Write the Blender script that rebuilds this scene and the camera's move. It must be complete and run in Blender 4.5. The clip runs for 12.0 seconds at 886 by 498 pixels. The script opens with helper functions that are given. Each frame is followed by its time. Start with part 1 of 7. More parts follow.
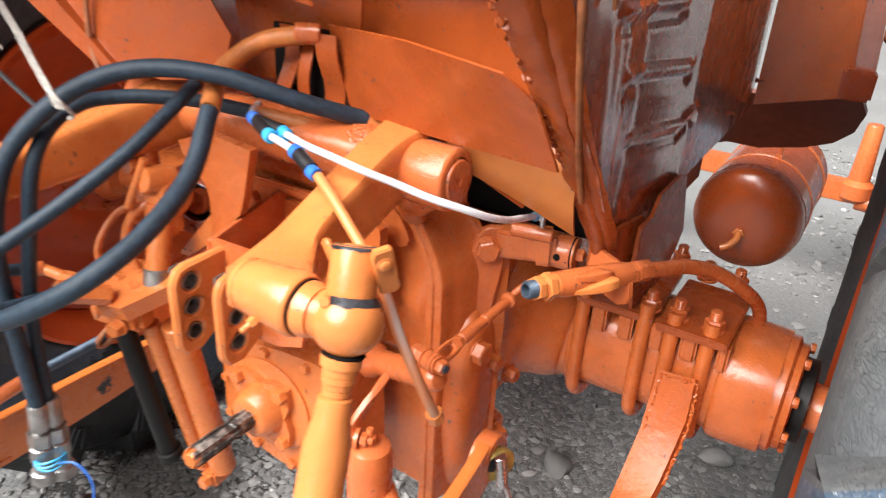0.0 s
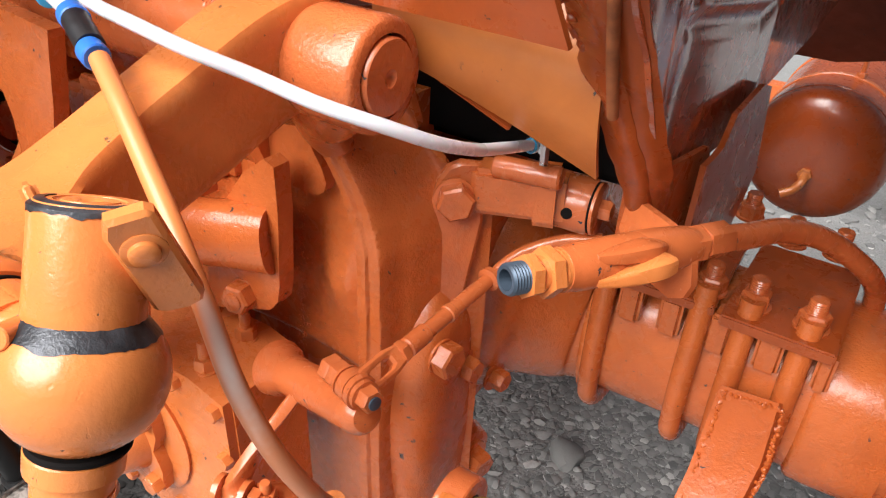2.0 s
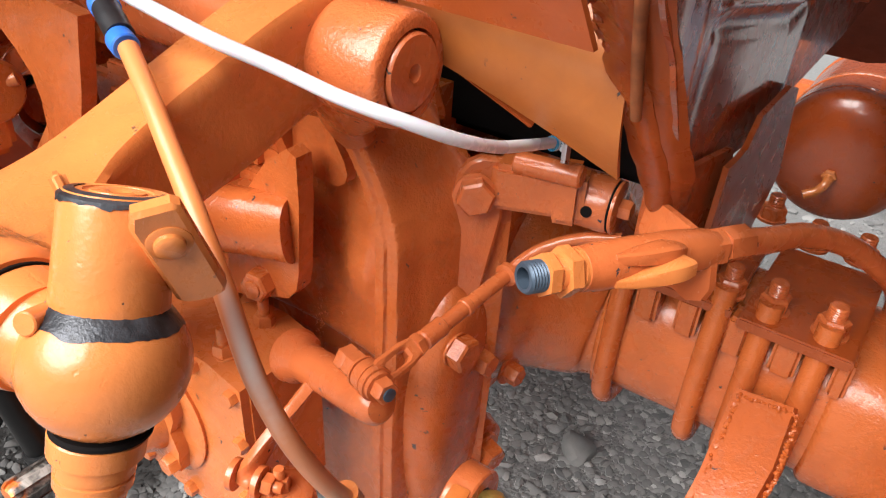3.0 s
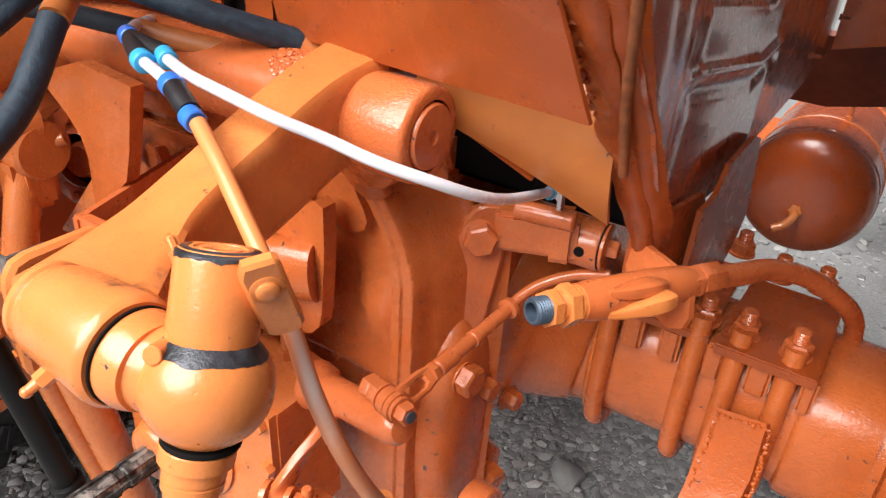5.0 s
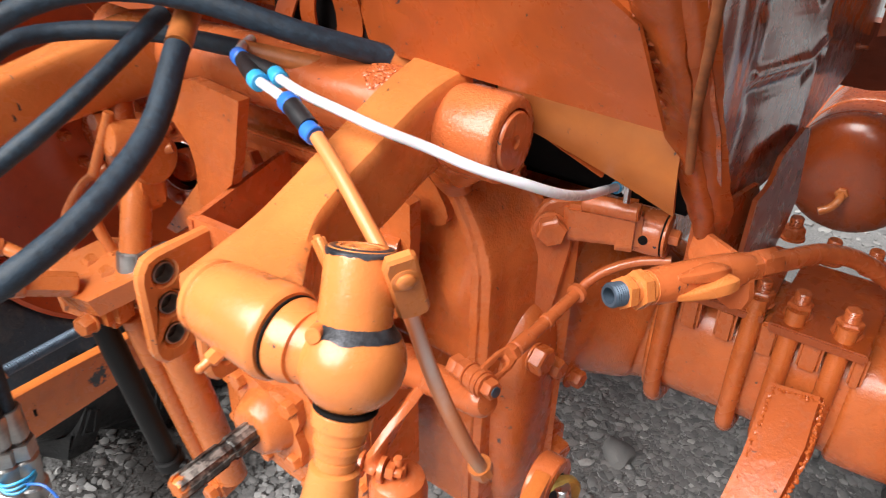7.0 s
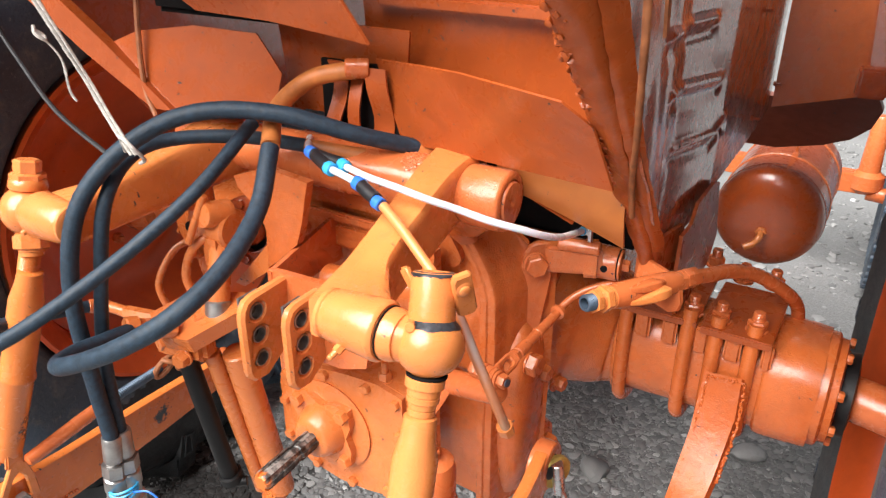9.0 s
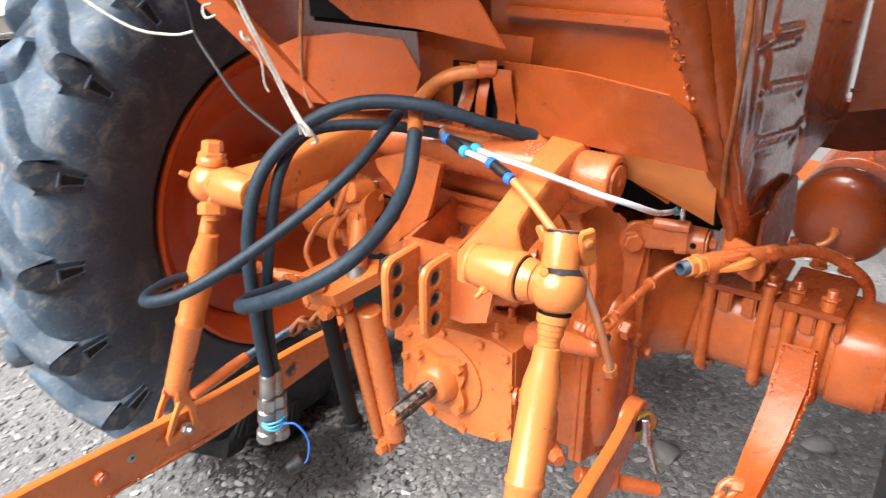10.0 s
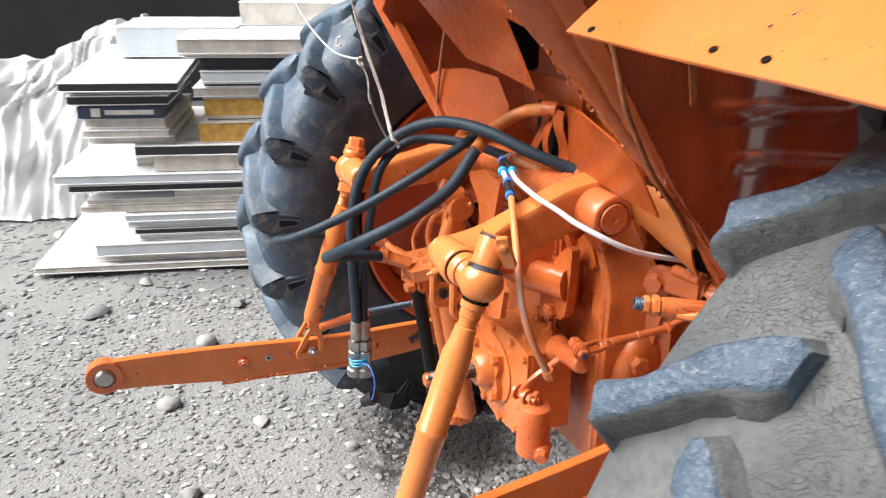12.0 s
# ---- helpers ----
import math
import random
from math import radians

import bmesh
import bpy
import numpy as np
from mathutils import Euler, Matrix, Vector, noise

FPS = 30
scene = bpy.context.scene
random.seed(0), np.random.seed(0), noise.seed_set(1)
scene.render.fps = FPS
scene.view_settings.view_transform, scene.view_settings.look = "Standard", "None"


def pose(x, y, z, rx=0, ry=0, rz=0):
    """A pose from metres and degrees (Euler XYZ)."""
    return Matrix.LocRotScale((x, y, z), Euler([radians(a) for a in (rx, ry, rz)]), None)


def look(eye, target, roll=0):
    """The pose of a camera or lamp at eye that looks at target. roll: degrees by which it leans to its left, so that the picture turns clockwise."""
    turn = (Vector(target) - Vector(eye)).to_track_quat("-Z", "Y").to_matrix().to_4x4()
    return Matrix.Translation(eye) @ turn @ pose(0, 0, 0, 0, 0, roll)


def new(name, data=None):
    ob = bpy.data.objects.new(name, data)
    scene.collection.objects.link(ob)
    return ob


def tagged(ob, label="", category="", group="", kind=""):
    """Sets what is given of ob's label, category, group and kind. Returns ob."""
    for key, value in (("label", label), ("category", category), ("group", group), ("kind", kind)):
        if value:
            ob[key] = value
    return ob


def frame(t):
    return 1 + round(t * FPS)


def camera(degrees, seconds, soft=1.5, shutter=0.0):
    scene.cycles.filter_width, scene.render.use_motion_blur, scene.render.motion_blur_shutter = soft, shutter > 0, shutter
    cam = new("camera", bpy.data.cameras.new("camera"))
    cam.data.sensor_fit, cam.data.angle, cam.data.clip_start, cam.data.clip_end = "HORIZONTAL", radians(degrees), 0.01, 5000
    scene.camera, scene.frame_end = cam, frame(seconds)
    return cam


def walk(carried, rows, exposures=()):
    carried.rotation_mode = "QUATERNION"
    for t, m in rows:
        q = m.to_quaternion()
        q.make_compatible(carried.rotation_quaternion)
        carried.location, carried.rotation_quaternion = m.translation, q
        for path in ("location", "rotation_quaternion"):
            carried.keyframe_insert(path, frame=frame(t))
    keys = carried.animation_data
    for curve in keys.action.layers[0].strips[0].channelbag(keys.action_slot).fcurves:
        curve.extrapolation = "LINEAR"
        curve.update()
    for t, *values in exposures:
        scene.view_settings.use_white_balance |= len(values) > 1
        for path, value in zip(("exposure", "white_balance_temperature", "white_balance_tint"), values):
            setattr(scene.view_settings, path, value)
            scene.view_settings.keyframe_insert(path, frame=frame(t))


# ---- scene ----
cam = camera(62.06, 12.0, soft=1.15, shutter=0.35)
# seconds, eye, target, lean
ROWS = [
    (0, (0.0047, 0.0126, 1.5912), (-0.5437, 0.9386, 1.0602), 3.37),
    (0.5, (-0.0588, 0.2229, 1.5214), (-0.5534, 1.1522, 0.9454), 4.78),
    (1, (-0.1252, 0.3597, 1.4603), (-0.6130, 1.2520, 0.8233), 6.34),
    (1.5, (-0.1410, 0.4025, 1.4179), (-0.6896, 1.2702, 0.7964), 4.69),
    (2, (-0.1353, 0.3883, 1.4130), (-0.6743, 1.2633, 0.7934), 3.35),
    (2.5, (-0.1357, 0.3882, 1.4134), (-0.6959, 1.2508, 0.7952), 3.38),
    (3, (-0.1363, 0.3876, 1.4186), (-0.6928, 1.2392, 0.7823), 4.27),
    (3.2, (-0.1320, 0.3856, 1.4181), (-0.6830, 1.2375, 0.7772), 4.29),
    (4.8, (-0.1142, 0.3117, 1.4686), (-0.6513, 1.2112, 0.8834), 4.48),
    (5, (-0.1240, 0.3092, 1.4665), (-0.6708, 1.2015, 0.8792), 4.23),
    (5.5, (-0.1538, 0.3098, 1.4593), (-0.7098, 1.1911, 0.8643), 4.89),
    (6, (-0.1695, 0.3177, 1.4485), (-0.7285, 1.1790, 0.8274), 4.78),
    (6.5, (-0.1605, 0.3147, 1.4518), (-0.7165, 1.1806, 0.8344), 4.24),
    (7, (-0.1290, 0.2266, 1.5082), (-0.7147, 1.0789, 0.8994), 1.67),
    (7.2, (-0.1059, 0.1891, 1.5235), (-0.6963, 1.0377, 0.9141), 1.18),
    (8.8, (-0.0311, -0.0019, 1.6152), (-0.5989, 0.9081, 1.0771), -0.13),
    (9, (-0.0442, -0.0554, 1.6236), (-0.5994, 0.8735, 1.1051), 0.23),
    (9.5, (-0.0514, -0.1921, 1.6476), (-0.5796, 0.7671, 1.1568), 0.37),
    (10, (-0.0130, -0.2845, 1.6486), (-0.6522, 0.5981, 1.1461), -0.22),
    (10.5, (0.2132, -0.2786, 1.6429), (-0.5323, 0.5027, 1.1196), 1.69),
    (11, (0.3909, -0.2074, 1.6490), (-0.4000, 0.5150, 1.1080), 0.54),
    (11.5, (0.4546, -0.0971, 1.6556), (-0.4737, 0.4844, 1.1654), -0.44),
    (12, (0.5893, 0.0131, 1.6835), (-0.4314, 0.4612, 1.2391), 0.98),
]
EXPOSURES = [(0.0, 1.2), (1.0, 1.08), (2.5, 1.03), (5.0, 1.0), (6.5, 0.96), (7.5, 1.0), (9.0, 1.2), (9.5, 1.2), (10.5, 1.26), (11.0, 1.22), (12.0, 1.12)]
walk(cam, [(t, look(eye, target, lean)) for t, eye, target, lean in ROWS], exposures=EXPOSURES)

# ---- daylight: bright overcast sky ----
world = bpy.data.worlds.new("overcast_sky")
scene.world = world
world.use_nodes = True
wn, wl = world.node_tree.nodes, world.node_tree.links
wn.clear()
sky = wn.new("ShaderNodeTexSky")
sky.sky_type = "NISHITA"
sky.sun_disc = False
sky.sun_elevation, sky.sun_rotation = radians(49), radians(198)
sky.dust_density, sky.air_density = 4.0, 1.0
grey = wn.new("ShaderNodeHueSaturation")
grey.inputs["Saturation"].default_value = 0.5
back = wn.new("ShaderNodeBackground")
back.inputs["Strength"].default_value = 0.020
wo = wn.new("ShaderNodeOutputWorld")
wl.new(sky.outputs[0], grey.inputs["Color"])
wl.new(grey.outputs[0], back.inputs[0])
wl.new(back.outputs[0], wo.inputs[0])
sun_data = bpy.data.lights.new("sun", "SUN")
sun_data.energy, sun_data.angle, sun_data.color = 4.95, radians(56), (1.0, 0.975, 0.95)
sun = new("sun", sun_data)
sun.matrix_world = look((-1.55, -2.70, 5.0), (-0.5, 0.8, 0.9))


# ---- materials ----
def nodes_of(name):
    m = bpy.data.materials.new(name)
    m.use_nodes = True
    nt = m.node_tree
    return m, nt, nt.nodes["Principled BSDF"]


def tex_noise(nt, scale, detail=4.0, rough=0.55, dist=0.0):
    co = nt.nodes.new("ShaderNodeTexCoord")
    n = nt.nodes.new("ShaderNodeTexNoise")
    n.inputs["Scale"].default_value = scale
    n.inputs["Detail"].default_value = detail
    n.inputs["Roughness"].default_value = rough
    n.inputs["Distortion"].default_value = dist
    nt.links.new(co.outputs["Object"], n.inputs["Vector"])
    return n.outputs["Fac"]


def ramp(nt, fac, stops):
    r = nt.nodes.new("ShaderNodeValToRGB")
    els = r.color_ramp.elements
    while len(els) < len(stops):
        els.new(0.5)
    for e, (p, c) in zip(els, stops):
        e.position = p
        e.color = (*c, 1) if len(c) == 3 else c
    nt.links.new(fac, r.inputs[0])
    return r.outputs[0]


def mix_col(nt, fac, a, b):
    m = nt.nodes.new("ShaderNodeMix")
    m.data_type = "RGBA"
    for sock, v in ((m.inputs[0], fac), (m.inputs[6], a), (m.inputs[7], b)):
        if hasattr(v, "links"):
            nt.links.new(v, sock)
        else:
            sock.default_value = v if isinstance(v, float) else (*v, 1)
    return m.outputs[2]


def bump(nt, bsdf, heights):
    """heights: rows of (socket, strength, distance), finest last."""
    prev = None
    for h, strength, dist in heights:
        b = nt.nodes.new("ShaderNodeBump")
        b.inputs["Strength"].default_value = strength
        b.inputs["Distance"].default_value = dist
        nt.links.new(h, b.inputs["Height"])
        if prev:
            nt.links.new(prev, b.inputs["Normal"])
        prev = b.outputs[0]
    nt.links.new(prev, bsdf.inputs["Normal"])


def gray(v):
    return (v, v, v)


def near(nt, place, reach, wobble, scale=70.0, soft=0.004):
    """1 close to a place in the world, with a ragged edge."""
    geo = nt.nodes.new("ShaderNodeNewGeometry")
    off = nt.nodes.new("ShaderNodeVectorMath")
    off.operation = "DISTANCE"
    off.inputs[1].default_value = place
    nt.links.new(geo.outputs["Position"], off.inputs[0])
    wob = nt.nodes.new("ShaderNodeMath")
    wob.operation = "MULTIPLY_ADD"
    wob.inputs[1].default_value = wobble
    nt.links.new(tex_noise(nt, scale, 4.0, 0.65), wob.inputs[0])
    nt.links.new(off.outputs["Value"], wob.inputs[2])
    return ramp(nt, wob.outputs[0], [(reach + wobble * 0.5 - 0.002, gray(1.0)), (reach + wobble * 0.5 + soft, gray(0.0))])


def paint(name, base, dark, chip=0.69, rough=0.34, relief=0.55, coat=0.0, chip_col=(0.03, 0.03, 0.035), scuffs=(), dents=0.3, soft=0.004, peel=0.0):
    """Brushed and sprayed orange enamel with uneven film, pits and a few chips down to black."""
    m, nt, b = nodes_of(name)
    big = tex_noise(nt, 5.0, 3.0)
    mid = tex_noise(nt, 34.0, 5.0, 0.6, 0.4)
    fine = tex_noise(nt, 260.0, 2.0)
    col = mix_col(nt, ramp(nt, big, [(0.35, gray(0.0)), (0.68, gray(1.0))]), base, dark)
    col2 = mix_col(nt, ramp(nt, mid, [(0.3, gray(0.0)), (0.75, gray(0.35))]), col, tuple(0.62 * c for c in dark))
    spots = ramp(nt, tex_noise(nt, 95.0, 3.0, 0.55, 0.5), [(chip, gray(0.0)), (chip + 0.012, gray(1.0))])
    where = ramp(nt, tex_noise(nt, 9.0, 2.0), [(0.5, gray(0.0)), (0.56, gray(1.0))])
    mul = nt.nodes.new("ShaderNodeMath")
    mul.operation = "MULTIPLY"
    nt.links.new(spots, mul.inputs[0])
    nt.links.new(where, mul.inputs[1])
    mask = mul.outputs[0]
    for place, reach in scuffs:
        mk = near(nt, place, reach, 0.07, 70.0, soft)
        mxn = nt.nodes.new("ShaderNodeMath")
        mxn.operation = "MAXIMUM"
        nt.links.new(mask, mxn.inputs[0])
        nt.links.new(mk, mxn.inputs[1])
        mask = mxn.outputs[0]
    final = mix_col(nt, mask, col2, chip_col)
    nt.links.new(final, b.inputs["Base Color"])
    rr = ramp(nt, mid, [(0.25, gray(rough - 0.08)), (0.8, gray(rough + 0.12))])
    nt.links.new(rr, b.inputs["Roughness"])
    b.inputs["Specular IOR Level"].default_value = 0.5
    b.inputs["Coat Weight"].default_value = coat
    b.inputs["Coat Roughness"].default_value = 0.12
    grain = tex_noise(nt, 620.0, 3.0, 0.6)
    pits = ramp(nt, tex_noise(nt, 150.0, 2.0, 0.5), [(0.25, gray(0.0)), (0.31, gray(1.0))])
    inv = nt.nodes.new("ShaderNodeMath")
    inv.operation = "SUBTRACT"
    inv.inputs[0].default_value = 1.0
    nt.links.new(mask, inv.inputs[1])
    rows = [(big, dents * 0.5, 0.012), (mid, relief * 0.55, 0.003), (grain, relief * 0.4, 0.0005), (fine, relief, 0.0005), (pits, relief * 0.5, 0.0010), (inv.outputs[0], 0.5, 0.0006)]
    if peel:
        rows.append((tex_noise(nt, 330.0, 2.0, 0.5, 0.3), peel, 0.0011))
    bump(nt, b, rows)
    return m


ORANGE = paint("orange_paint", (0.640, 0.166, 0.050), (0.535, 0.124, 0.036), rough=0.25, coat=0.3)
HUB_ORANGE = paint("orange_paint_on_sand_cast_hub", (0.640, 0.166, 0.050), (0.535, 0.124, 0.036), rough=0.25, coat=0.3, peel=0.8)
LIGHT_ORANGE = paint("light_orange_paint", (0.722, 0.240, 0.068), (0.646, 0.188, 0.047), chip=0.69, rough=0.26, coat=0.2, relief=0.36, dents=0.1)
ARM_ORANGE = paint("scuffed_light_orange_paint", (0.722, 0.240, 0.068), (0.646, 0.188, 0.047), chip=0.69, rough=0.26, coat=0.2, relief=0.36, dents=0.1, soft=0.016, chip_col=(0.17, 0.075, 0.03), scuffs=(((-0.470, 0.553, 1.222), 0.006), ((-0.478, 0.530, 1.222), 0.002)))
LINK_ORANGE = paint("chipped_orange_paint", (0.69, 0.200, 0.046), (0.60, 0.158, 0.034), chip=0.67, rough=0.24, coat=0.2, scuffs=(((-1.183, 0.705, 0.650), 0.014), ((-1.183, 0.725, 0.675), 0.006), ((-1.155, 0.43, 0.80), 0.010), ((-1.15, 0.44, 0.83), 0.006)))
CAST_ORANGE = paint("orange_paint_on_casting", (0.620, 0.156, 0.038), (0.515, 0.118, 0.028), relief=0.75, rough=0.26, coat=0.3, peel=0.45)
ROUGH_ORANGE = paint("orange_paint_on_rough_weldment", (0.532, 0.120, 0.026), (0.437, 0.090, 0.019), relief=1.0, rough=0.24)
MID_ORANGE = paint("yellow_orange_paint", (0.69, 0.200, 0.052), (0.60, 0.160, 0.040), rough=0.27, coat=0.25, peel=0.3)
SHEET = paint("orange_paint_on_sheet", (0.43, 0.088, 0.019), (0.34, 0.066, 0.013), relief=0.25, rough=0.28)
DUSTY_SHEET = paint("dusty_orange_paint_on_rolled_sheet", (0.50, 0.165, 0.036), (0.40, 0.110, 0.022), relief=0.2, rough=0.36)
# glossy fender orange, its colour lightened for the glare on the arch
ARCH = paint("glare_lightened_fender_enamel", (0.722, 0.188, 0.044), (0.646, 0.155, 0.034), relief=0.15, rough=0.22, coat=1.0)
GLOSS = paint("glossy_red_orange_enamel", (0.46, 0.090, 0.026), (0.38, 0.068, 0.020), relief=0.35, rough=0.26, coat=1.0, dents=0.12)
GLOSS.node_tree.nodes["Principled BSDF"].inputs["Coat IOR"].default_value = 1.95
def streaks(m, scale, strength):
    nt = m.node_tree
    b = nt.nodes["Principled BSDF"]
    co = nt.nodes.new("ShaderNodeTexCoord")
    mp = nt.nodes.new("ShaderNodeMapping")
    mp.inputs["Scale"].default_value = (1.0, 1.0, 0.16)
    n = nt.nodes.new("ShaderNodeTexNoise")
    n.inputs["Scale"].default_value = scale
    n.inputs["Detail"].default_value = 5.0
    nt.links.new(co.outputs["Object"], mp.inputs["Vector"])
    nt.links.new(mp.outputs["Vector"], n.inputs["Vector"])
    bp = nt.nodes.new("ShaderNodeBump")
    bp.inputs["Strength"].default_value = strength
    bp.inputs["Distance"].default_value = 0.004
    nt.links.new(n.outputs["Fac"], bp.inputs["Height"])
    nt.links.new(b.inputs["Normal"].links[0].from_socket, bp.inputs["Normal"])
    nt.links.new(bp.outputs[0], b.inputs["Normal"])


streaks(GLOSS, 40.0, 0.22)
# fender red darkened in the colour for the shade under the sill
SHADED_RED = paint("shade_darkened_red_enamel", (0.25, 0.050, 0.018), (0.17, 0.034, 0.014), relief=0.4, rough=0.5)
TANK = paint("satin_red_orange_enamel", (0.47, 0.090, 0.020), (0.40, 0.070, 0.015), relief=0.15, rough=0.28, coat=0.5)
RIM_RED = paint("red_orange_rim_paint", (0.60, 0.095, 0.018), (0.52, 0.074, 0.013), rough=0.34, relief=0.2)


def simple(name, col, rough=0.5, metal=0.0, var=0.25, scale=30.0, relief=0.2, spec=0.5):
    m, nt, b = nodes_of(name)
    n = tex_noise(nt, scale, 5.0, 0.6)
    c = mix_col(nt, ramp(nt, n, [(0.3, gray(0.0)), (0.7, gray(1.0))]), tuple(c * (1 - var) for c in col), tuple(min(1, c * (1 + var)) for c in col))
    nt.links.new(c, b.inputs["Base Color"])
    nt.links.new(ramp(nt, n, [(0.2, gray(max(0.02, rough - 0.1))), (0.8, gray(min(1, rough + 0.12)))]), b.inputs["Roughness"])
    b.inputs["Metallic"].default_value = metal
    b.inputs["Specular IOR Level"].default_value = spec
    bump(nt, b, [(n, relief, 0.002), (tex_noise(nt, scale * 9, 2.0), relief, 0.0005)])
    return m


HOSE = simple("dark_blue_black_hose_wrap", (0.013, 0.027, 0.044), 0.55, var=0.45, scale=120, relief=0.6, spec=0.40)
OVERSPRAY = simple("hose_with_orange_overspray", (0.42, 0.13, 0.03), 0.5, var=0.5, scale=20, relief=0.3)
WHITE_TUBE = simple("milky_white_plastic_tube", (0.64, 0.64, 0.69), 0.28, var=0.06, scale=15, relief=0.05)
WHITE_TUBE.node_tree.nodes["Principled BSDF"].inputs["Subsurface Weight"].default_value = 0.15
ORANGE_TUBE, _nt, _b = nodes_of("white_tube_sprayed_orange")
_geo = _nt.nodes.new("ShaderNodeNewGeometry")
_sep = _nt.nodes.new("ShaderNodeSeparateXYZ")
_nt.links.new(_geo.outputs["Position"], _sep.inputs[0])
_add = _nt.nodes.new("ShaderNodeMath")
_add.operation = "MULTIPLY_ADD"
_add.inputs[1].default_value = 0.12
_nt.links.new(tex_noise(_nt, 22.0, 4.0, 0.6), _add.inputs[0])
_low = _nt.nodes.new("ShaderNodeMath")
_low.operation = "SUBTRACT"
_low.inputs[1].default_value = 0.5
_nt.links.new(_sep.outputs["Z"], _low.inputs[0])
_nt.links.new(_low.outputs[0], _add.inputs[2])
_along = ramp(_nt, _add.outputs[0], [(0.57, (0.55, 0.27, 0.13)), (0.61, (0.62, 0.18, 0.045)), (0.725, (0.64, 0.19, 0.05)), (0.82, (0.66, 0.23, 0.075))])
_dot = _nt.nodes.new("ShaderNodeVectorMath")
_dot.operation = "DOT_PRODUCT"
_dot.inputs[1].default_value = (0.85, -0.45, -0.1)
_nt.links.new(_geo.outputs["Normal"], _dot.inputs[0])
_bare = _nt.nodes.new("ShaderNodeMath")
_bare.operation = "MULTIPLY"
_nt.links.new(ramp(_nt, _dot.outputs["Value"], [(0.45, gray(0.0)), (0.85, gray(0.95))]), _bare.inputs[0])
_nt.links.new(ramp(_nt, _add.outputs[0], [(0.66, gray(0.15)), (0.72, gray(1.0))]), _bare.inputs[1])
_nt.links.new(mix_col(_nt, _bare.outputs[0], _along, (0.72, 0.60, 0.54)), _b.inputs["Base Color"])
_b.inputs["Roughness"].default_value = 0.33
BLACK_PLASTIC = simple("black_plastic", (0.010, 0.010, 0.012), 0.45, var=0.2, scale=60, relief=0.1)
BLUE_PLASTIC = simple("bright_blue_plastic", (0.03, 0.16, 0.62), 0.3, var=0.15, scale=40, relief=0.05)
CYAN_PLASTIC = simple("light_blue_plastic", (0.04, 0.38, 0.72), 0.32, var=0.15, scale=40, relief=0.05)
STEEL = simple("bare_worn_steel", (0.36, 0.35, 0.34), 0.38, metal=0.9, var=0.3, scale=40, relief=0.3)
ZINC = simple("zinc_plated_steel", (0.62, 0.63, 0.65), 0.28, metal=1.0, var=0.12, scale=60, relief=0.1)
BLUE_STEEL = simple("blue_grey_threaded_steel", (0.07, 0.10, 0.14), 0.45, metal=0.5, var=0.3, scale=60, relief=0.2)
BLACK_ROD = simple("greasy_black_steel", (0.004, 0.004, 0.0045), 0.5, metal=0.0, var=0.4, scale=30, relief=0.2, spec=0.3)
# near-black for holes and joints, and the painted shade in open gaps
DARK = simple("near_black_recess", (0.006, 0.005, 0.005), 0.8, var=0.4, scale=20, relief=0.2, spec=0.1)
ROPE = simple("dirty_white_twine", (0.48, 0.45, 0.41), 0.85, var=0.3, scale=200, relief=0.8)
RUST_WIRE = simple("rusty_orange_wire", (0.30, 0.10, 0.035), 0.6, var=0.4, scale=60, relief=0.4)
LIGHT_WIRE = simple("pale_grey_wire", (0.45, 0.45, 0.42), 0.5, var=0.25, scale=60, relief=0.3)
BRASS = simple("yellow_brass_and_grease", (0.42, 0.30, 0.08), 0.4, metal=0.6, var=0.4, scale=40, relief=0.3)
WORN_STEEL = simple("dark_worn_steel", (0.20, 0.20, 0.20), 0.42, metal=0.8, var=0.6, scale=70, relief=0.5)
WORN_BLACK = simple("black_primer_showing_through", (0.042, 0.045, 0.052), 0.34, metal=0.4, var=0.85, scale=75, relief=0.5)


def shaft_mat():
    """Bare steel under old black grease with orange overspray on the end."""
    m, nt, b = nodes_of("greasy_splined_steel")
    n = tex_noise(nt, 55.0, 5.0, 0.65, 0.5)
    col = ramp(nt, n, [(0.35, (0.015, 0.014, 0.014)), (0.5, (0.09, 0.085, 0.08)), (0.62, (0.34, 0.31, 0.28))])
    tip = near(nt, (-0.746, 0.559, 0.786), 0.016, 0.04)
    col = mix_col(nt, tip, col, (0.72, 0.20, 0.04))
    nt.links.new(col, b.inputs["Base Color"])
    b.inputs["Metallic"].default_value = 0.5
    nt.links.new(ramp(nt, n, [(0.3, gray(0.3)), (0.8, gray(0.5))]), b.inputs["Roughness"])
    bump(nt, b, [(n, 0.5, 0.002)])
    return m


SHAFT = shaft_mat()


# ---- mesh building ----
from mathutils.geometry import tessellate_polygon

ORIGIN = {}


def V(*p):
    return Vector(p[0]) if len(p) == 1 else Vector(p)


def basis(axis, hint=None):
    """Two vectors square to the axis."""
    w = V(axis).normalized()
    h = V(hint) if hint is not None else (V(0, 0, 1) if abs(w.z) < 0.9 else V(0, 1, 0))
    u = (h - w * h.dot(w)).normalized()
    return u, w.cross(u), w


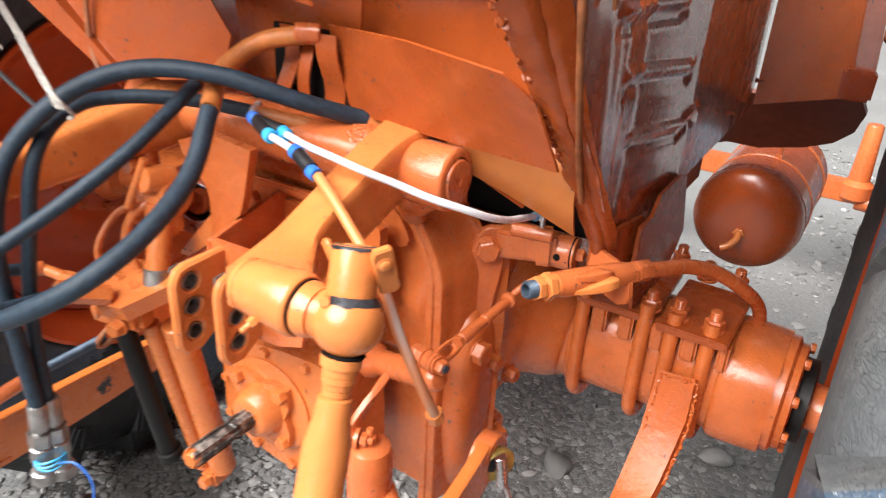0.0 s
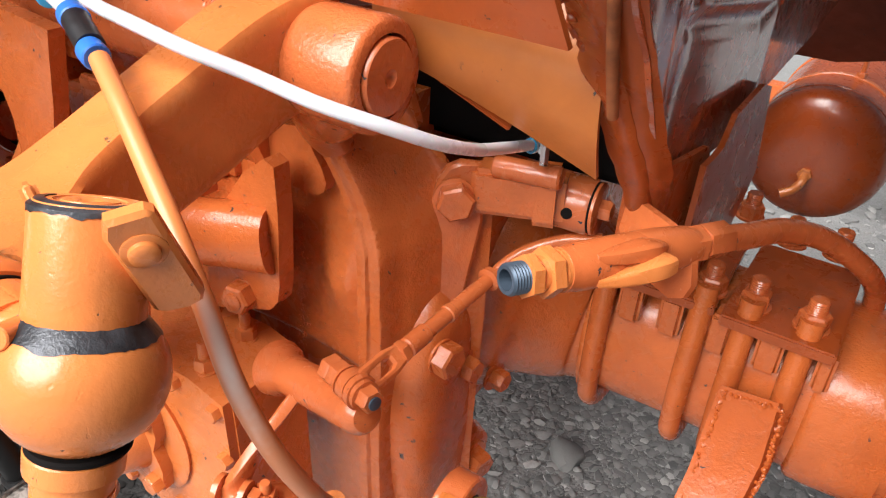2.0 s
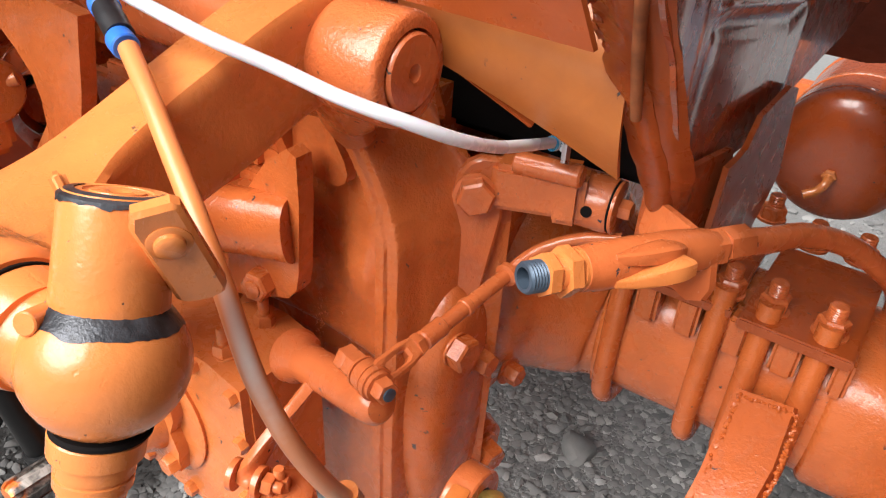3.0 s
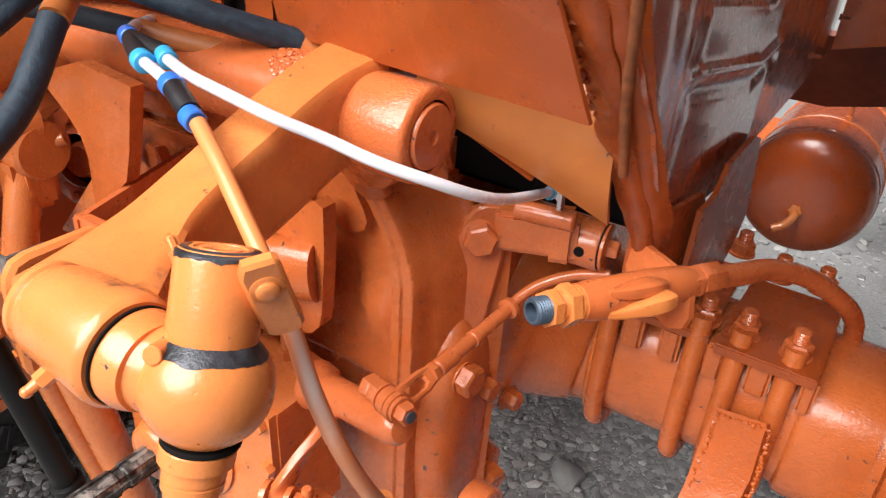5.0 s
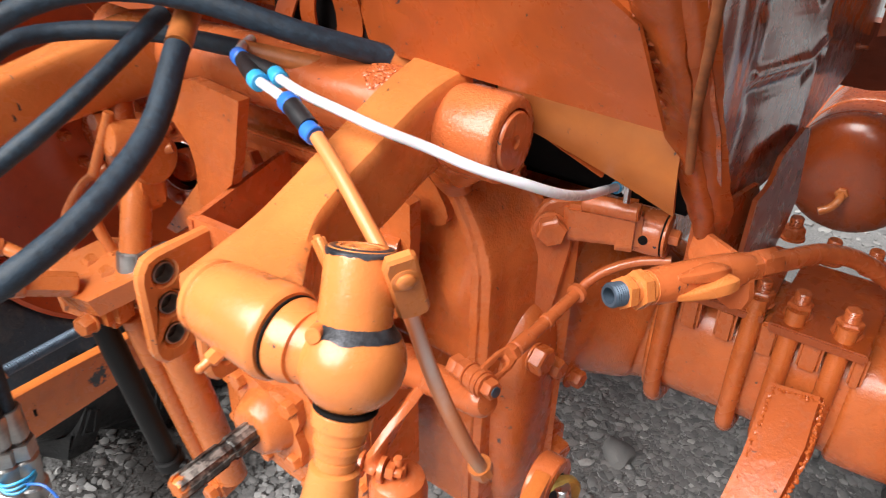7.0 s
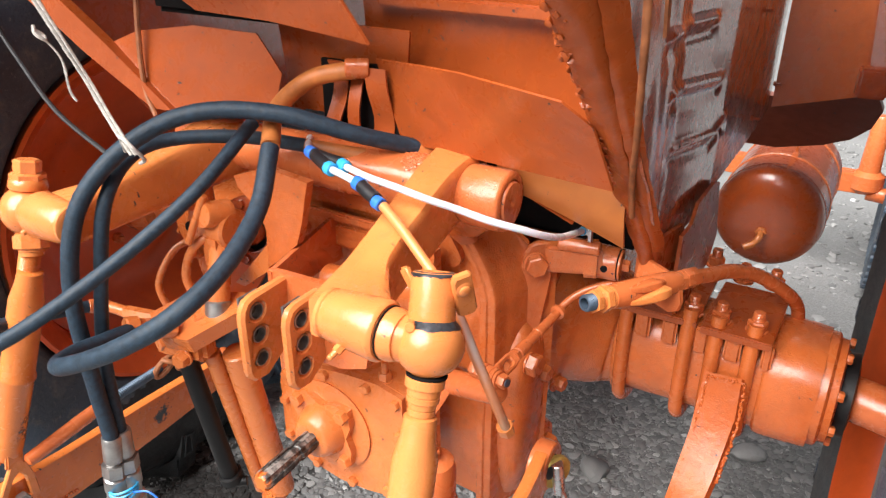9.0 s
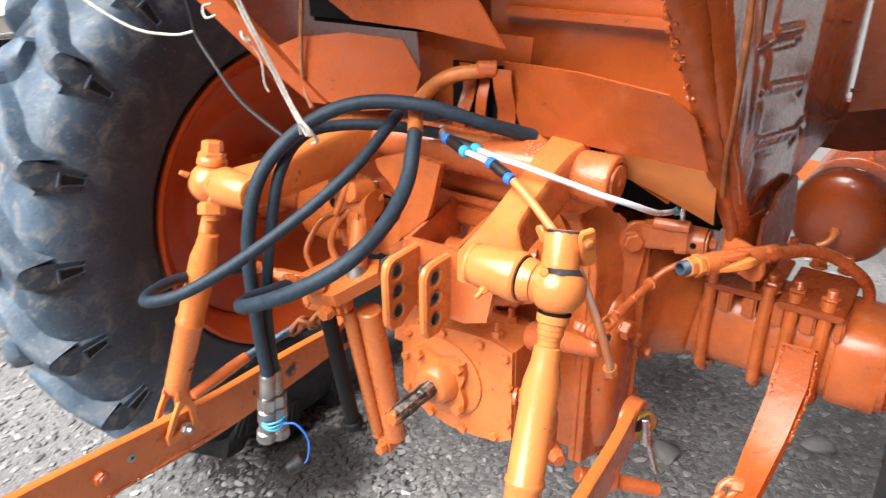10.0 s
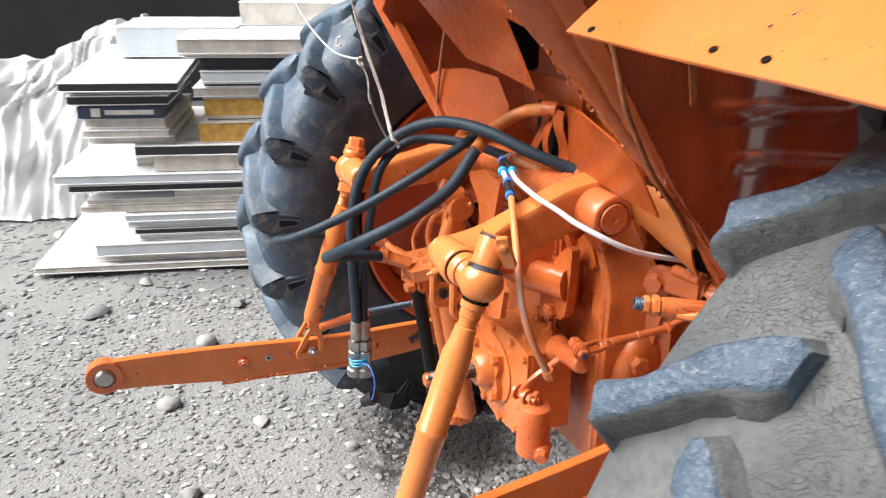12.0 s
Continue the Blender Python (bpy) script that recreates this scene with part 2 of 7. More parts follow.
class Shape:
    """Collects solids into one mesh, in world metres."""

    def __init__(self):
        self.verts, self.faces, self.smooth = [], [], []

    def add(self, verts, faces, smooth=True):
        k = len(self.verts)
        self.verts += [tuple(v) for v in verts]
        self.faces += [tuple(k + i for i in f) for f in faces]
        self.smooth += [smooth] * len(faces)
        return self

    def lathe(self, p0, axis, profile, seg=20, hint=None, smooth=True, caps=True):
        """profile: rows of (distance along the axis, radius)."""
        u, v, w = basis(axis, hint)
        p0, verts, faces = V(p0), [], []
        for s, r in profile:
            for k in range(seg):
                a = 2 * math.pi * (k + 0.5) / seg
                verts.append(p0 + w * s + (u * math.cos(a) + v * math.sin(a)) * max(r, 1e-5))
        for i in range(len(profile) - 1):
            for k in range(seg):
                a, b = i * seg + k, i * seg + (k + 1) % seg
                faces.append((a, b, b + seg, a + seg))
        if caps:
            faces.append(tuple(range(seg - 1, -1, -1)))
            n = (len(profile) - 1) * seg
            faces.append(tuple(range(n, n + seg)))
        return self.add(verts, faces, smooth)

    def cyl(self, p0, p1, r0, r1=None, seg=20, ch=None, hint=None):
        r1 = r0 if r1 is None else r1
        d = V(p1) - V(p0)
        n = d.length
        c = min(r0, r1) * 0.12 if ch is None else ch
        c = min(c, n * 0.3)
        return self.lathe(p0, d, [(0, r0 - c), (c, r0), (n - c, r1), (n, r1 - c)], seg, hint)

    def ring(self, p0, axis, r_in, r_out, depth, seg=24, ch=0.002):
        pr = [(0, r_in), (0, r_out - ch), (ch, r_out), (depth - ch, r_out), (depth, r_out - ch), (depth, r_in), (0, r_in)]
        return self.lathe(p0, axis, pr, seg, caps=False)

    def ball(self, c, r, seg=24, sx=1.0, axis=(0, 0, 1), cut=0.0):
        n = 14
        pr = []
        for i in range(n + 1):
            a = math.pi * (cut + (1 - 2 * cut) * i / n)
            pr.append((-math.cos(a) * r * sx, math.sin(a) * r))
        return self.lathe(c, axis, pr, seg)

    def solid(self, bm, m=None):
        bm.verts.ensure_lookup_table()
        bm.verts.index_update()
        vs = [(m @ v.co) if m else v.co.copy() for v in bm.verts]
        fs = [tuple(v.index for v in f.verts) for f in bm.faces]
        bm.free()
        return self.add(vs, fs)

    def box(self, c, size, rot=None, bev=0.004, seg=2, taper=None):
        """rot: three degrees or a matrix. taper: scale of the top in x and y."""
        bm = bmesh.new()
        bmesh.ops.create_cube(bm, size=1)
        for v in bm.verts:
            k = taper if taper and v.co.z > 0 else (1, 1)
            v.co = V(v.co.x * size[0] * k[0], v.co.y * size[1] * k[1], v.co.z * size[2])
        if bev:
            bmesh.ops.bevel(bm, geom=bm.edges[:], offset=min(bev, min(size) * 0.35), segments=seg, affect="EDGES")
        r = rot if isinstance(rot, Matrix) else (pose(0, 0, 0, *rot) if rot else Matrix.Identity(4))
        return self.solid(bm, Matrix.Translation(c) @ r)

    def bar(self, p0, p1, width, depth, hint=(0, 0, 1), bev=0.004, w1=None, d1=None):
        """A square bar from p0 to p1; depth lies along the hint."""
        u, v, w = basis(V(p1) - V(p0), hint)
        n = (V(p1) - V(p0)).length
        bm = bmesh.new()
        bmesh.ops.create_cube(bm, size=1)
        w1, d1 = w1 or width, d1 or depth
        for q in bm.verts:
            far = q.co.z > 0
            q.co = V(q.co.x * (d1 if far else depth), q.co.y * (w1 if far else width), (q.co.z + 0.5) * n)
        if bev:
            bmesh.ops.bevel(bm, geom=bm.edges[:], offset=min(bev, 0.3 * min(width, depth, w1, d1)), segments=2, affect="EDGES")
        m = Matrix((u, v, w)).transposed().to_4x4()
        return self.solid(bm, Matrix.Translation(p0) @ m)

    def plate(self, pts, thick, bev=0.0015, toward=None):
        """A flat or slightly bent plate with the outline pts; its thickness goes towards the side named."""
        pts = [V(p) for p in pts]
        n = Vector((0, 0, 0))
        for a, b in zip(pts, pts[1:] + pts[:1]):
            n += a.cross(b)
        n.normalize()
        if toward is not None and n.dot(V(toward)) < 0:
            pts.reverse()
            n = -n
        bm = bmesh.new()
        low = [bm.verts.new(p) for p in pts]
        top = [bm.verts.new(p + n * thick) for p in pts]
        k = len(pts)
        bm.faces.new(low[::-1])
        bm.faces.new(top)
        for i in range(k):
            bm.faces.new((low[i], low[(i + 1) % k], top[(i + 1) % k], top[i]))
        if bev:
            es = [e for e in bm.edges if len(e.link_faces) == 2 and e.calc_face_angle(0) > 0.5]
            bmesh.ops.bevel(bm, geom=es, offset=min(bev, thick * 0.35), segments=1, affect="EDGES")
        big = [f for f in bm.faces if len(f.verts) > 4]
        bmesh.ops.triangulate(bm, faces=big)
        return self.solid(bm)

    def grid(self, fn, nu, nv, thick=0.003):
        """A sheet of metal: fn(u, v) gives a place for u, v in 0..1."""
        P = [[V(fn(i / nu, j / nv)) for j in range(nv + 1)] for i in range(nu + 1)]
        verts, faces = [], []
        for side in (0, 1):
            for i in range(nu + 1):
                for j in range(nv + 1):
                    a = P[min(i + 1, nu)][j] - P[max(i - 1, 0)][j]
                    b = P[i][min(j + 1, nv)] - P[i][max(j - 1, 0)]
                    verts.append(P[i][j] - a.cross(b).normalized() * thick * side)
        k, h = nv + 1, (nu + 1) * (nv + 1)
        for i in range(nu):
            for j in range(nv):
                q = (i * k + j, (i + 1) * k + j, (i + 1) * k + j + 1, i * k + j + 1)
                faces += [q, tuple(h + t for t in q[::-1])]
        rim = [i * k for i in range(nu)] + [nu * k + j for j in range(nv)] + [i * k + nv for i in range(nu, 0, -1)] + [j for j in range(nv, 0, -1)]
        for a, b in zip(rim, rim[1:] + rim[:1]):
            faces.append((b, a, h + a, h + b))
        return self.add(verts, faces)

    def tube(self, pts, r, seg=12, step=8, r1=None, bump_=0.0):
        """A round hose through the points."""
        pts = [V(p) for p in pts]
        path = []
        ext = [2 * pts[0] - pts[1]] + pts + [2 * pts[-1] - pts[-2]]
        for i in range(1, len(ext) - 2):
            a, b, c, d = ext[i - 1 : i + 3]
            for k in range(step):
                t = k / step
                path.append(0.5 * (2 * b + (c - a) * t + (2 * a - 5 * b + 4 * c - d) * t * t + (3 * b - a - 3 * c + d) * t**3))
        path.append(pts[-1])
        verts, faces = [], []
        u = basis(path[1] - path[0])[0]
        for i, p in enumerate(path):
            w = (path[min(i + 1, len(path) - 1)] - path[max(i - 1, 0)]).normalized()
            u = (u - w * u.dot(w)).normalized()
            v = w.cross(u)
            f = i / (len(path) - 1)
            rr = r + ((r1 or r) - r) * f
            if bump_:
                rr *= 1 + bump_ * noise.noise(p * 60)
            verts += [p + (u * math.cos(2 * math.pi * k / seg) + v * math.sin(2 * math.pi * k / seg)) * rr for k in range(seg)]
        for i in range(len(path) - 1):
            for k in range(seg):
                a, b = i * seg + k, i * seg + (k + 1) % seg
                faces.append((a, b, b + seg, a + seg))
        faces.append(tuple(range(seg - 1, -1, -1)))
        n = (len(path) - 1) * seg
        faces.append(tuple(range(n, n + seg)))
        return self.add(verts, faces)

    def loft(self, stations, hint=(0, 0, 1), power=5.0, seg=24, step=6):
        """A smooth forging: rows of (centre, width, depth), depth along the hint."""
        st = [(V(c), w, d) for c, w, d in stations]
        ext = [st[0]] + st + [st[-1]]
        path = []
        for i in range(1, len(ext) - 2):
            a, b, c, d = ext[i - 1 : i + 3]
            for k in range(step):
                t = k / step
                q = [0.5 * (2 * b[n] + (c[n] - a[n]) * t + (2 * a[n] - 5 * b[n] + 4 * c[n] - d[n]) * t * t + (3 * b[n] - a[n] - 3 * c[n] + d[n]) * t**3) for n in range(3)]
                path.append(q)
        path.append(list(st[-1]))
        verts, faces = [], []
        for i, (p, w, d) in enumerate(path):
            ax = path[min(i + 1, len(path) - 1)][0] - path[max(i - 1, 0)][0]
            u, v, _ = basis(ax, hint)
            for k in range(seg):
                a = 2 * math.pi * (k + 0.5) / seg
                ca, sa = math.cos(a), math.sin(a)
                r = (abs(ca) ** power + abs(sa) ** power) ** (-1 / power)
                verts.append(p + u * (ca * r * d / 2) + v * (sa * r * w / 2))
        for i in range(len(path) - 1):
            for k in range(seg):
                a, b = i * seg + k, i * seg + (k + 1) % seg
                faces.append((a, b, b + seg, a + seg))
        faces.append(tuple(range(seg - 1, -1, -1)))
        n = (len(path) - 1) * seg
        faces.append(tuple(range(n, n + seg)))
        return self.add(verts, faces)

    def holed(self, o, u, v, outline, holes, thick, edge=0.002):
        """A plate in the plane of u and v with holes through it; thickness along u x v."""
        o, u, v = V(o), V(u).normalized(), V(v).normalized()
        n = u.cross(v).normalized()
        loops = [list(outline)] + [list(h) for h in holes]
        flat = [[Vector((x, y, 0)) for x, y in lp] for lp in loops]
        tris = tessellate_polygon(flat)
        pts = [p for lp in loops for p in lp]

        def inset(lp, sign):
            out, k = [], len(lp)
            area = sum(lp[i][0] * lp[(i + 1) % k][1] - lp[(i + 1) % k][0] * lp[i][1] for i in range(k))
            for i in range(k):
                (ax, ay), (bx, by), (cx, cy) = lp[i - 1], lp[i], lp[(i + 1) % k]
                dx, dy = cx - ax, cy - ay
                m = math.hypot(dx, dy) or 1.0
                s = edge * sign * (1 if area > 0 else -1)
                out.append((bx - dy / m * s, by + dx / m * s))
            return out

        small = [p for j, lp in enumerate(loops) for p in inset(lp, 1 if j == 0 else -1)]
        N = len(pts)
        rows = [(small, 0.0), (pts, edge), (pts, thick - edge), (small, thick)]
        verts = [o + u * x + v * y + n * h for ring, h in rows for x, y in ring]
        faces = []
        for t in tris:
            a, b, c = [Vector((*small[i], 0)) for i in t]
            t = t if (b - a).cross(c - a).z > 0 else t[::-1]
            faces.append(tuple(3 * N + i for i in t))
            faces.append(tuple(t[::-1]))
        k0 = 0
        for j, lp in enumerate(loops):
            k = len(lp)
            area = sum(lp[i][0] * lp[(i + 1) % k][1] - lp[(i + 1) % k][0] * lp[i][1] for i in range(k))
            outward = (area > 0) == (j == 0)
            for i in range(k):
                a, b = k0 + i, k0 + (i + 1) % k
                for r in range(3):
                    f = (r * N + a, r * N + b, (r + 1) * N + b, (r + 1) * N + a)
                    faces.append(f if outward else f[::-1])
            k0 += k
        return self.add(verts, faces)

    def bolt(self, p, axis, af=0.019, h=0.012, shank=0.0, washer=0.0, turn=0.0):
        """A hexagon head or nut on a face at p, with a stud end and a washer where they show."""
        a = V(axis).normalized()
        p = V(p) - a * 0.001
        if washer:
            self.lathe(p, a, [(0, washer), (0.0025, washer), (0.003, washer - 0.0006)], 18)
            p = p + a * 0.003
        r = af / math.sqrt(3)
        u, v, w = basis(a)
        hint = u * math.cos(turn) + v * math.sin(turn)
        self.lathe(p, a, [(0, r), (h - 0.0025, r), (h, r * 0.86)], 6, hint, smooth=False)
        if shank:
            self.lathe(p + a * h, a, [(-0.002, af * 0.3), (shank - 0.002, af * 0.3), (shank, af * 0.24)], 12)
        return self

    def data(self, name, mat):
        me = bpy.data.meshes.new(name)
        me.from_pydata(self.verts, [], self.faces)
        me.polygons.foreach_set("use_smooth", self.smooth)
        me.update()
        me.set_sharp_from_angle(angle=radians(38))
        if mat:
            me.materials.append(mat)
        return me


def place(ob, me, parent=None):
    lo, hi = Vector(ob.bound_box[0]), Vector(ob.bound_box[6])
    c = (lo + hi) / 2
    me.transform(Matrix.Translation(-c))
    ob.parent = parent
    ob.location = c - (ORIGIN[parent.name] if parent else Vector((0, 0, 0)))
    ORIGIN[ob.name] = c
    return ob


class Assembly:
    """A part of the tractor: its first mesh takes the part's name, the rest become its sub-parts."""

    def __init__(self, name, label):
        self.name, self.label, self.ob = name, label, None


def assembly(name, label):
    return Assembly(name, label)


def part(name, shape, mat, parent, label=""):
    """One mesh object under a thing or under a part."""
    if isinstance(parent, Assembly):
        if parent.ob is None:
            me = shape.data(parent.name, mat)
            parent.ob = tagged(place(new(parent.name, me), me, TRACTOR), parent.label)
            return parent.ob
        parent = parent.ob
    me = shape.data(name, mat)
    ob = place(new(name, me), me, parent)
    return tagged(ob, label)


def thing(name, base, label, category, group="", kind=""):
    ob = new(name)
    ob.location = base
    ob.empty_display_size = 0.05
    ORIGIN[ob.name] = V(base)
    return tagged(ob, label, category, group, kind)


def solo(name, shape, mat, label, category, group="", kind=""):
    me = shape.data(name, mat)
    ob = place(new(name, me), me)
    return tagged(ob, label, category, group, kind)


TRACTOR = thing("tractor", (-0.775, 1.2, 0.0), "orange repainted farm tractor seen from behind with its hitch", "tractor")
CX = -0.775           # the tractor's middle plane
AXLE_Y, AXLE_Z = 1.15, 0.845


def circle(x, y, r, n=18):
    return [(x + r * math.cos(2 * math.pi * k / n), y + r * math.sin(2 * math.pi * k / n)) for k in range(n)]


def mx(p):
    """The same place on the tractor's other side."""
    return (2 * CX - p[0], p[1], p[2])


# ---- ground ----
def ground_mat():
    m, nt, b = nodes_of("grey_gravel_and_dust")
    big = tex_noise(nt, 1.3, 4.0)
    mid = tex_noise(nt, 14.0, 6.0, 0.65)
    fine = tex_noise(nt, 120.0, 5.0, 0.7)
    co = nt.nodes.new("ShaderNodeTexCoord")
    vor = nt.nodes.new("ShaderNodeTexVoronoi")
    vor.inputs["Scale"].default_value = 85.0
    nt.links.new(co.outputs["Object"], vor.inputs["Vector"])
    c1 = ramp(nt, fine, [(0.25, (0.085, 0.087, 0.088)), (0.55, (0.22, 0.222, 0.222)), (0.8, (0.42, 0.425, 0.425))])
    c2 = mix_col(nt, ramp(nt, mid, [(0.35, gray(0.0)), (0.7, gray(0.7))]), c1, (0.175, 0.174, 0.170))
    c3 = mix_col(nt, ramp(nt, big, [(0.4, gray(0.0)), (0.75, gray(0.5))]), c2, (0.30, 0.30, 0.296))
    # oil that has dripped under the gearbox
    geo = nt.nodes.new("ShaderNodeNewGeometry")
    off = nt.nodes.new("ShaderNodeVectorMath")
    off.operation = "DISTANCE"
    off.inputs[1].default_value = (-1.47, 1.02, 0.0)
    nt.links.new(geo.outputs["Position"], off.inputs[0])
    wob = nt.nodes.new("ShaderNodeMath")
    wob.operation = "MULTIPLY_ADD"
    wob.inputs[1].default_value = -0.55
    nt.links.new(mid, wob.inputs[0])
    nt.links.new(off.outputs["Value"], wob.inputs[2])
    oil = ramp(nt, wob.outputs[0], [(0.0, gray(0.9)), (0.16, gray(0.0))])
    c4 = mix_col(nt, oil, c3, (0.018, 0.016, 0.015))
    nt.links.new(c4, b.inputs["Base Color"])
    b.inputs["Roughness"].default_value = 0.85
    bump(nt, b, [(mid, 0.35, 0.015), (vor.outputs["Distance"], 0.45, 0.007), (fine, 0.6, 0.004)])
    return m


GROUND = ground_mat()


def ground_height(x, y):
    p = Vector((x, y, 0.0))
    return 0.012 * noise.noise(p * 1.7) + 0.003 * noise.noise(p * 6.0) + 0.0025 * noise.noise(p * 25.0) - 0.006


def build_ground():
    def lines(c, near, step):
        out, s, d = [0.0], step, near
        while out[-1] < d:
            out.append(out[-1] + s)
        while out[-1] < 400:
            s *= 1.35
            out.append(out[-1] + s)
        return [c - v for v in out[:0:-1]] + [c + v for v in out]

    xs, ys = lines(-1.6, 2.6, 0.035), lines(1.0, 2.0, 0.035)
    verts = [(x, y, ground_height(x, y)) for x in xs for y in ys]
    k = len(ys)
    faces = [(i * k + j, (i + 1) * k + j, (i + 1) * k + j + 1, i * k + j + 1) for i in range(len(xs) - 1) for j in range(k - 1)]
    s = Shape().add(verts, faces)
    me = s.data("ground", GROUND)
    tagged(new("ground", me), "uneven grey gravel yard with dust and an oil stain", "ground", kind="structure")


build_ground()


def pebble_mat():
    m, nt, b = nodes_of("mixed_pebbles")
    geo = nt.nodes.new("ShaderNodeNewGeometry")
    rnd = geo.outputs["Random Per Island"]
    c = ramp(nt, rnd, [(0.0, (0.11, 0.113, 0.116)), (0.35, (0.185, 0.187, 0.188)), (0.7, (0.25, 0.25, 0.247)), (0.93, (0.35, 0.35, 0.344)), (1.0, (0.60, 0.60, 0.59))])
    n = tex_noise(nt, 70.0, 5.0, 0.65)
    c2 = mix_col(nt, ramp(nt, n, [(0.35, gray(0.0)), (0.75, gray(0.55))]), c, (0.24, 0.235, 0.225))
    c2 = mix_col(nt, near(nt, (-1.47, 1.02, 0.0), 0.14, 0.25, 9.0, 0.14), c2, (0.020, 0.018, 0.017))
    nt.links.new(c2, b.inputs["Base Color"])
    b.inputs["Roughness"].default_value = 0.75
    bump(nt, b, [(n, 0.4, 0.003)])
    return m


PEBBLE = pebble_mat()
bm0 = bmesh.new()
bmesh.ops.create_icosphere(bm0, subdivisions=1, radius=1.0)
ICO_V = np.array([v.co[:] for v in bm0.verts])
bm0.verts.index_update()
ICO_F = [tuple(v.index for v in f.verts) for f in bm0.faces]
bm0.free()
bm1 = bmesh.new()
bmesh.ops.create_icosphere(bm1, subdivisions=2, radius=1.0)
ICO2_V = np.array([v.co[:] for v in bm1.verts])
bm1.verts.index_update()
ICO2_F = [tuple(v.index for v in f.verts) for f in bm1.faces]
bm1.free()


def stone(rng, x, y, r, fine=False, sink=0.25):
    base, faces = (ICO2_V, ICO2_F) if fine else (ICO_V, ICO_F)
    sc = r * np.array([rng.uniform(0.8, 1.4), rng.uniform(0.6, 1.0), rng.uniform(0.35, 0.65)])
    v = base * (1 + rng.uniform(-0.14, 0.14, (len(base), 1)) * (0.45 if fine else 1.0)) * sc
    if fine:
        k = rng.normal(size=3)
        v = v * (1 + 0.14 * np.sin(base @ k * 2.2)[:, None])
    a = rng.uniform(0, math.pi)
    ca, sa = math.cos(a), math.sin(a)
    v = np.stack([v[:, 0] * ca - v[:, 1] * sa + x, v[:, 0] * sa + v[:, 1] * ca + y, v[:, 2] + ground_height(x, y) + sc[2] * (1 - 2 * sink)], 1)
    return v, faces


def build_gravel():
    rng = np.random.default_rng(4)
    s = Shape()

    def scatter(n, x0, x1, y0, y1, r0, r1):
        for _ in range(n):
            x, y = rng.uniform(x0, x1), rng.uniform(y0, y1)
            if noise.noise(Vector((x, y, 3.0)) * 2.3) < rng.uniform(-0.75, 0.1):
                continue
            r = r0 * (r1 / r0) ** (rng.uniform() ** 1.7)
            v, f = stone(rng, x, y, r, sink=0.42)
            s.add(v, f)

    scatter(17000, -3.2, -0.3, -0.6, 1.3, 0.0035, 0.019)
    scatter(11000, -0.75, 0.45, 1.2, 2.7, 0.004, 0.020)
    scatter(5000, -5.4, -3.0, -1.0, 1.6, 0.006, 0.026)
    scatter(16000, -1.7, -0.25, 0.9, 2.3, 0.0035, 0.018)
    scatter(2500, -0.6, 1.5, 2.6, 6.0, 0.008, 0.03)
    scatter(1200, -0.6, 1.6, -1.4, 0.0, 0.006, 0.02)
    solo("gravel", s, PEBBLE, "loose grey and white gravel pebbles over the ground", "gravel", kind="stuff")
    big = [(-2.12, 0.02, 0.045), (-1.55, 0.05, 0.035), (-1.88, 0.34, 0.04), (-2.6, 0.22, 0.05), (-2.95, 0.42, 0.045), (-1.20, 0.05, 0.03), (-3.4, 0.0, 0.05), (-3.1, -0.25, 0.055), (-2.35, -0.2, 0.04), (-1.6, 0.62, 0.032), (-0.55, 1.72, 0.05), (-0.33, 1.6, 0.035), (-0.15, 2.05, 0.045), (-0.72, 1.55, 0.03), (0.02, 1.62, 0.04), (-3.9, -0.1, 0.06), (-4.3, -0.45, 0.06)]
    for x, y, r in big:
        st = Shape().add(*stone(rng, x, y, r, True, 0.2))
        solo("stone", st, PEBBLE, "smooth grey river stone lying among the gravel", "stone", group="larger stones on the gravel")


build_gravel()


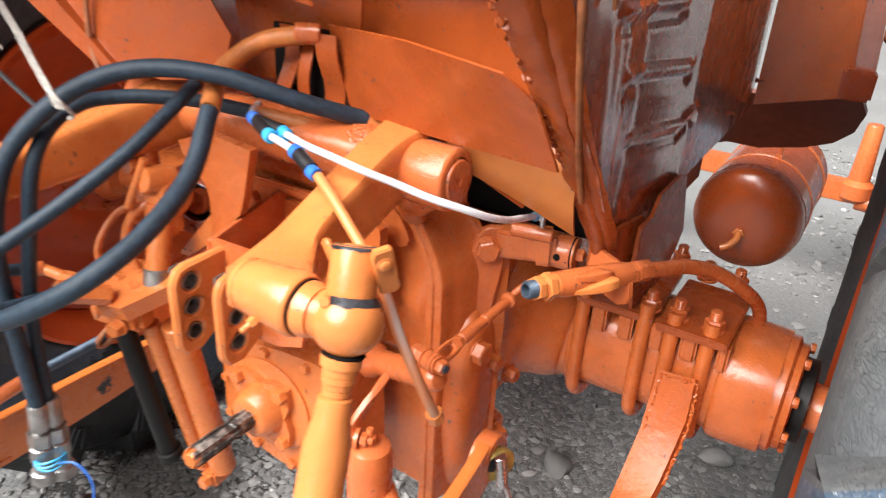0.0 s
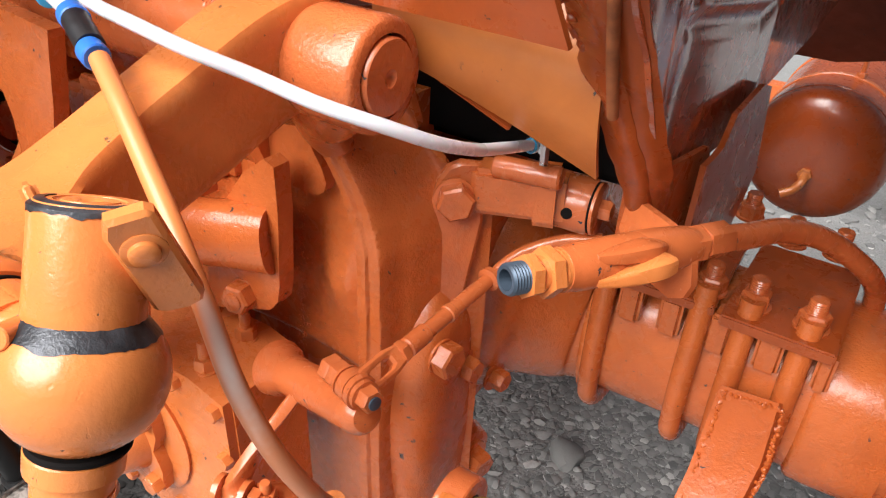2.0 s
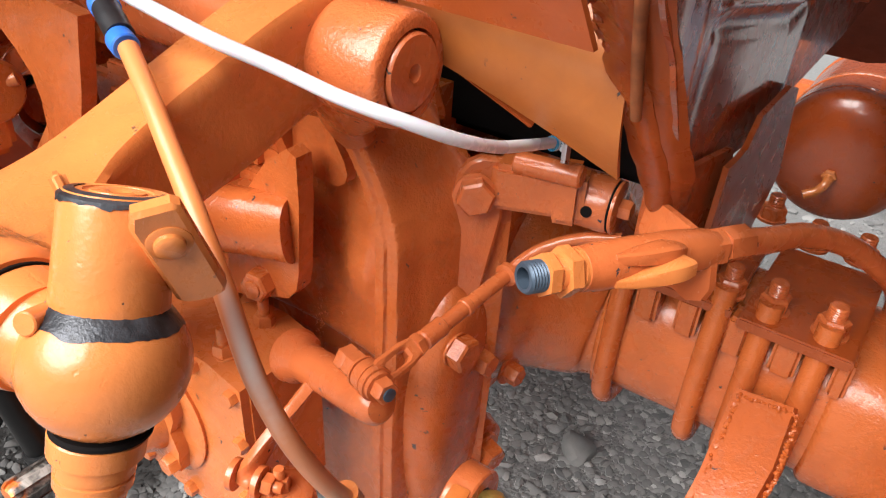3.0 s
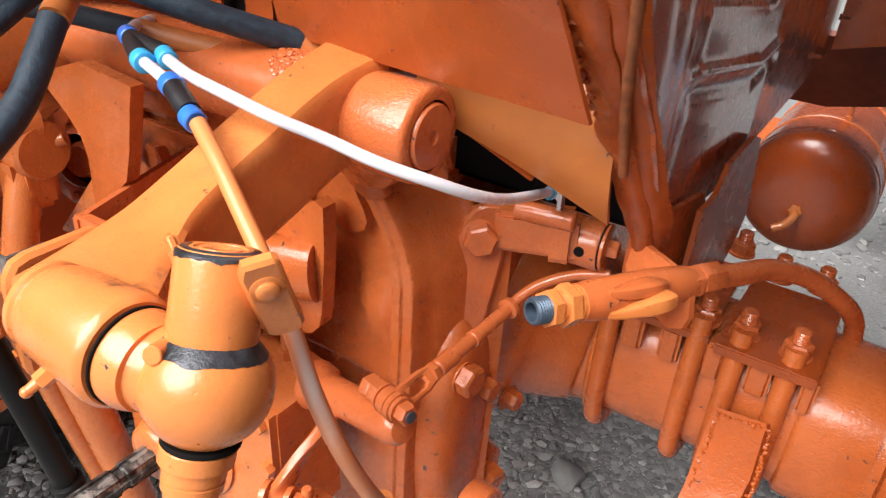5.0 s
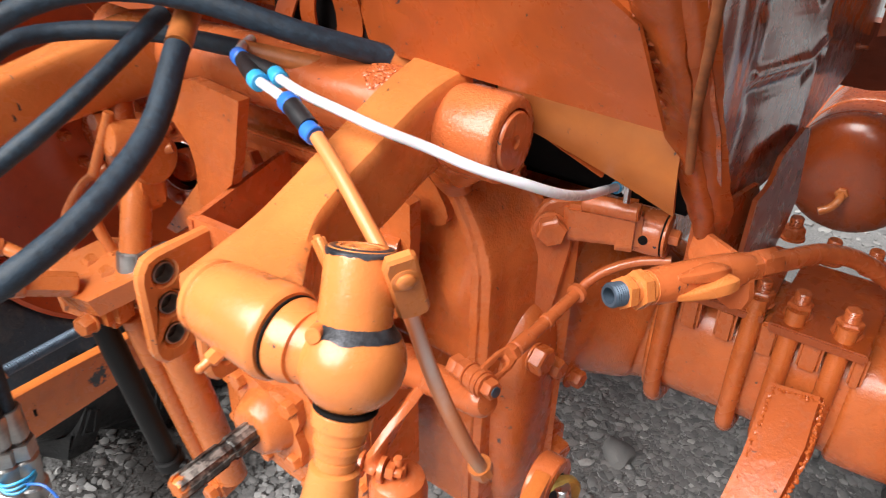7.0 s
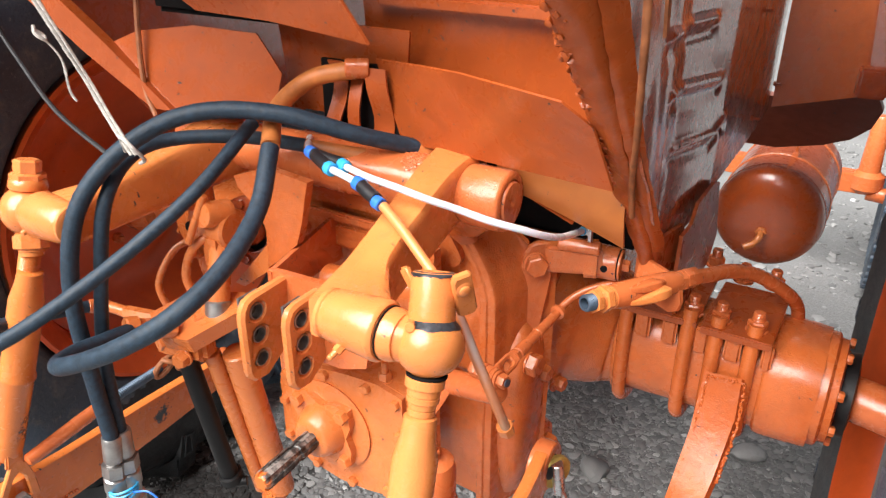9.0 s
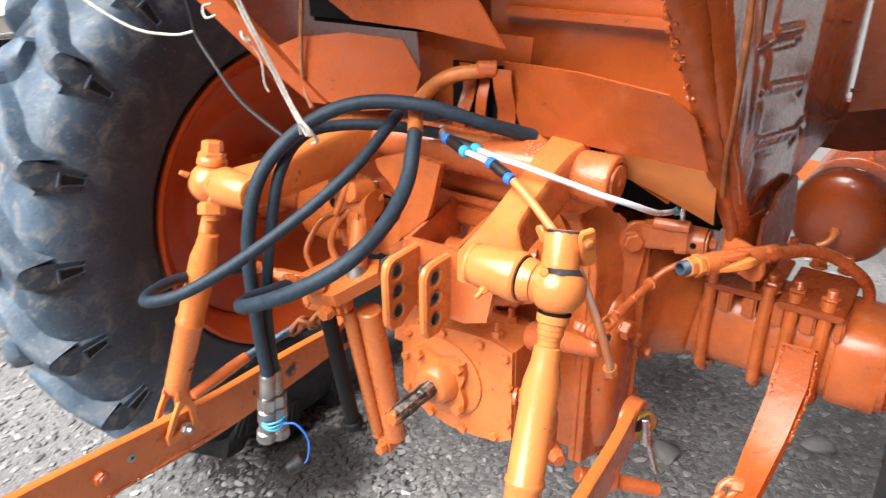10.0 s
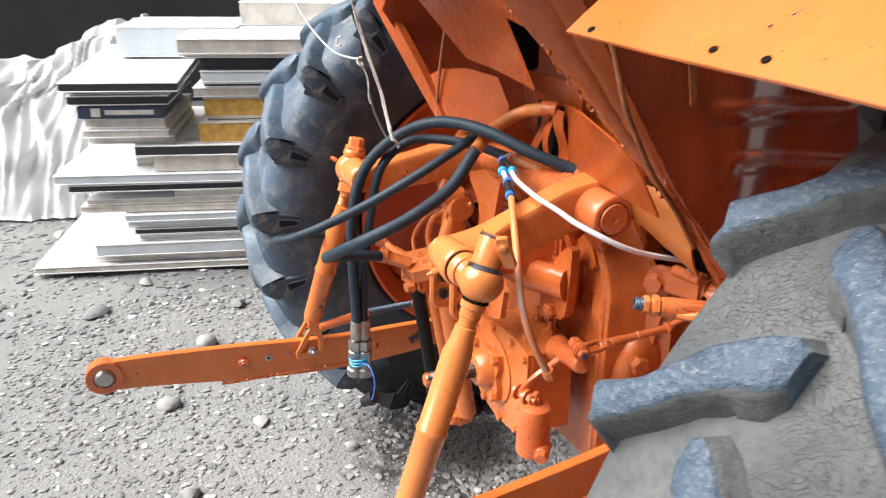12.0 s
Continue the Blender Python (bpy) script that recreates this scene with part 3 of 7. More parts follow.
# ---- rear wheels ----
def tyre_mat(name, base, dust, amount, crack, rough=0.75):
    m, nt, b = nodes_of(name)
    n1 = tex_noise(nt, 6.0, 5.0, 0.65)
    n2 = tex_noise(nt, 70.0, 5.0, 0.7)
    col = mix_col(nt, ramp(nt, n1, [(0.5 - amount, gray(0.0)), (0.85 - amount, gray(1.0))]), base, dust)
    col = mix_col(nt, ramp(nt, n2, [(0.45, gray(0.0)), (0.72, gray(0.55))]), col, tuple(0.55 * c for c in base))
    hts = [(n1, 0.5, 0.012), (n2, 0.8, 0.004)]
    if crack:
        co = nt.nodes.new("ShaderNodeTexCoord")
        vo = nt.nodes.new("ShaderNodeTexVoronoi")
        vo.feature = "DISTANCE_TO_EDGE"
        vo.inputs["Scale"].default_value = 120.0
        wig = nt.nodes.new("ShaderNodeMix")
        wig.data_type = "VECTOR"
        wig.inputs[0].default_value = 0.06
        nn = nt.nodes.new("ShaderNodeTexNoise")
        nn.inputs["Scale"].default_value = 20.0
        nt.links.new(co.outputs["Object"], nn.inputs["Vector"])
        nt.links.new(co.outputs["Object"], wig.inputs[4])
        nt.links.new(nn.outputs["Color"], wig.inputs[5])
        squash = nt.nodes.new("ShaderNodeMapping")
        squash.inputs["Scale"].default_value = (0.7, 1.9, 1.9)
        nt.links.new(wig.outputs[1], squash.inputs["Vector"])
        nt.links.new(squash.outputs["Vector"], vo.inputs["Vector"])
        line = ramp(nt, vo.outputs["Distance"], [(0.0, gray(0.7)), (0.045, gray(0.0))])
        zone = ramp(nt, tex_noise(nt, 7.0, 3.0), [(0.46, gray(0.0)), (0.60, gray(1.0))])
        mu = nt.nodes.new("ShaderNodeMath")
        mu.operation = "MULTIPLY"
        nt.links.new(line, mu.inputs[0])
        nt.links.new(zone, mu.inputs[1])
        col = mix_col(nt, mu.outputs[0], col, (0.03, 0.03, 0.03))
        inv = nt.nodes.new("ShaderNodeMath")
        inv.operation = "SUBTRACT"
        inv.inputs[0].default_value = 1.0
        nt.links.new(mu.outputs[0], inv.inputs[1])
        hts.append((inv.outputs[0], 0.8, 0.0025))
    nt.links.new(col, b.inputs["Base Color"])
    b.inputs["Roughness"].default_value = rough
    bump(nt, b, hts)
    return m


def muddy_tyre_mat():
    m, nt, b = nodes_of("blue_grey_tyre_rubber_with_dried_mud")
    n1 = tex_noise(nt, 4.0, 4.0, 0.6)
    n2 = tex_noise(nt, 16.0, 6.0, 0.7, 0.6)
    n3 = tex_noise(nt, 110.0, 4.0, 0.65)
    col = mix_col(nt, ramp(nt, n1, [(0.35, gray(0.0)), (0.65, gray(1.0))]), (0.030, 0.047, 0.070), (0.070, 0.112, 0.165))
    mud = ramp(nt, n2, [(0.50, gray(0.0)), (0.60, gray(0.35)), (0.70, gray(0.9))])
    col = mix_col(nt, mud, col, (0.26, 0.25, 0.23))
    col = mix_col(nt, ramp(nt, n3, [(0.60, gray(0.0)), (0.72, gray(0.7))]), col, (0.24, 0.24, 0.235))
    col = mix_col(nt, ramp(nt, n3, [(0.28, gray(0.7)), (0.42, gray(0.0))]), col, (0.02, 0.025, 0.03))
    # the mud has not reached the side towards the rim
    pos = nt.nodes.new("ShaderNodeNewGeometry")
    flat = nt.nodes.new("ShaderNodeVectorMath")
    flat.operation = "MULTIPLY"
    flat.inputs[1].default_value = (0.0, 1.0, 1.0)
    nt.links.new(pos.outputs["Position"], flat.inputs[0])
    rad = nt.nodes.new("ShaderNodeVectorMath")
    rad.operation = "DISTANCE"
    rad.inputs[1].default_value = (0.0, AXLE_Y, AXLE_Z)
    nt.links.new(flat.outputs["Vector"], rad.inputs[0])
    col = mix_col(nt, ramp(nt, rad.outputs["Value"], [(0.60, gray(0.5)), (0.68, gray(0.0))]), col, (0.014, 0.015, 0.017))
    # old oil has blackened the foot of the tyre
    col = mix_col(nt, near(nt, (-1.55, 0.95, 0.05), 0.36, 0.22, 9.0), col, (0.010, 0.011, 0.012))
    nt.links.new(col, b.inputs["Base Color"])
    nt.links.new(ramp(nt, n2, [(0.4, gray(0.42)), (0.65, gray(0.85))]), b.inputs["Roughness"])
    bump(nt, b, [(n1, 0.2, 0.01), (n2, 0.5, 0.006), (n3, 0.5, 0.002)])
    return m


TYRE_DARK = muddy_tyre_mat()
TYRE_DUSTY = tyre_mat("dusty_cracked_tyre_rubber", (0.074, 0.080, 0.085), (0.142, 0.145, 0.142), 0.10, True, 0.85)


def worn_lug_mat():
    m, nt, b = nodes_of("worn_blue_grey_lug_rubber")
    n1 = tex_noise(nt, 16.0, 5.0, 0.65)
    n2 = tex_noise(nt, 130.0, 4.0, 0.7, 0.3)
    n3 = tex_noise(nt, 320.0, 3.0, 0.6)
    col = mix_col(nt, ramp(nt, n1, [(0.35, gray(0.0)), (0.7, gray(1.0))]), (0.028, 0.050, 0.082), (0.062, 0.096, 0.136))
    col = mix_col(nt, ramp(nt, n2, [(0.50, gray(0.0)), (0.60, gray(0.30)), (0.72, gray(0.55))]), col, (0.19, 0.22, 0.245))
    col = mix_col(nt, ramp(nt, n3, [(0.66, gray(0.0)), (0.72, gray(1.0))]), col, (0.55, 0.55, 0.54))
    col = mix_col(nt, ramp(nt, n2, [(0.30, gray(0.8)), (0.40, gray(0.0))]), col, (0.03, 0.04, 0.055))
    nt.links.new(col, b.inputs["Base Color"])
    b.inputs["Roughness"].default_value = 0.45
    bump(nt, b, [(n1, 0.4, 0.008), (n2, 0.9, 0.004), (n3, 0.6, 0.0015)])
    return m


LUG_WORN = worn_lug_mat()


def carcass_radius(w, hw, plump=0.0):
    """The tyre's outer radius at the distance w from its middle plane."""
    a = min(abs(w) / (0.95 * hw), 1.0)
    return 0.795 + plump - 0.022 * a**2 - (0.038 - plump) * a**8


def tyre_profile(hw, bead=1.0, plump=0.0):
    k = hw / 0.205
    out = []
    for i in range(17):
        w = (-0.188 + 0.376 * i / 16) * k
        out.append((w, carcass_radius(w, hw, plump)))
    side = [(0.200 * k, 0.71 + 1.5 * plump), (hw, 0.67), (0.200 * k, 0.62), (0.182 * k, 0.57), (0.165 * k, 0.545), (0.150 * k, 0.538), (0.120 * k, 0.53)]
    side = [(w, r if r > 0.66 else 0.67 - (0.67 - r) * (0.67 - 0.53 * bead) / 0.14) for w, r in side]
    return [(-w, r) for w, r in side[::-1]] + out + side


def lug_shape(sign, hw, bold, plump=0.0):
    """One bar of the herringbone tread, from the shoulder to a wider foot past the middle."""
    # share of the half width, way along the tread, top radius, half widths ahead and behind
    st = [(1.005, -0.004, 0.690, 0.020, 0.020), (1.01, -0.002, 0.745, 0.024, 0.024), (0.97, 0.000, 0.800, 0.025, 0.025), (0.88, 0.006, 0.822, 0.023, 0.023), (0.72, 0.024, 0.828, 0.020, 0.020), (0.55, 0.046, 0.831, 0.018, 0.018), (0.40, 0.076, 0.832, 0.019, 0.018), (0.26, 0.106, 0.832, 0.026, 0.020), (0.08, 0.134, 0.831, 0.038, 0.023), (-0.06, 0.145, 0.829, 0.038, 0.023), (-0.13, 0.147, 0.822, 0.026, 0.016)]
    verts, faces = [], []
    for i, (wk, s, top, lo, hi) in enumerate(st):
        w = wk * hw
        top += plump
        lo, hi = lo * bold, hi * bold
        j, k = min(i + 1, len(st) - 1), max(i - 1, 0)
        dw, ds = (st[j][0] - st[k][0]) * hw, st[j][1] - st[k][1]
        n = math.hypot(dw, ds)
        nw, ns = -ds / n, dw / n
        if i < 3 or i > 7:
            nw, ns = 0.0, -1.0
        base = carcass_radius(w, hw, plump) - 0.012 if i > 2 else top - 0.03
        row = ((-hi * 1.7, base), (-hi * 1.12, top - 0.014), (-hi * 0.92, top - 0.004), (-hi * 0.6, top), (lo * 0.6, top), (lo * 0.92, top - 0.004), (lo * 1.12, top - 0.014), (lo * 1.7, base))
        for off, r in row:
            ww, ss = w + nw * off, s + ns * off
            if i < 3 and r == base:
                ww = w - 0.035
            a = ss / 0.82
            verts.append((sign * ww, -r * math.cos(a), r * math.sin(a)))
    m = 8
    for i in range(len(st) - 1):
        for k in range(m - 1):
            a = i * m + k
            f = (a, a + 1, a + m + 1, a + m)
            faces.append(f if sign < 0 else f[::-1])
    for i0 in (0, (len(st) - 1) * m):
        f = tuple(range(i0, i0 + m))
        faces.append(f if (sign > 0) == (i0 == 0) else f[::-1])
    return Shape().add(verts, faces)


def rear_wheel(x, inner, hw, count, bold, carcass_mat, lug_mat, first, slots, label, bead=1.0, plump=0.0):
    """inner: +1 where the tractor lies towards +x. first: the angle of one inner lug above the level, in degrees."""
    c = (x, AXLE_Y, AXLE_Z)
    wheel = assembly("rear_wheel", label)
    s = inner
    disc = Shape().lathe(c, (s, 0, 0), [(w, r * bead) for w, r in [(0.035, 0.466), (0.045, 0.455), (0.03, 0.40), (-0.02, 0.33), (-0.045, 0.25), (-0.03, 0.17), (0.0, 0.14), (0.0, 0.06), (-0.015, 0.06), (-0.05, 0.17), (-0.065, 0.25), (-0.04, 0.34), (0.01, 0.41), (0.02, 0.466), (0.035, 0.466)]], 64, caps=False)
    part("wheel_disc", disc, RIM_RED, wheel)
    sh = Shape().lathe(c, (1, 0, 0), tyre_profile(hw, bead, plump), 120, caps=False)
    part("tyre", sh, carcass_mat, wheel, "farm tyre with herringbone lugs")
    for side in (-1, 1):
        me = lug_shape(side, hw, bold, plump).data("lug", lug_mat)
        me.materials.append(carcass_mat)
        for f in me.polygons:
            if f.index < 70 and f.index % 7 in (0, 1, 5, 6):
                f.material_index = 1
        start = first + (0 if side == inner else 180 / count)
        for k in range(count):
            ob = new("lug", me)
            ob.parent = wheel.ob
            ob.location = V(c) - ORIGIN[wheel.ob.name]
            ob.rotation_euler = (-radians(start + 360 * k / count), 0, 0)
    if slots:
        # moulded pockets in the lug shoulders; black inserts paint the shade inside them
        pocket = Shape().holed((inner * (hw * 1.012), -0.712, 0.0), (0, 1, 0), (0, 0, 1) if inner > 0 else (0, 0, -1), [(-0.034, -0.017), (0.034, -0.010), (0.034, 0.010), (-0.034, 0.017)], [[(-0.027, -0.011), (0.027, -0.006), (0.027, 0.006), (-0.027, 0.011)]], 0.006, 0.001).data("slot_rim", lug_mat)
        floor_ = Shape().box((inner * (hw * 1.012 + 0.0015), -0.712, 0), (0.003, 0.058, 0.026), bev=0).data("slot", BLACK_RUBBER)
        for k in range(count):
            for name, me in (("slot_rim", pocket), ("slot", floor_)):
                ob = new(name, me)
                ob.parent = wheel.ob
                ob.location = V(c) - ORIGIN[wheel.ob.name]
                ob.rotation_euler = (-radians(first + 360 * k / count), 0, 0)
    k = hw / 0.205
    rim = Shape().lathe(c, (s, 0, 0), [(w, r * bead) for w, r in [(-0.16 * k, 0.525), (-0.165 * k, 0.535), (-0.15 * k, 0.535), (-0.13 * k, 0.50), (-0.06 * k, 0.475), (0.08 * k, 0.475), (0.13 * k, 0.50), (0.15 * k, 0.537), (0.168 * k, 0.540), (0.170 * k, 0.528), (0.155 * k, 0.520), (0.128 * k, 0.486), (0.08 * k, 0.462), (-0.06 * k, 0.462), (-0.13 * k, 0.486), (-0.16 * k, 0.525)]], 72, caps=False)
    part("rim", rim, RIM_RED, wheel)
    hub = Shape().lathe(c, (s, 0, 0), [(-0.06, 0.05), (-0.05, 0.06), (0.0, 0.062), (0.02, 0.072), (0.06, 0.072), (0.065, 0.068), (0.10, 0.05), (0.101, 0.03)], 28)
    part("hub", hub, ORANGE, wheel)
    for k in range(8):
        a = 2 * math.pi * k / 8
        p = V(c) + V(0.0, math.cos(a) * 0.11, math.sin(a) * 0.11)
        part("wheel_bolt", Shape().bolt(p, (s, 0, 0), 0.026, 0.016, 0.012), ORANGE, wheel)
    return wheel


BLACK_RUBBER = simple("black_shadowed_rubber", (0.012, 0.013, 0.015), 0.8, var=0.3, scale=60, relief=0.2)
rear_wheel(0.195, -1, 0.167, 22, 1.0, TYRE_DUSTY, LUG_WORN, 28.9, False, "large dusty cracked rear tractor tyre with worn blue-grey lugs", plump=0.010)
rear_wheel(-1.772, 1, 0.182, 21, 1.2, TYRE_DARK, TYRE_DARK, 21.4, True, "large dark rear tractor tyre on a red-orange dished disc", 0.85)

# raised pale patch that paints daylight showing through a hole in the disc
RIM_DAYLIGHT = simple("pale_daylight_patch", (0.72, 0.72, 0.70), 0.5, var=0.1, scale=30, relief=0.1)
s = Shape().plate([(-1.738, 0.992, 1.202), (-1.738, 1.010, 1.228), (-1.738, 1.048, 1.250), (-1.738, 1.088, 1.264), (-1.738, 1.080, 1.242), (-1.738, 1.045, 1.214)], 0.004, 0.001, toward=(1, 0, 0))
solo("rim_hole_daylight", s, RIM_DAYLIGHT, "pale patch painting daylight through a hole in the wheel rim", "plastic scrap")


# ---- gearbox, axle and lift castings ----
def build_transmission():
    t = assembly("transmission_housing", "orange-painted cast iron rear transmission housing of a tractor")
    s = Shape().box((CX, 1.50, 0.86), (0.50, 0.94, 0.50), bev=0.04, seg=3)
    s.box((CX, 1.25, 1.13), (0.46, 0.62, 0.10), bev=0.02)
    part("housing", s, CAST_ORANGE, t)
    # rear face, stepped back beside the pto gearbox
    s = Shape().box((-0.86, 0.96, 0.93), (0.34, 0.16, 0.50), bev=0.03, seg=3)
    part("rear_cover", s, CAST_ORANGE, t)
    # side casting: a flat face, a raised rib that runs down from the lift hub, and a hollow behind it
    bend = [(1.26, -0.612), (1.20, -0.586), (1.165, -0.564), (1.13, -0.541), (1.10, -0.523), (1.07, -0.509), (1.045, -0.503), (0.95, -0.501), (0.60, -0.503)]

    def rib_x(z):
        for (za, xa), (zb, xb) in zip(bend, bend[1:]):
            if z >= zb:
                return xb + (xa - xb) * (z - zb) / (za - zb)
        return bend[-1][1]

    def ease(v):
        v = max(0.0, min(1.0, v))
        return v * v * (3 - 2 * v)

    def casting(u, v):
        z = 0.600 + 0.64 * v
        x = -0.700 + (0.262 - 0.070 * ease((z - 1.085) / 0.06)) * u
        d = x - rib_x(z)
        up = ease((z - 1.09) / 0.12)
        y = 0.872 + 0.004 * math.sin((x + 0.7) * 22)
        # the rib: a rough outer band and a smooth inner one a little lower
        y -= 0.0155 * ease((d + 0.0175) / 0.0035) - 0.0035 * ease((d + 0.003) / 0.0025)
        # hollow between the rib and the lever plate
        y += 0.026 * ease((d - 0.0115) / 0.008) + 0.058 * ease((d - 0.014) / 0.030) + 0.75 * max(0.0, x + 0.478)
        y -= 0.022 * up * math.exp(-((d - 0.07) / 0.03) ** 2)
        # the face swells out towards the rib lower down
        y -= 0.010 * math.exp(-((z - 0.99) / 0.035) ** 2) * ease((-0.018 - d) / 0.02) * ease((d + 0.085) / 0.03)
        y -= 0.030 * up * up * math.exp(-((d - 0.0) / 0.045) ** 2)
        pocket = ease((0.890 - z) / 0.02) * ease((-0.019 - d) / 0.008)
        y += 0.018 * pocket
        y += 0.004 * noise.noise(Vector((x * 9, z * 7, 0))) + 0.0006 * noise.noise(Vector((x * 60, z * 60, 2)))
        if -0.018 < d < -0.002:
            y += 0.0009 * noise.noise(Vector((x * 160, z * 160, 3)))
        return (x, y, z)

    s = Shape().loft([((-0.510, 0.965, 0.975), 0.030, 0.020), ((-0.504, 0.955, 0.968), 0.070, 0.060), ((-0.497, 0.940, 0.930), 0.098, 0.100), ((-0.492, 0.930, 0.86), 0.100, 0.120), ((-0.490, 0.935, 0.78), 0.096, 0.130), ((-0.492, 0.945, 0.70), 0.090, 0.130), ((-0.50, 0.95, 0.63), 0.080, 0.110)], hint=(0, 1, 0), power=3.2, seg=36)
    part("lower_body", s, CAST_ORANGE, t)
    part("side_casting", Shape().grid(casting, 175, 150, 0.008), CAST_ORANGE, t)
    s = Shape().plate([(x, 0.870, z) for x, z in ((-0.640, 1.120), (-0.606, 1.150), (-0.590, 1.152), (-0.574, 1.138), (-0.560, 1.116), (-0.556, 1.104), (-0.559, 1.094), (-0.567, 1.088), (-0.580, 1.087), (-0.610, 1.089), (-0.640, 1.086))], 0.014, 0.004, toward=(0, -1, 0))
    part("side_pad", s, CAST_ORANGE, t)
    part("hub_neck", Shape().loft([((-0.520, 0.826, 1.222), 0.098, 0.058), ((-0.540, 0.836, 1.192), 0.080, 0.046), ((-0.552, 0.850, 1.165), 0.050, 0.034), ((-0.545, 0.862, 1.140), 0.034, 0.022)], hint=(0, 1, 0), power=3.0), CAST_ORANGE, t)
    # sandy casting seam and rough rib edge
    rng = np.random.default_rng(17)
    seam, grit = Shape(), Shape()
    for k in range(360):
        z = rng.uniform(0.87, 1.185)
        if k % 2:
            z = 0.865 + 0.21 * (z - 0.87) / 0.315
            x, y = -0.606 + rng.normal(0, 0.0045) - 0.04 * (1.07 - z), 0.8735
        else:
            x = rib_x(z) + rng.uniform(-0.0145, -0.004)
            y = casting((x + 0.700) / (0.262 - 0.070 * ease((z - 1.085) / 0.06)), (z - 0.600) / 0.64)[1] + 0.0004
        r = rng.uniform(0.0006, 0.0016)
        (seam if k % 2 else grit).add(ICO_V * r * np.array((1.0, 0.5, 1.2)) + np.array((x, y, z)), ICO_F)
    part("casting_seam", seam, CAST_ORANGE, t, "sandy rough casting seam")
    part("rib_grit", grit, CAST_ORANGE, t, "sandy rough rib edge")
    # flared neck towards the half axle
    s = Shape().lathe((-0.515, 1.18, 0.925), (1, 0, 0), [(0, 0.20), (0.015, 0.202), (0.03, 0.196), (0.045, 0.18), (0.05, 0.16)], 40)
    s.box((-0.495, 0.95, 0.74), (0.08, 0.14, 0.17), bev=0.03, seg=3)
    part("neck", s, CAST_ORANGE, t)
    s = Shape().cyl((-0.50, 0.93, 0.742), (-0.462, 0.918, 0.742), 0.046, 0.036, seg=30)
    s.lathe((-0.464, 0.9185, 0.742), (1, -0.3, 0), [(0, 0.036), (0.004, 0.034), (0.004, 0.021), (-0.004, 0.0195), (-0.005, 0.004)], 30)
    part("plug_boss", s, CAST_ORANGE, t)
    part("plug", Shape().lathe((-0.475, 1.005, 0.690), (1, -0.25, -0.1), [(0, 0.040), (0.020, 0.036), (0.022, 0.026), (0.028, 0.025)], 26).bolt((-0.448, 0.998, 0.687), (1, -0.25, -0.1), 0.034, 0.024), CAST_ORANGE, t)
    for y, z, q in ((0.905, 0.918, 0.034), (0.955, 0.872, 0.026), (1.035, 0.80, 0.024)):
        part("bolt", Shape().bolt((-0.448, y, z), (1, -0.15, 0), q, 0.018, washer=0.02, turn=y * 9), CAST_ORANGE, t)


build_transmission()


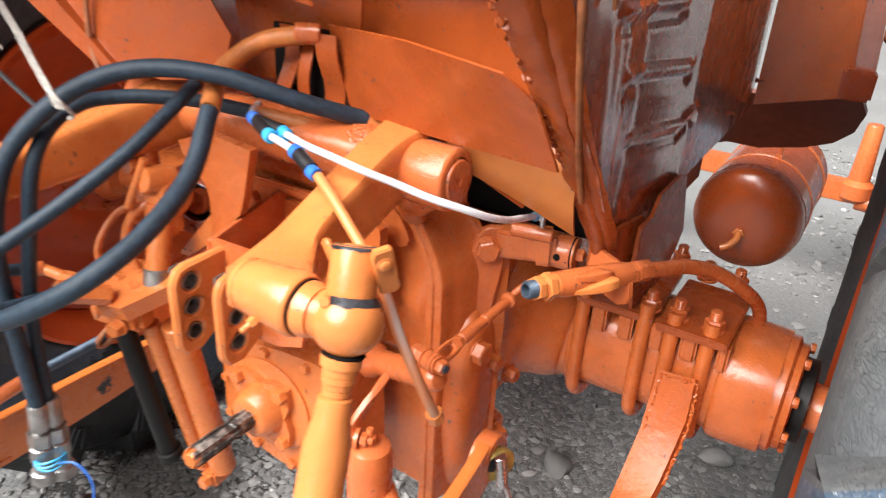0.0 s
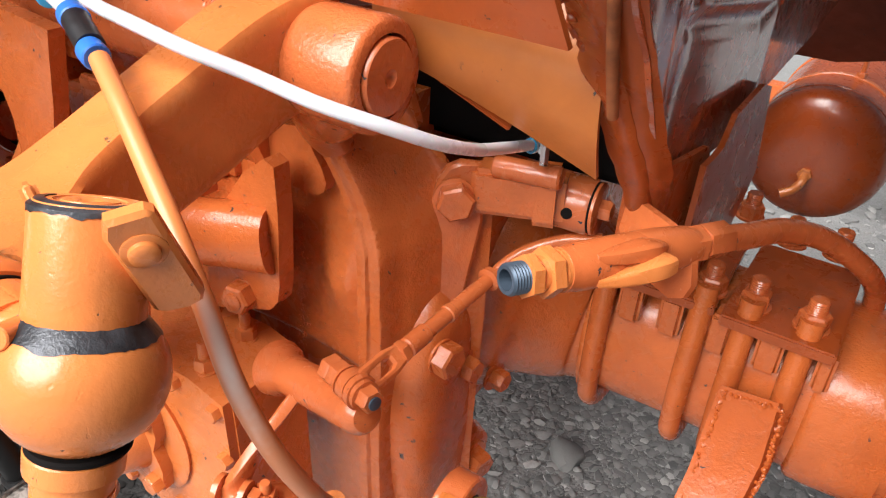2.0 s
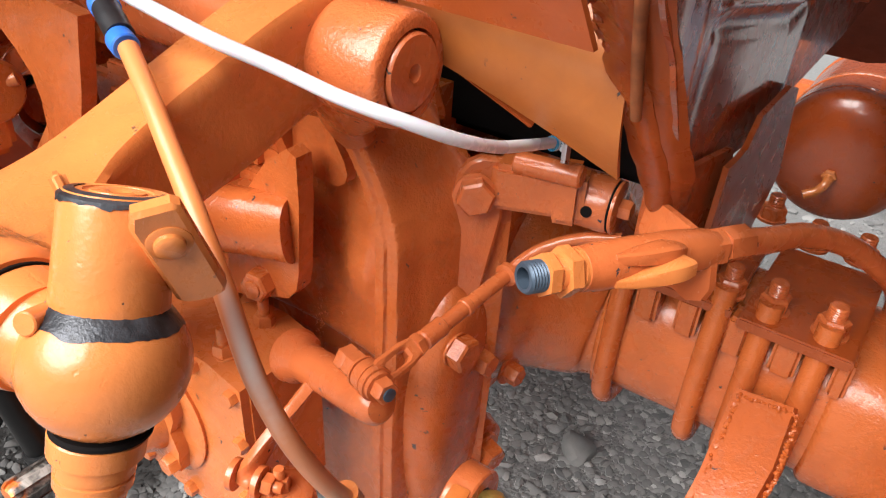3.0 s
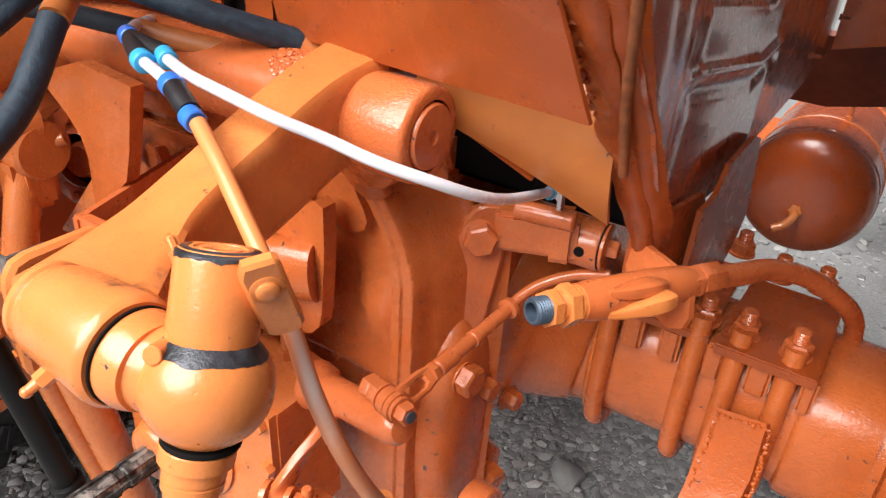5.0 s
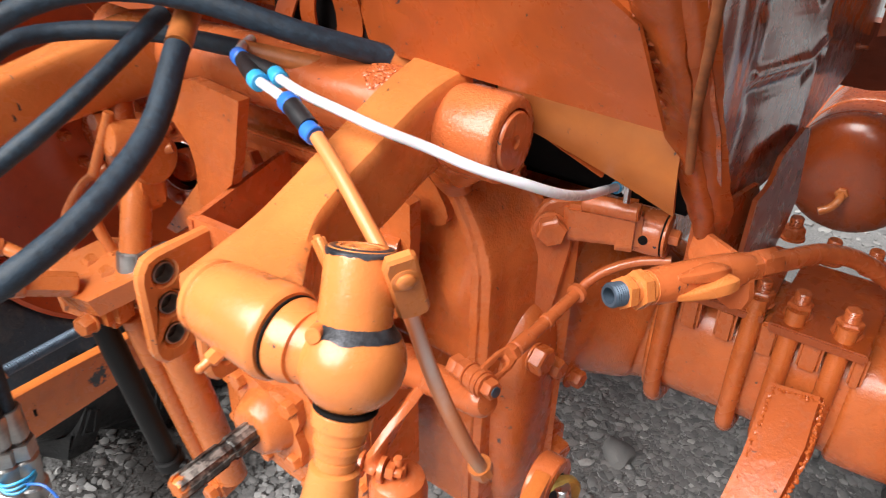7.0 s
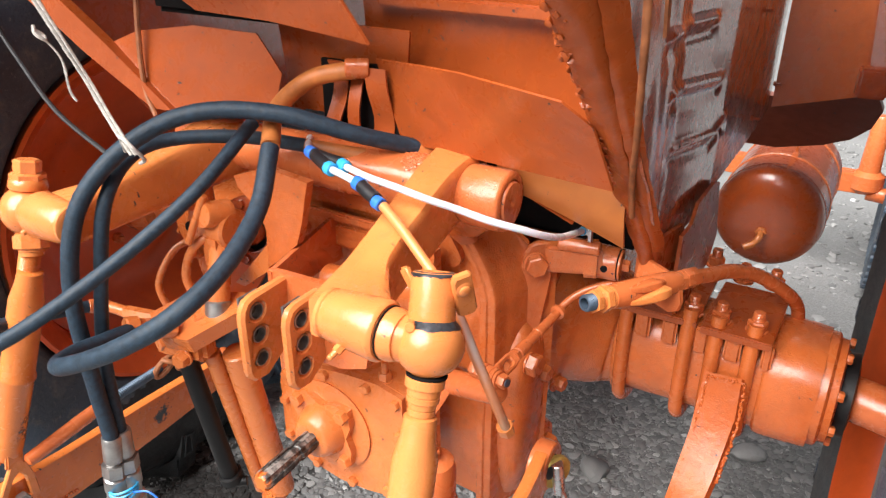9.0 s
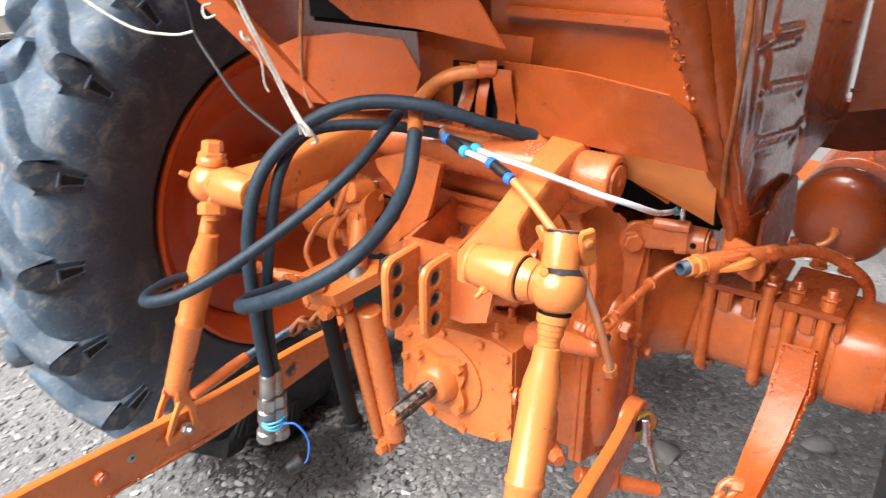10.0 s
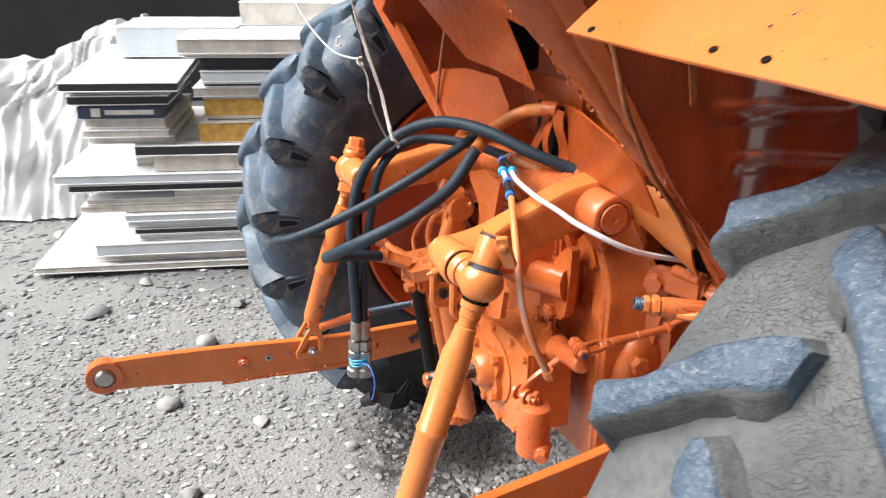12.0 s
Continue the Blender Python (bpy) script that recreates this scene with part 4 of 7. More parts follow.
def build_pto():
    p = assembly("power_take_off_gearbox", "orange power take-off gearbox with a bolted cover and splined shaft")
    # box behind the cover
    oct_ = [(-0.858, 0.838), (-0.84, 0.876), (-0.78, 0.894), (-0.705, 0.904), (-0.640, 0.907), (-0.590, 0.895), (-0.585, 0.698), (-0.611, 0.680), (-0.67, 0.668), (-0.731, 0.664), (-0.80, 0.676), (-0.858, 0.711)]
    s = Shape().plate([(x, 0.845, z) for x, z in oct_], 0.100, 0.006, toward=(0, -1, 0))
    part("case", s, MID_ORANGE, p)
    cov = [(CX + 0.04 + (x - CX - 0.04) * 0.985, z) for x, z in oct_]
    s = Shape().plate([(x, 0.746, z) for x, z in cov], 0.012, 0.003, toward=(0, -1, 0))
    s.lathe((-0.745, 0.736, 0.785), (0, -1, 0), [(0, 0.086), (0.006, 0.088), (0.008, 0.084)], 36)
    part("cover", s, MID_ORANGE, p)
    s = Shape()
    sq = []
    for k in range(16):
        a = 2 * math.pi * k / 16
        r = 0.067 + 0.015 * math.cos(4 * (a - math.pi / 4))
        sq.append((-0.748 + r * math.cos(a), 0.730, 0.785 + r * math.sin(a)))
    s.plate(sq, 0.016, 0.003, toward=(0, -1, 0))
    s.lathe((-0.748, 0.716, 0.785), (0, -1, 0), [(0, 0.050), (0.012, 0.046), (0.030, 0.038), (0.034, 0.032), (0.034, 0.022)], 28)
    part("shaft_seal_housing", s, MID_ORANGE, p)
    for k in range(4):
        a = math.pi / 4 + k * math.pi / 2
        part("bolt", Shape().bolt((-0.748 + 0.068 * math.cos(a), 0.714, 0.785 + 0.068 * math.sin(a)), (0, -1, 0), 0.023, 0.013, turn=k), MID_ORANGE, p)
    for x, z in ((-0.838, 0.858), (-0.75, 0.888), (-0.662, 0.893), (-0.604, 0.882), (-0.596, 0.82), (-0.596, 0.735), (-0.625, 0.690), (-0.70, 0.676), (-0.78, 0.684), (-0.843, 0.725), (-0.846, 0.80)):
        part("bolt", Shape().bolt((x, 0.734, z), (0, -1, 0), 0.017, 0.010, turn=x * 40), MID_ORANGE, p)
    s = Shape()
    n = 6
    verts, faces = [], []
    ring = []
    for k in range(n):
        a = 2 * math.pi * k / n
        for da, r in ((-0.27, 0.0145), (-0.25, 0.0175), (0.25, 0.0175), (0.27, 0.0145)):
            ring.append((r * math.cos(a + da), r * math.sin(a + da)))
    m = len(ring)
    for y, sc in ((0.73, 1.0), (0.645, 1.0), (0.643, 0.86), (0.634, 0.86), (0.632, 1.0), (0.564, 1.0), (0.559, 0.8)):
        verts += [(-0.746 + x * sc, y, 0.786 + z * sc) for x, z in ring]
    for i in range(6):
        faces += [(i * m + k, i * m + (k + 1) % m, (i + 1) * m + (k + 1) % m, (i + 1) * m + k) for k in range(m)]
    faces.append(tuple(range(6 * m, 7 * m)))
    s.add(verts, faces, False)
    part("splined_shaft", s, SHAFT, p, "bare worn steel splined shaft")
    for x, y in ((-0.640, 0.757), (-0.645, 0.818), (-0.715, 0.83)):
        part("stud_nut", Shape().bolt((x, y, 0.904), (0, 0, 1), 0.021, 0.013, 0.020, 0.014, turn=x * 70).lathe((x, y, 0.930), (0, 0, 1), [(0, 0.0064), (0.004, 0.0055), (0.006, 0.0048)], 12), MID_ORANGE, p)


build_pto()


def build_lift():
    t = assembly("hydraulic_lift_housing", "orange cast hydraulic lift housing with a cross shaft on top")
    s = Shape().box((CX - 0.02, 1.01, 1.13), (0.30, 0.28, 0.17), bev=0.02, seg=3)
    s.box((CX - 0.03, 0.875, 1.165), (0.28, 0.06, 0.05), bev=0.012)
    s.box((CX - 0.03, 0.85, 1.10), (0.28, 0.03, 0.05), bev=0.008)
    part("cover", s, CAST_ORANGE, t)
    s = Shape().cyl((2 * CX + 0.56, 0.814, 1.239), (-0.56, 0.814, 1.239), 0.042, seg=28)
    s.box((CX, 0.90, 1.21), (0.30, 0.15, 0.08), bev=0.02)
    part("cross_shaft_tube", s, ORANGE, t)
    for x in (-0.95, -0.655):
        s = Shape().plate([(x, 0.80, 1.215), (x, 0.86, 1.25), (x, 0.95, 1.20), (x, 0.95, 1.02), (x, 0.89, 1.02)], 0.028, 0.006, toward=(1, 0, 0))
        part("bearing_web", s, CAST_ORANGE, t)
    # cast bracket beside the gearbox
    s = Shape().plate([(x, 0.834, z) for x, z in ((-0.592, 1.133), (-0.580, 1.128), (-0.579, 1.08), (-0.581, 1.045), (-0.584, 0.998), (-0.588, 0.978), (-0.600, 0.963), (-0.622, 0.955), (-0.640, 0.945), (-0.690, 0.930), (-0.690, 1.065), (-0.648, 1.075), (-0.620, 1.112))], 0.020, 0.005, toward=(0, -1, 0))
    s.loft([((-0.592, 0.818, 1.046), 0.046, 0.070), ((-0.640, 0.806, 1.042), 0.048, 0.071), ((-0.70, 0.790, 1.035), 0.052, 0.072), ((-0.77, 0.785, 1.03), 0.058, 0.078)], power=2.4)
    s.box((-0.70, 0.862, 1.03), (0.15, 0.06, 0.14), bev=0.02)
    part("side_bracket", s, CAST_ORANGE, t)
    part("bolt", Shape().bolt((-0.636, 0.814, 0.968), (0.15, -0.98, 0.05), 0.030, 0.017, washer=0.018).lathe((-0.6334, 0.7965, 0.9689), (0.15, -0.98, 0.05), [(0, 0.010), (0.003, 0.010), (0.004, 0.008)], 16), CAST_ORANGE, t)
    # lumpy weld on the tube
    rng = np.random.default_rng(11)
    s = Shape()
    for k in range(230):
        a = rng.uniform(0.75, 2.0)
        x = -0.606 + rng.uniform(-0.020, 0.020) * math.sin(min(1.0, (a - 0.7) / 0.5) * 1.57)
        r = rng.uniform(0.0016, 0.0034)
        out = np.array([0.0, -math.cos(a), math.sin(a)])
        v = ICO_V * r * (1 + rng.uniform(-0.35, 0.35, (12, 1)) if len(ICO_V) == 12 else 1.0)
        v = v - np.outer(v @ out, out) * 0.45 + np.array([x, 0.814, 1.239]) + out * 0.0425
        s.add(v, ICO_F)
    part("weld_patch", s, ORANGE, t, "rough lumpy weld patch")


build_lift()


def lump(rng, p, r):
    v = ICO_V * (1 + rng.uniform(-0.3, 0.3, (len(ICO_V), 1))) * r + np.array(p[:])
    return v, ICO_F


def lmx(p):
    """The hitch parts of the other side."""
    return (-1.537 - p[0], p[1], p[2])


def lift_arm(right):
    f = (lambda p: p) if right else lmx
    sx = 1 if right else -1
    t = assembly("lift_arm", "light orange lift arm with a hub pin and a cross eye" if right else "orange lift arm behind the black hoses")
    ax = (sx, 0, 0)
    mat = ARM_ORANGE if right else LIGHT_ORANGE
    stn = [((-0.545, 0.840, 1.236), 0.110, 0.092), ((-0.541, 0.775, 1.232), 0.088, 0.092), ((-0.534, 0.70, 1.221), 0.060, 0.086), ((-0.526, 0.63, 1.208), 0.052, 0.078), ((-0.514, 0.575, 1.198), 0.058, 0.070), ((-0.503, 0.535, 1.194), 0.082, 0.064), ((-0.498, 0.505, 1.193), 0.098, 0.058)]
    if right:
        stn = [((-0.552, 0.835, 1.248), 0.074, 0.094), ((-0.550, 0.775, 1.240), 0.060, 0.087), ((-0.548, 0.70, 1.214), 0.056, 0.084), ((-0.547, 0.65, 1.197), 0.055, 0.078), ((-0.543, 0.60, 1.184), 0.060, 0.068), ((-0.528, 0.555, 1.183), 0.078, 0.058), ((-0.508, 0.515, 1.187), 0.096, 0.052)]
    part("arm", Shape().loft([(f(c), w, d) for c, w, d in stn], power=11.0 if right else 7.0, seg=48), mat, t)
    s = Shape().lathe(f((-0.575, 0.812, 1.239)), ax, [(0, 0.036), (0.002, 0.0395), (0.046, 0.0400), (0.056, 0.0430), (0.062, 0.0445), (0.068, 0.0445), (0.0705, 0.0452), (0.1165, 0.0448), (0.1205, 0.0430), (0.1225, 0.0395), (0.1225, 0.0325), (0.108, 0.0320)], 56)
    part("hub", s, HUB_ORANGE, t)
    s = Shape().lathe(f((-0.47, 0.812, 1.239)), ax, [(0, 0.0300), (0.0185, 0.0300), (0.0205, 0.0285), (0.0205, 0.0072), (0.0190, 0.0060), (0.0160, 0.0015), (0.0158, 0.0002)], 44)
    part("hub_pin", s, ORANGE, t)
    part("groove", Shape().ring(f((-0.4645, 0.812, 1.239)), ax, 0.0295, 0.0325, 0.002, 40, 0.0005), DARK, t)
    ex, ez = (0.008, -0.002) if right else (0.0, 0.0)
    s = Shape().lathe(f((-0.543 + ex, 0.505, 1.194 + ez)), ax, [(0, 0.018), (0.001, 0.026), (0.003, 0.0295), (0.008, 0.0300), (0.010, 0.0285), (0.013, 0.0300), (0.020, 0.0318), (0.050, 0.0340), (0.079, 0.0358), (0.0825, 0.0350), (0.0855, 0.0325), (0.0855, 0.0245), (0.079, 0.0240)], 48)
    part("eye", s, mat, t)
    part("seam", Shape().ring(f((-0.4562 + ex, 0.505, 1.194 + ez)), ax, 0.022, 0.0312, 0.0020, 40, 0.0004), DARK, t)
    # ball block and its pin
    c = f((-0.4035, 0.5190, 1.184) if right else (-0.412, 0.515, 1.187))
    up = V(-0.145, 0.355, 0.923).normalized() if right else V(0, 0.2, 0.98).normalized()
    br = 0.0386 if right else 0.041
    s = Shape().cyl(f((-0.4605 + ex, 0.506, 1.193 + ez)), c, 0.0300, 0.026, seg=36)
    s.lathe(f((-0.4595 + ex, 0.506, 1.193 + ez)), ax, [(0, 0.0270), (0.001, 0.0305), (0.012, 0.0305), (0.022, 0.027)], 40)
    s.ball(c, br, 48, 0.96, up, 0.10)
    part("ball_block", s, LIGHT_ORANGE, t)
    if right:
        s = Shape().lathe(V(c) + up * 0.024, up, [(0, 0.0252), (0.0045, 0.0262), (0.008, 0.0260), (0.050, 0.0247), (0.0535, 0.0240), (0.0552, 0.0226), (0.0556, 0.0150), (0.0547, 0.0144), (0.0547, 0.0124), (0.0556, 0.0118), (0.0556, 0.0066), (0.0545, 0.005), (0.0538, 0.0015), (0.0538, 0.0001)], 56)
        part("cap", s, LIGHT_ORANGE, t, "tapered cap with chipped black edge")
        part("cap_gap", Shape().ring(V(c) + up * 0.0272, up, 0.0200, 0.0256, 0.0030, 44, 0.0006), DARK, t)
        # bare edges where the paint has worn off
        rng = np.random.default_rng(21)
        for q, r0, r1, th, a0, a1 in ((0.0222, 0.0252, 0.0300, 0.0056, -2.95, 1.9), (0.0772, 0.0215, 0.0247, 0.0026, -2.9, 0.9)):
            u, v, w = basis(up, (1, 0, 0))
            verts, faces, n = [], [], 72
            for k in range(n + 1):
                a = a0 + (a1 - a0) * k / n
                e = u * math.cos(a) + v * math.sin(a)
                taper = min(1.0, 7 * min(k, n - k) / n)
                jag = noise.noise(Vector((k * 0.16, q * 90, 5))) + 0.35 * noise.noise(Vector((k * 0.9, q * 90, 8)))
                hh = th * (0.45 + 0.55 * taper) + rng.uniform(-1, 1) * 0.0004
                if q < 0.05:
                    # a ragged band round the shoulder of the ball
                    low = -hh * taper * (0.30 + 0.32 * max(0.0, 0.5 + jag))
                    lr = (br + 0.0003) * math.sqrt(max(0.1, 1 - ((q + low) / (br * 0.96)) ** 2))
                    mr = (br + 0.0003) * math.sqrt(max(0.1, 1 - ((q + 0.45 * hh) / (br * 0.96)) ** 2))
                    ring = ((r0 - 0.004, 0.0), (lr, low), (mr, 0.45 * hh), (r0 + 0.0008, hh), (r0 - 0.004, hh))
                else:
                    dip = hh * (0.5 + 0.9 * max(0.0, 0.3 + jag))
                    ring = ((r1 - 0.004, -dip), (r1 + 0.0004, -dip), (r1 + 0.0003, 0.0), (r0 + 0.0002, 0.0024), (r0 - 0.0035, 0.0027))
                for r, h in ring:
                    verts.append(V(c) + up * (q + h) + e * r)
            for k in range(n):
                for j in range(5):
                    a, b = k * 5 + j, k * 5 + (j + 1) % 5
                    faces.append((a, a + 5, b + 5, b))
            faces += [tuple(range(5)), tuple(range(n * 5 + 4, n * 5 - 1, -1))]
            part("worn_edge", Shape().add(verts, faces), WORN_BLACK, t, "edge worn down to dark metal")
        dn = V(0.070, -0.305, -0.950).normalized()
        part("lower_seam", Shape().ring(V(c) + dn * 0.0325, dn, 0.012, 0.0232, 0.0035, 40, 0.001), DARK, t)
        # locking strap beside the cap, bolted down on a washer
        b0 = V(-0.3745, 0.5420, 1.2490)
        dn = V(-0.058, 0.375, -0.925).normalized()
        n = V(0.80, -0.53, -0.28)
        n = (n - dn * n.dot(dn)).normalized()
        sd = n.cross(dn)
        pts = [(-0.0205, -0.0075), (-0.0195, 0.0085), (-0.0165, 0.0115), (0.038, 0.0118), (0.0430, 0.0090), (0.0445, 0.0020), (0.0420, -0.0080), (0.0380, -0.0118), (-0.0120, -0.0118)]
        part("lock_strap", Shape().holed(b0 - n * 0.0095, dn, sd, pts, [], 0.0095, 0.0022), LIGHT_ORANGE, t)
        part("washer", Shape().lathe(b0 - n * 0.0005, n, [(0, 0.0098), (0.0010, 0.0098), (0.0016, 0.0090)], 28), LIGHT_ORANGE, t)
        part("bolt", Shape().lathe(b0 + n * 0.001, n, [(0, 0.0068), (0.0022, 0.0066), (0.0032, 0.0054), (0.0034, 0.002)], 24), LIGHT_ORANGE, t)
        part("lock_tab", Shape().box((-0.4415, 0.5370, 1.2480), (0.016, 0.0075, 0.026), (12, -30, -28), 0.0034, 3), LIGHT_ORANGE, t)
        part("grease_nipple", Shape().cyl((-0.4180, 0.5050, 1.2110), (-0.4120, 0.4925, 1.2165), 0.0062, 0.0056, 16), LIGHT_ORANGE, t)
        part("grease_nipple", Shape().cyl((-0.494, 0.480, 1.174), (-0.496, 0.471, 1.169), 0.0062, seg=6).cyl((-0.496, 0.472, 1.170), (-0.498, 0.465, 1.166), 0.004, 0.0034, 10).ball((-0.4984, 0.4642, 1.1655), 0.0038, 10), LIGHT_ORANGE, t)
    else:
        s = Shape().lathe(V(c) + up * 0.034, up, [(0, 0.027), (0.003, 0.028), (0.012, 0.027), (0.016, 0.024)], 24).bolt(V(c) + up * 0.048, up, 0.044, 0.012).bolt(V(c) + up * 0.060, up, 0.034, 0.020)
        part("top_nut", s, LIGHT_ORANGE, t)
        part("grease_nipple", Shape().cyl(V(c) + V(-0.02, -0.033, 0.02), V(c) + V(-0.026, -0.045, 0.028), 0.006, 0.005, 10), LIGHT_ORANGE, t)
        part("grease_nipple", Shape().cyl(V(c) + V(0.045, -0.032, -0.01), V(c) + V(0.048, -0.045, -0.012), 0.006, 0.004, 10), LIGHT_ORANGE, t)


lift_arm(True)
lift_arm(False)


def lift_rod(right):
    t = assembly("lift_rod", "light orange threaded lift rod with a forked lower end")
    if right:
        top, low = V(-0.4035, 0.5190, 1.184), V(-0.3790, 0.3570, 0.720)
        ball = V(-0.4035, 0.5190, 1.184)
    else:
        top, low = V(-1.094, 0.510, 1.191), V(-1.198, 0.404, 0.735)
        ball = V(-1.125, 0.515, 1.187)
    d = (low - top).normalized()
    at = lambda q: top + d * q
    s = Shape().lathe(at(0.080 if right else 0.098), d, [(0, 0.015), (0.002, 0.0185), (0.026, 0.0205), (0.052, 0.0262), (0.19, 0.0262), (0.193, 0.0285), (0.198, 0.029), (0.203, 0.0265), (0.34, 0.0245), (0.36, 0.022), (0.365, 0.018)], 32)
    part("sleeve", s, LINK_ORANGE if not right else LIGHT_ORANGE, t)
    e = (at(0.074) - ball).normalized()
    s = Shape().lathe(ball + e * 0.035, e, [(0, 0.0205), (0.002, 0.0226), (0.012, 0.0222), (0.0132, 0.0190), (0.021, 0.0188), (0.0215, 0.0178), (0.023, 0.0178), (0.0235, 0.0186), (0.029, 0.0184), (0.030, 0.0168), (0.036, 0.0160)], 32)
    part("screw_collar", s, LIGHT_ORANGE, t)
    pr = []
    for k in range(14):
        pr += [(0.066 + k * 0.0025, 0.0148), (0.06725 + k * 0.0025, 0.0162)]
    if right:
        pr = [(0.060, 0.0160), (0.070, 0.0158), (0.0705, 0.0146), (0.0722, 0.0146), (0.073, 0.0157), (0.079, 0.0155), (0.0795, 0.0145), (0.0812, 0.0145), (0.082, 0.0152), (0.090, 0.0150)]
    part("screw_thread", Shape().lathe(top + (ball - top) * 0.25, d, pr, 20), LIGHT_ORANGE, t)
    if not right:
        part("lock_nut", Shape().bolt(ball + e * 0.040, e, 0.044, 0.022), LIGHT_ORANGE, t)
    # forked end: two open cheeks either side of the link
    pin = low + V(0, -0.008, -0.058)
    for k in (-1, 1):
        o = pin + V(k * 0.024, 0, 0)
        lean = V(0, 0.16, 1).normalized()
        out = [(-0.040, -0.004), (-0.034, -0.024), (0.030, -0.026), (0.040, -0.012), (0.032, 0.030), (0.020, 0.062), (0.004, 0.074), (-0.010, 0.066), (-0.024, 0.036)]
        hole = [(-0.026, -0.006), (0.024, -0.008), (0.016, 0.034), (0.005, 0.050), (-0.006, 0.040)]
        sh = Shape().holed(o - V(0.0045, 0, 0), (0, 1, 0), lean, out, [hole], 0.009, 0.002)
        part("fork_cheek", sh, LIGHT_ORANGE, t)
        part("fork_leg", Shape().bar(at(0.425) + V(0.012 * k, 0, 0), o + lean * 0.062, 0.009, 0.030, hint=(0, 1, 0), bev=0.003), LIGHT_ORANGE, t)
        part("pin_end", Shape().bolt(o + V(k * 0.004, 0.004, -0.002), (k, 0, 0), 0.022, 0.012, 0.012), STEEL, t, "worn steel pin end")


lift_rod(True)
lift_rod(False)


def lower_link(right):
    t = assembly("lower_link", "orange flat-bar lower link with a ball eye" if right else "orange flat-bar lower link reaching back over the gravel")
    x0, sx = (-0.378, -1) if right else (-1.195, 1)
    # way along, height, depth of the bar, shift towards the middle
    stn = [(-0.100, 0.697, 0.082, 0.0), (-0.03, 0.693, 0.086, 0.0), (0.10, 0.680, 0.096, 0.0), (0.21, 0.667, 0.104, 0.0), (0.38, 0.650, 0.106, 0.0), (0.50, 0.643, 0.102, 0.0), (0.66, 0.648, 0.094, 0.004), (0.78, 0.68 if right else 0.655, 0.080, 0.010), (0.86, 0.725 if right else 0.662, 0.066, 0.018)]
    if right:
        stn = [(y, 0.672 + 0.070 * max(0.0, (y - 0.10) / 0.76) if y > 0.05 else z, 0.092 if y > 0.4 else d, k) for y, z, d, k in stn]
    s = Shape().loft([((x0 + sx * k, y, z), 0.022, d) for y, z, d, k in stn], power=16, seg=28, step=3)
    bar = part("bar", s, LINK_ORANGE, t)
    xe = x0
    part("rear_eye", Shape().ring((xe - 0.017, -0.118, 0.698), (1, 0, 0), 0.026, 0.044, 0.034, 36), ORANGE, t)
    part("rear_ball", Shape().ball((xe, -0.118, 0.698), 0.029, 28, 1.0, (1, 0, 0), 0.2), STEEL, t, "bare steel ball in the eye")
    xf, yf, zf = x0 + sx * 0.02, 0.875, stn[-1][1] + 0.004
    part("front_eye", Shape().ring((xf - 0.016, yf, zf), (1, 0, 0), 0.024, 0.043, 0.032, 30), ORANGE, t)
    part("front_ball", Shape().ball((xf, yf, zf), 0.028, 24, 1.0, (1, 0, 0), 0.2), BLACK_ROD, t, "black greasy ball")
    part("bolt", Shape().bolt((x0 + sx * 0.011, 0.216, 0.668), (sx, 0, 0), 0.026, 0.012, 0.003, turn=0.4), ORANGE, t)
    part("bolt_hole", Shape().ring((x0 + sx * 0.0095, 0.284, 0.668), (sx, 0, 0), 0.004, 0.010, 0.003, 16, 0.0005), STEEL, t, "bare drilled hole")
    part("bolt_hole", Shape().lathe((x0 + sx * 0.0095, 0.284, 0.668), (sx, 0, 0), [(0, 0.006), (0.0022, 0.006), (0.0023, 0.005)], 14), DARK, t)
    part("slot_hole", Shape().holed((x0 + sx * 0.0105, 0.60, 0.645), (0, 1, 0), (0, 0, sx), [(-0.012, -0.008), (0.012, -0.006), (0.012, 0.008), (-0.012, 0.008)], [], 0.0025, 0.0004), DARK, t)
    rng = np.random.default_rng(6)
    s = Shape()
    for k in range(60):
        y = 0.16 + 0.34 * k / 59
        z = 0.616 - 0.03 * (y - 0.16)
        s.add(*lump(rng, V(x0 + sx * 0.011, y, z + (0.03 * (y - 0.16) / 0.34 + 0.015 if right else 0)), 0.0045))
    part("weld_bead", s, ORANGE, t)


lower_link(True)
lower_link(False)


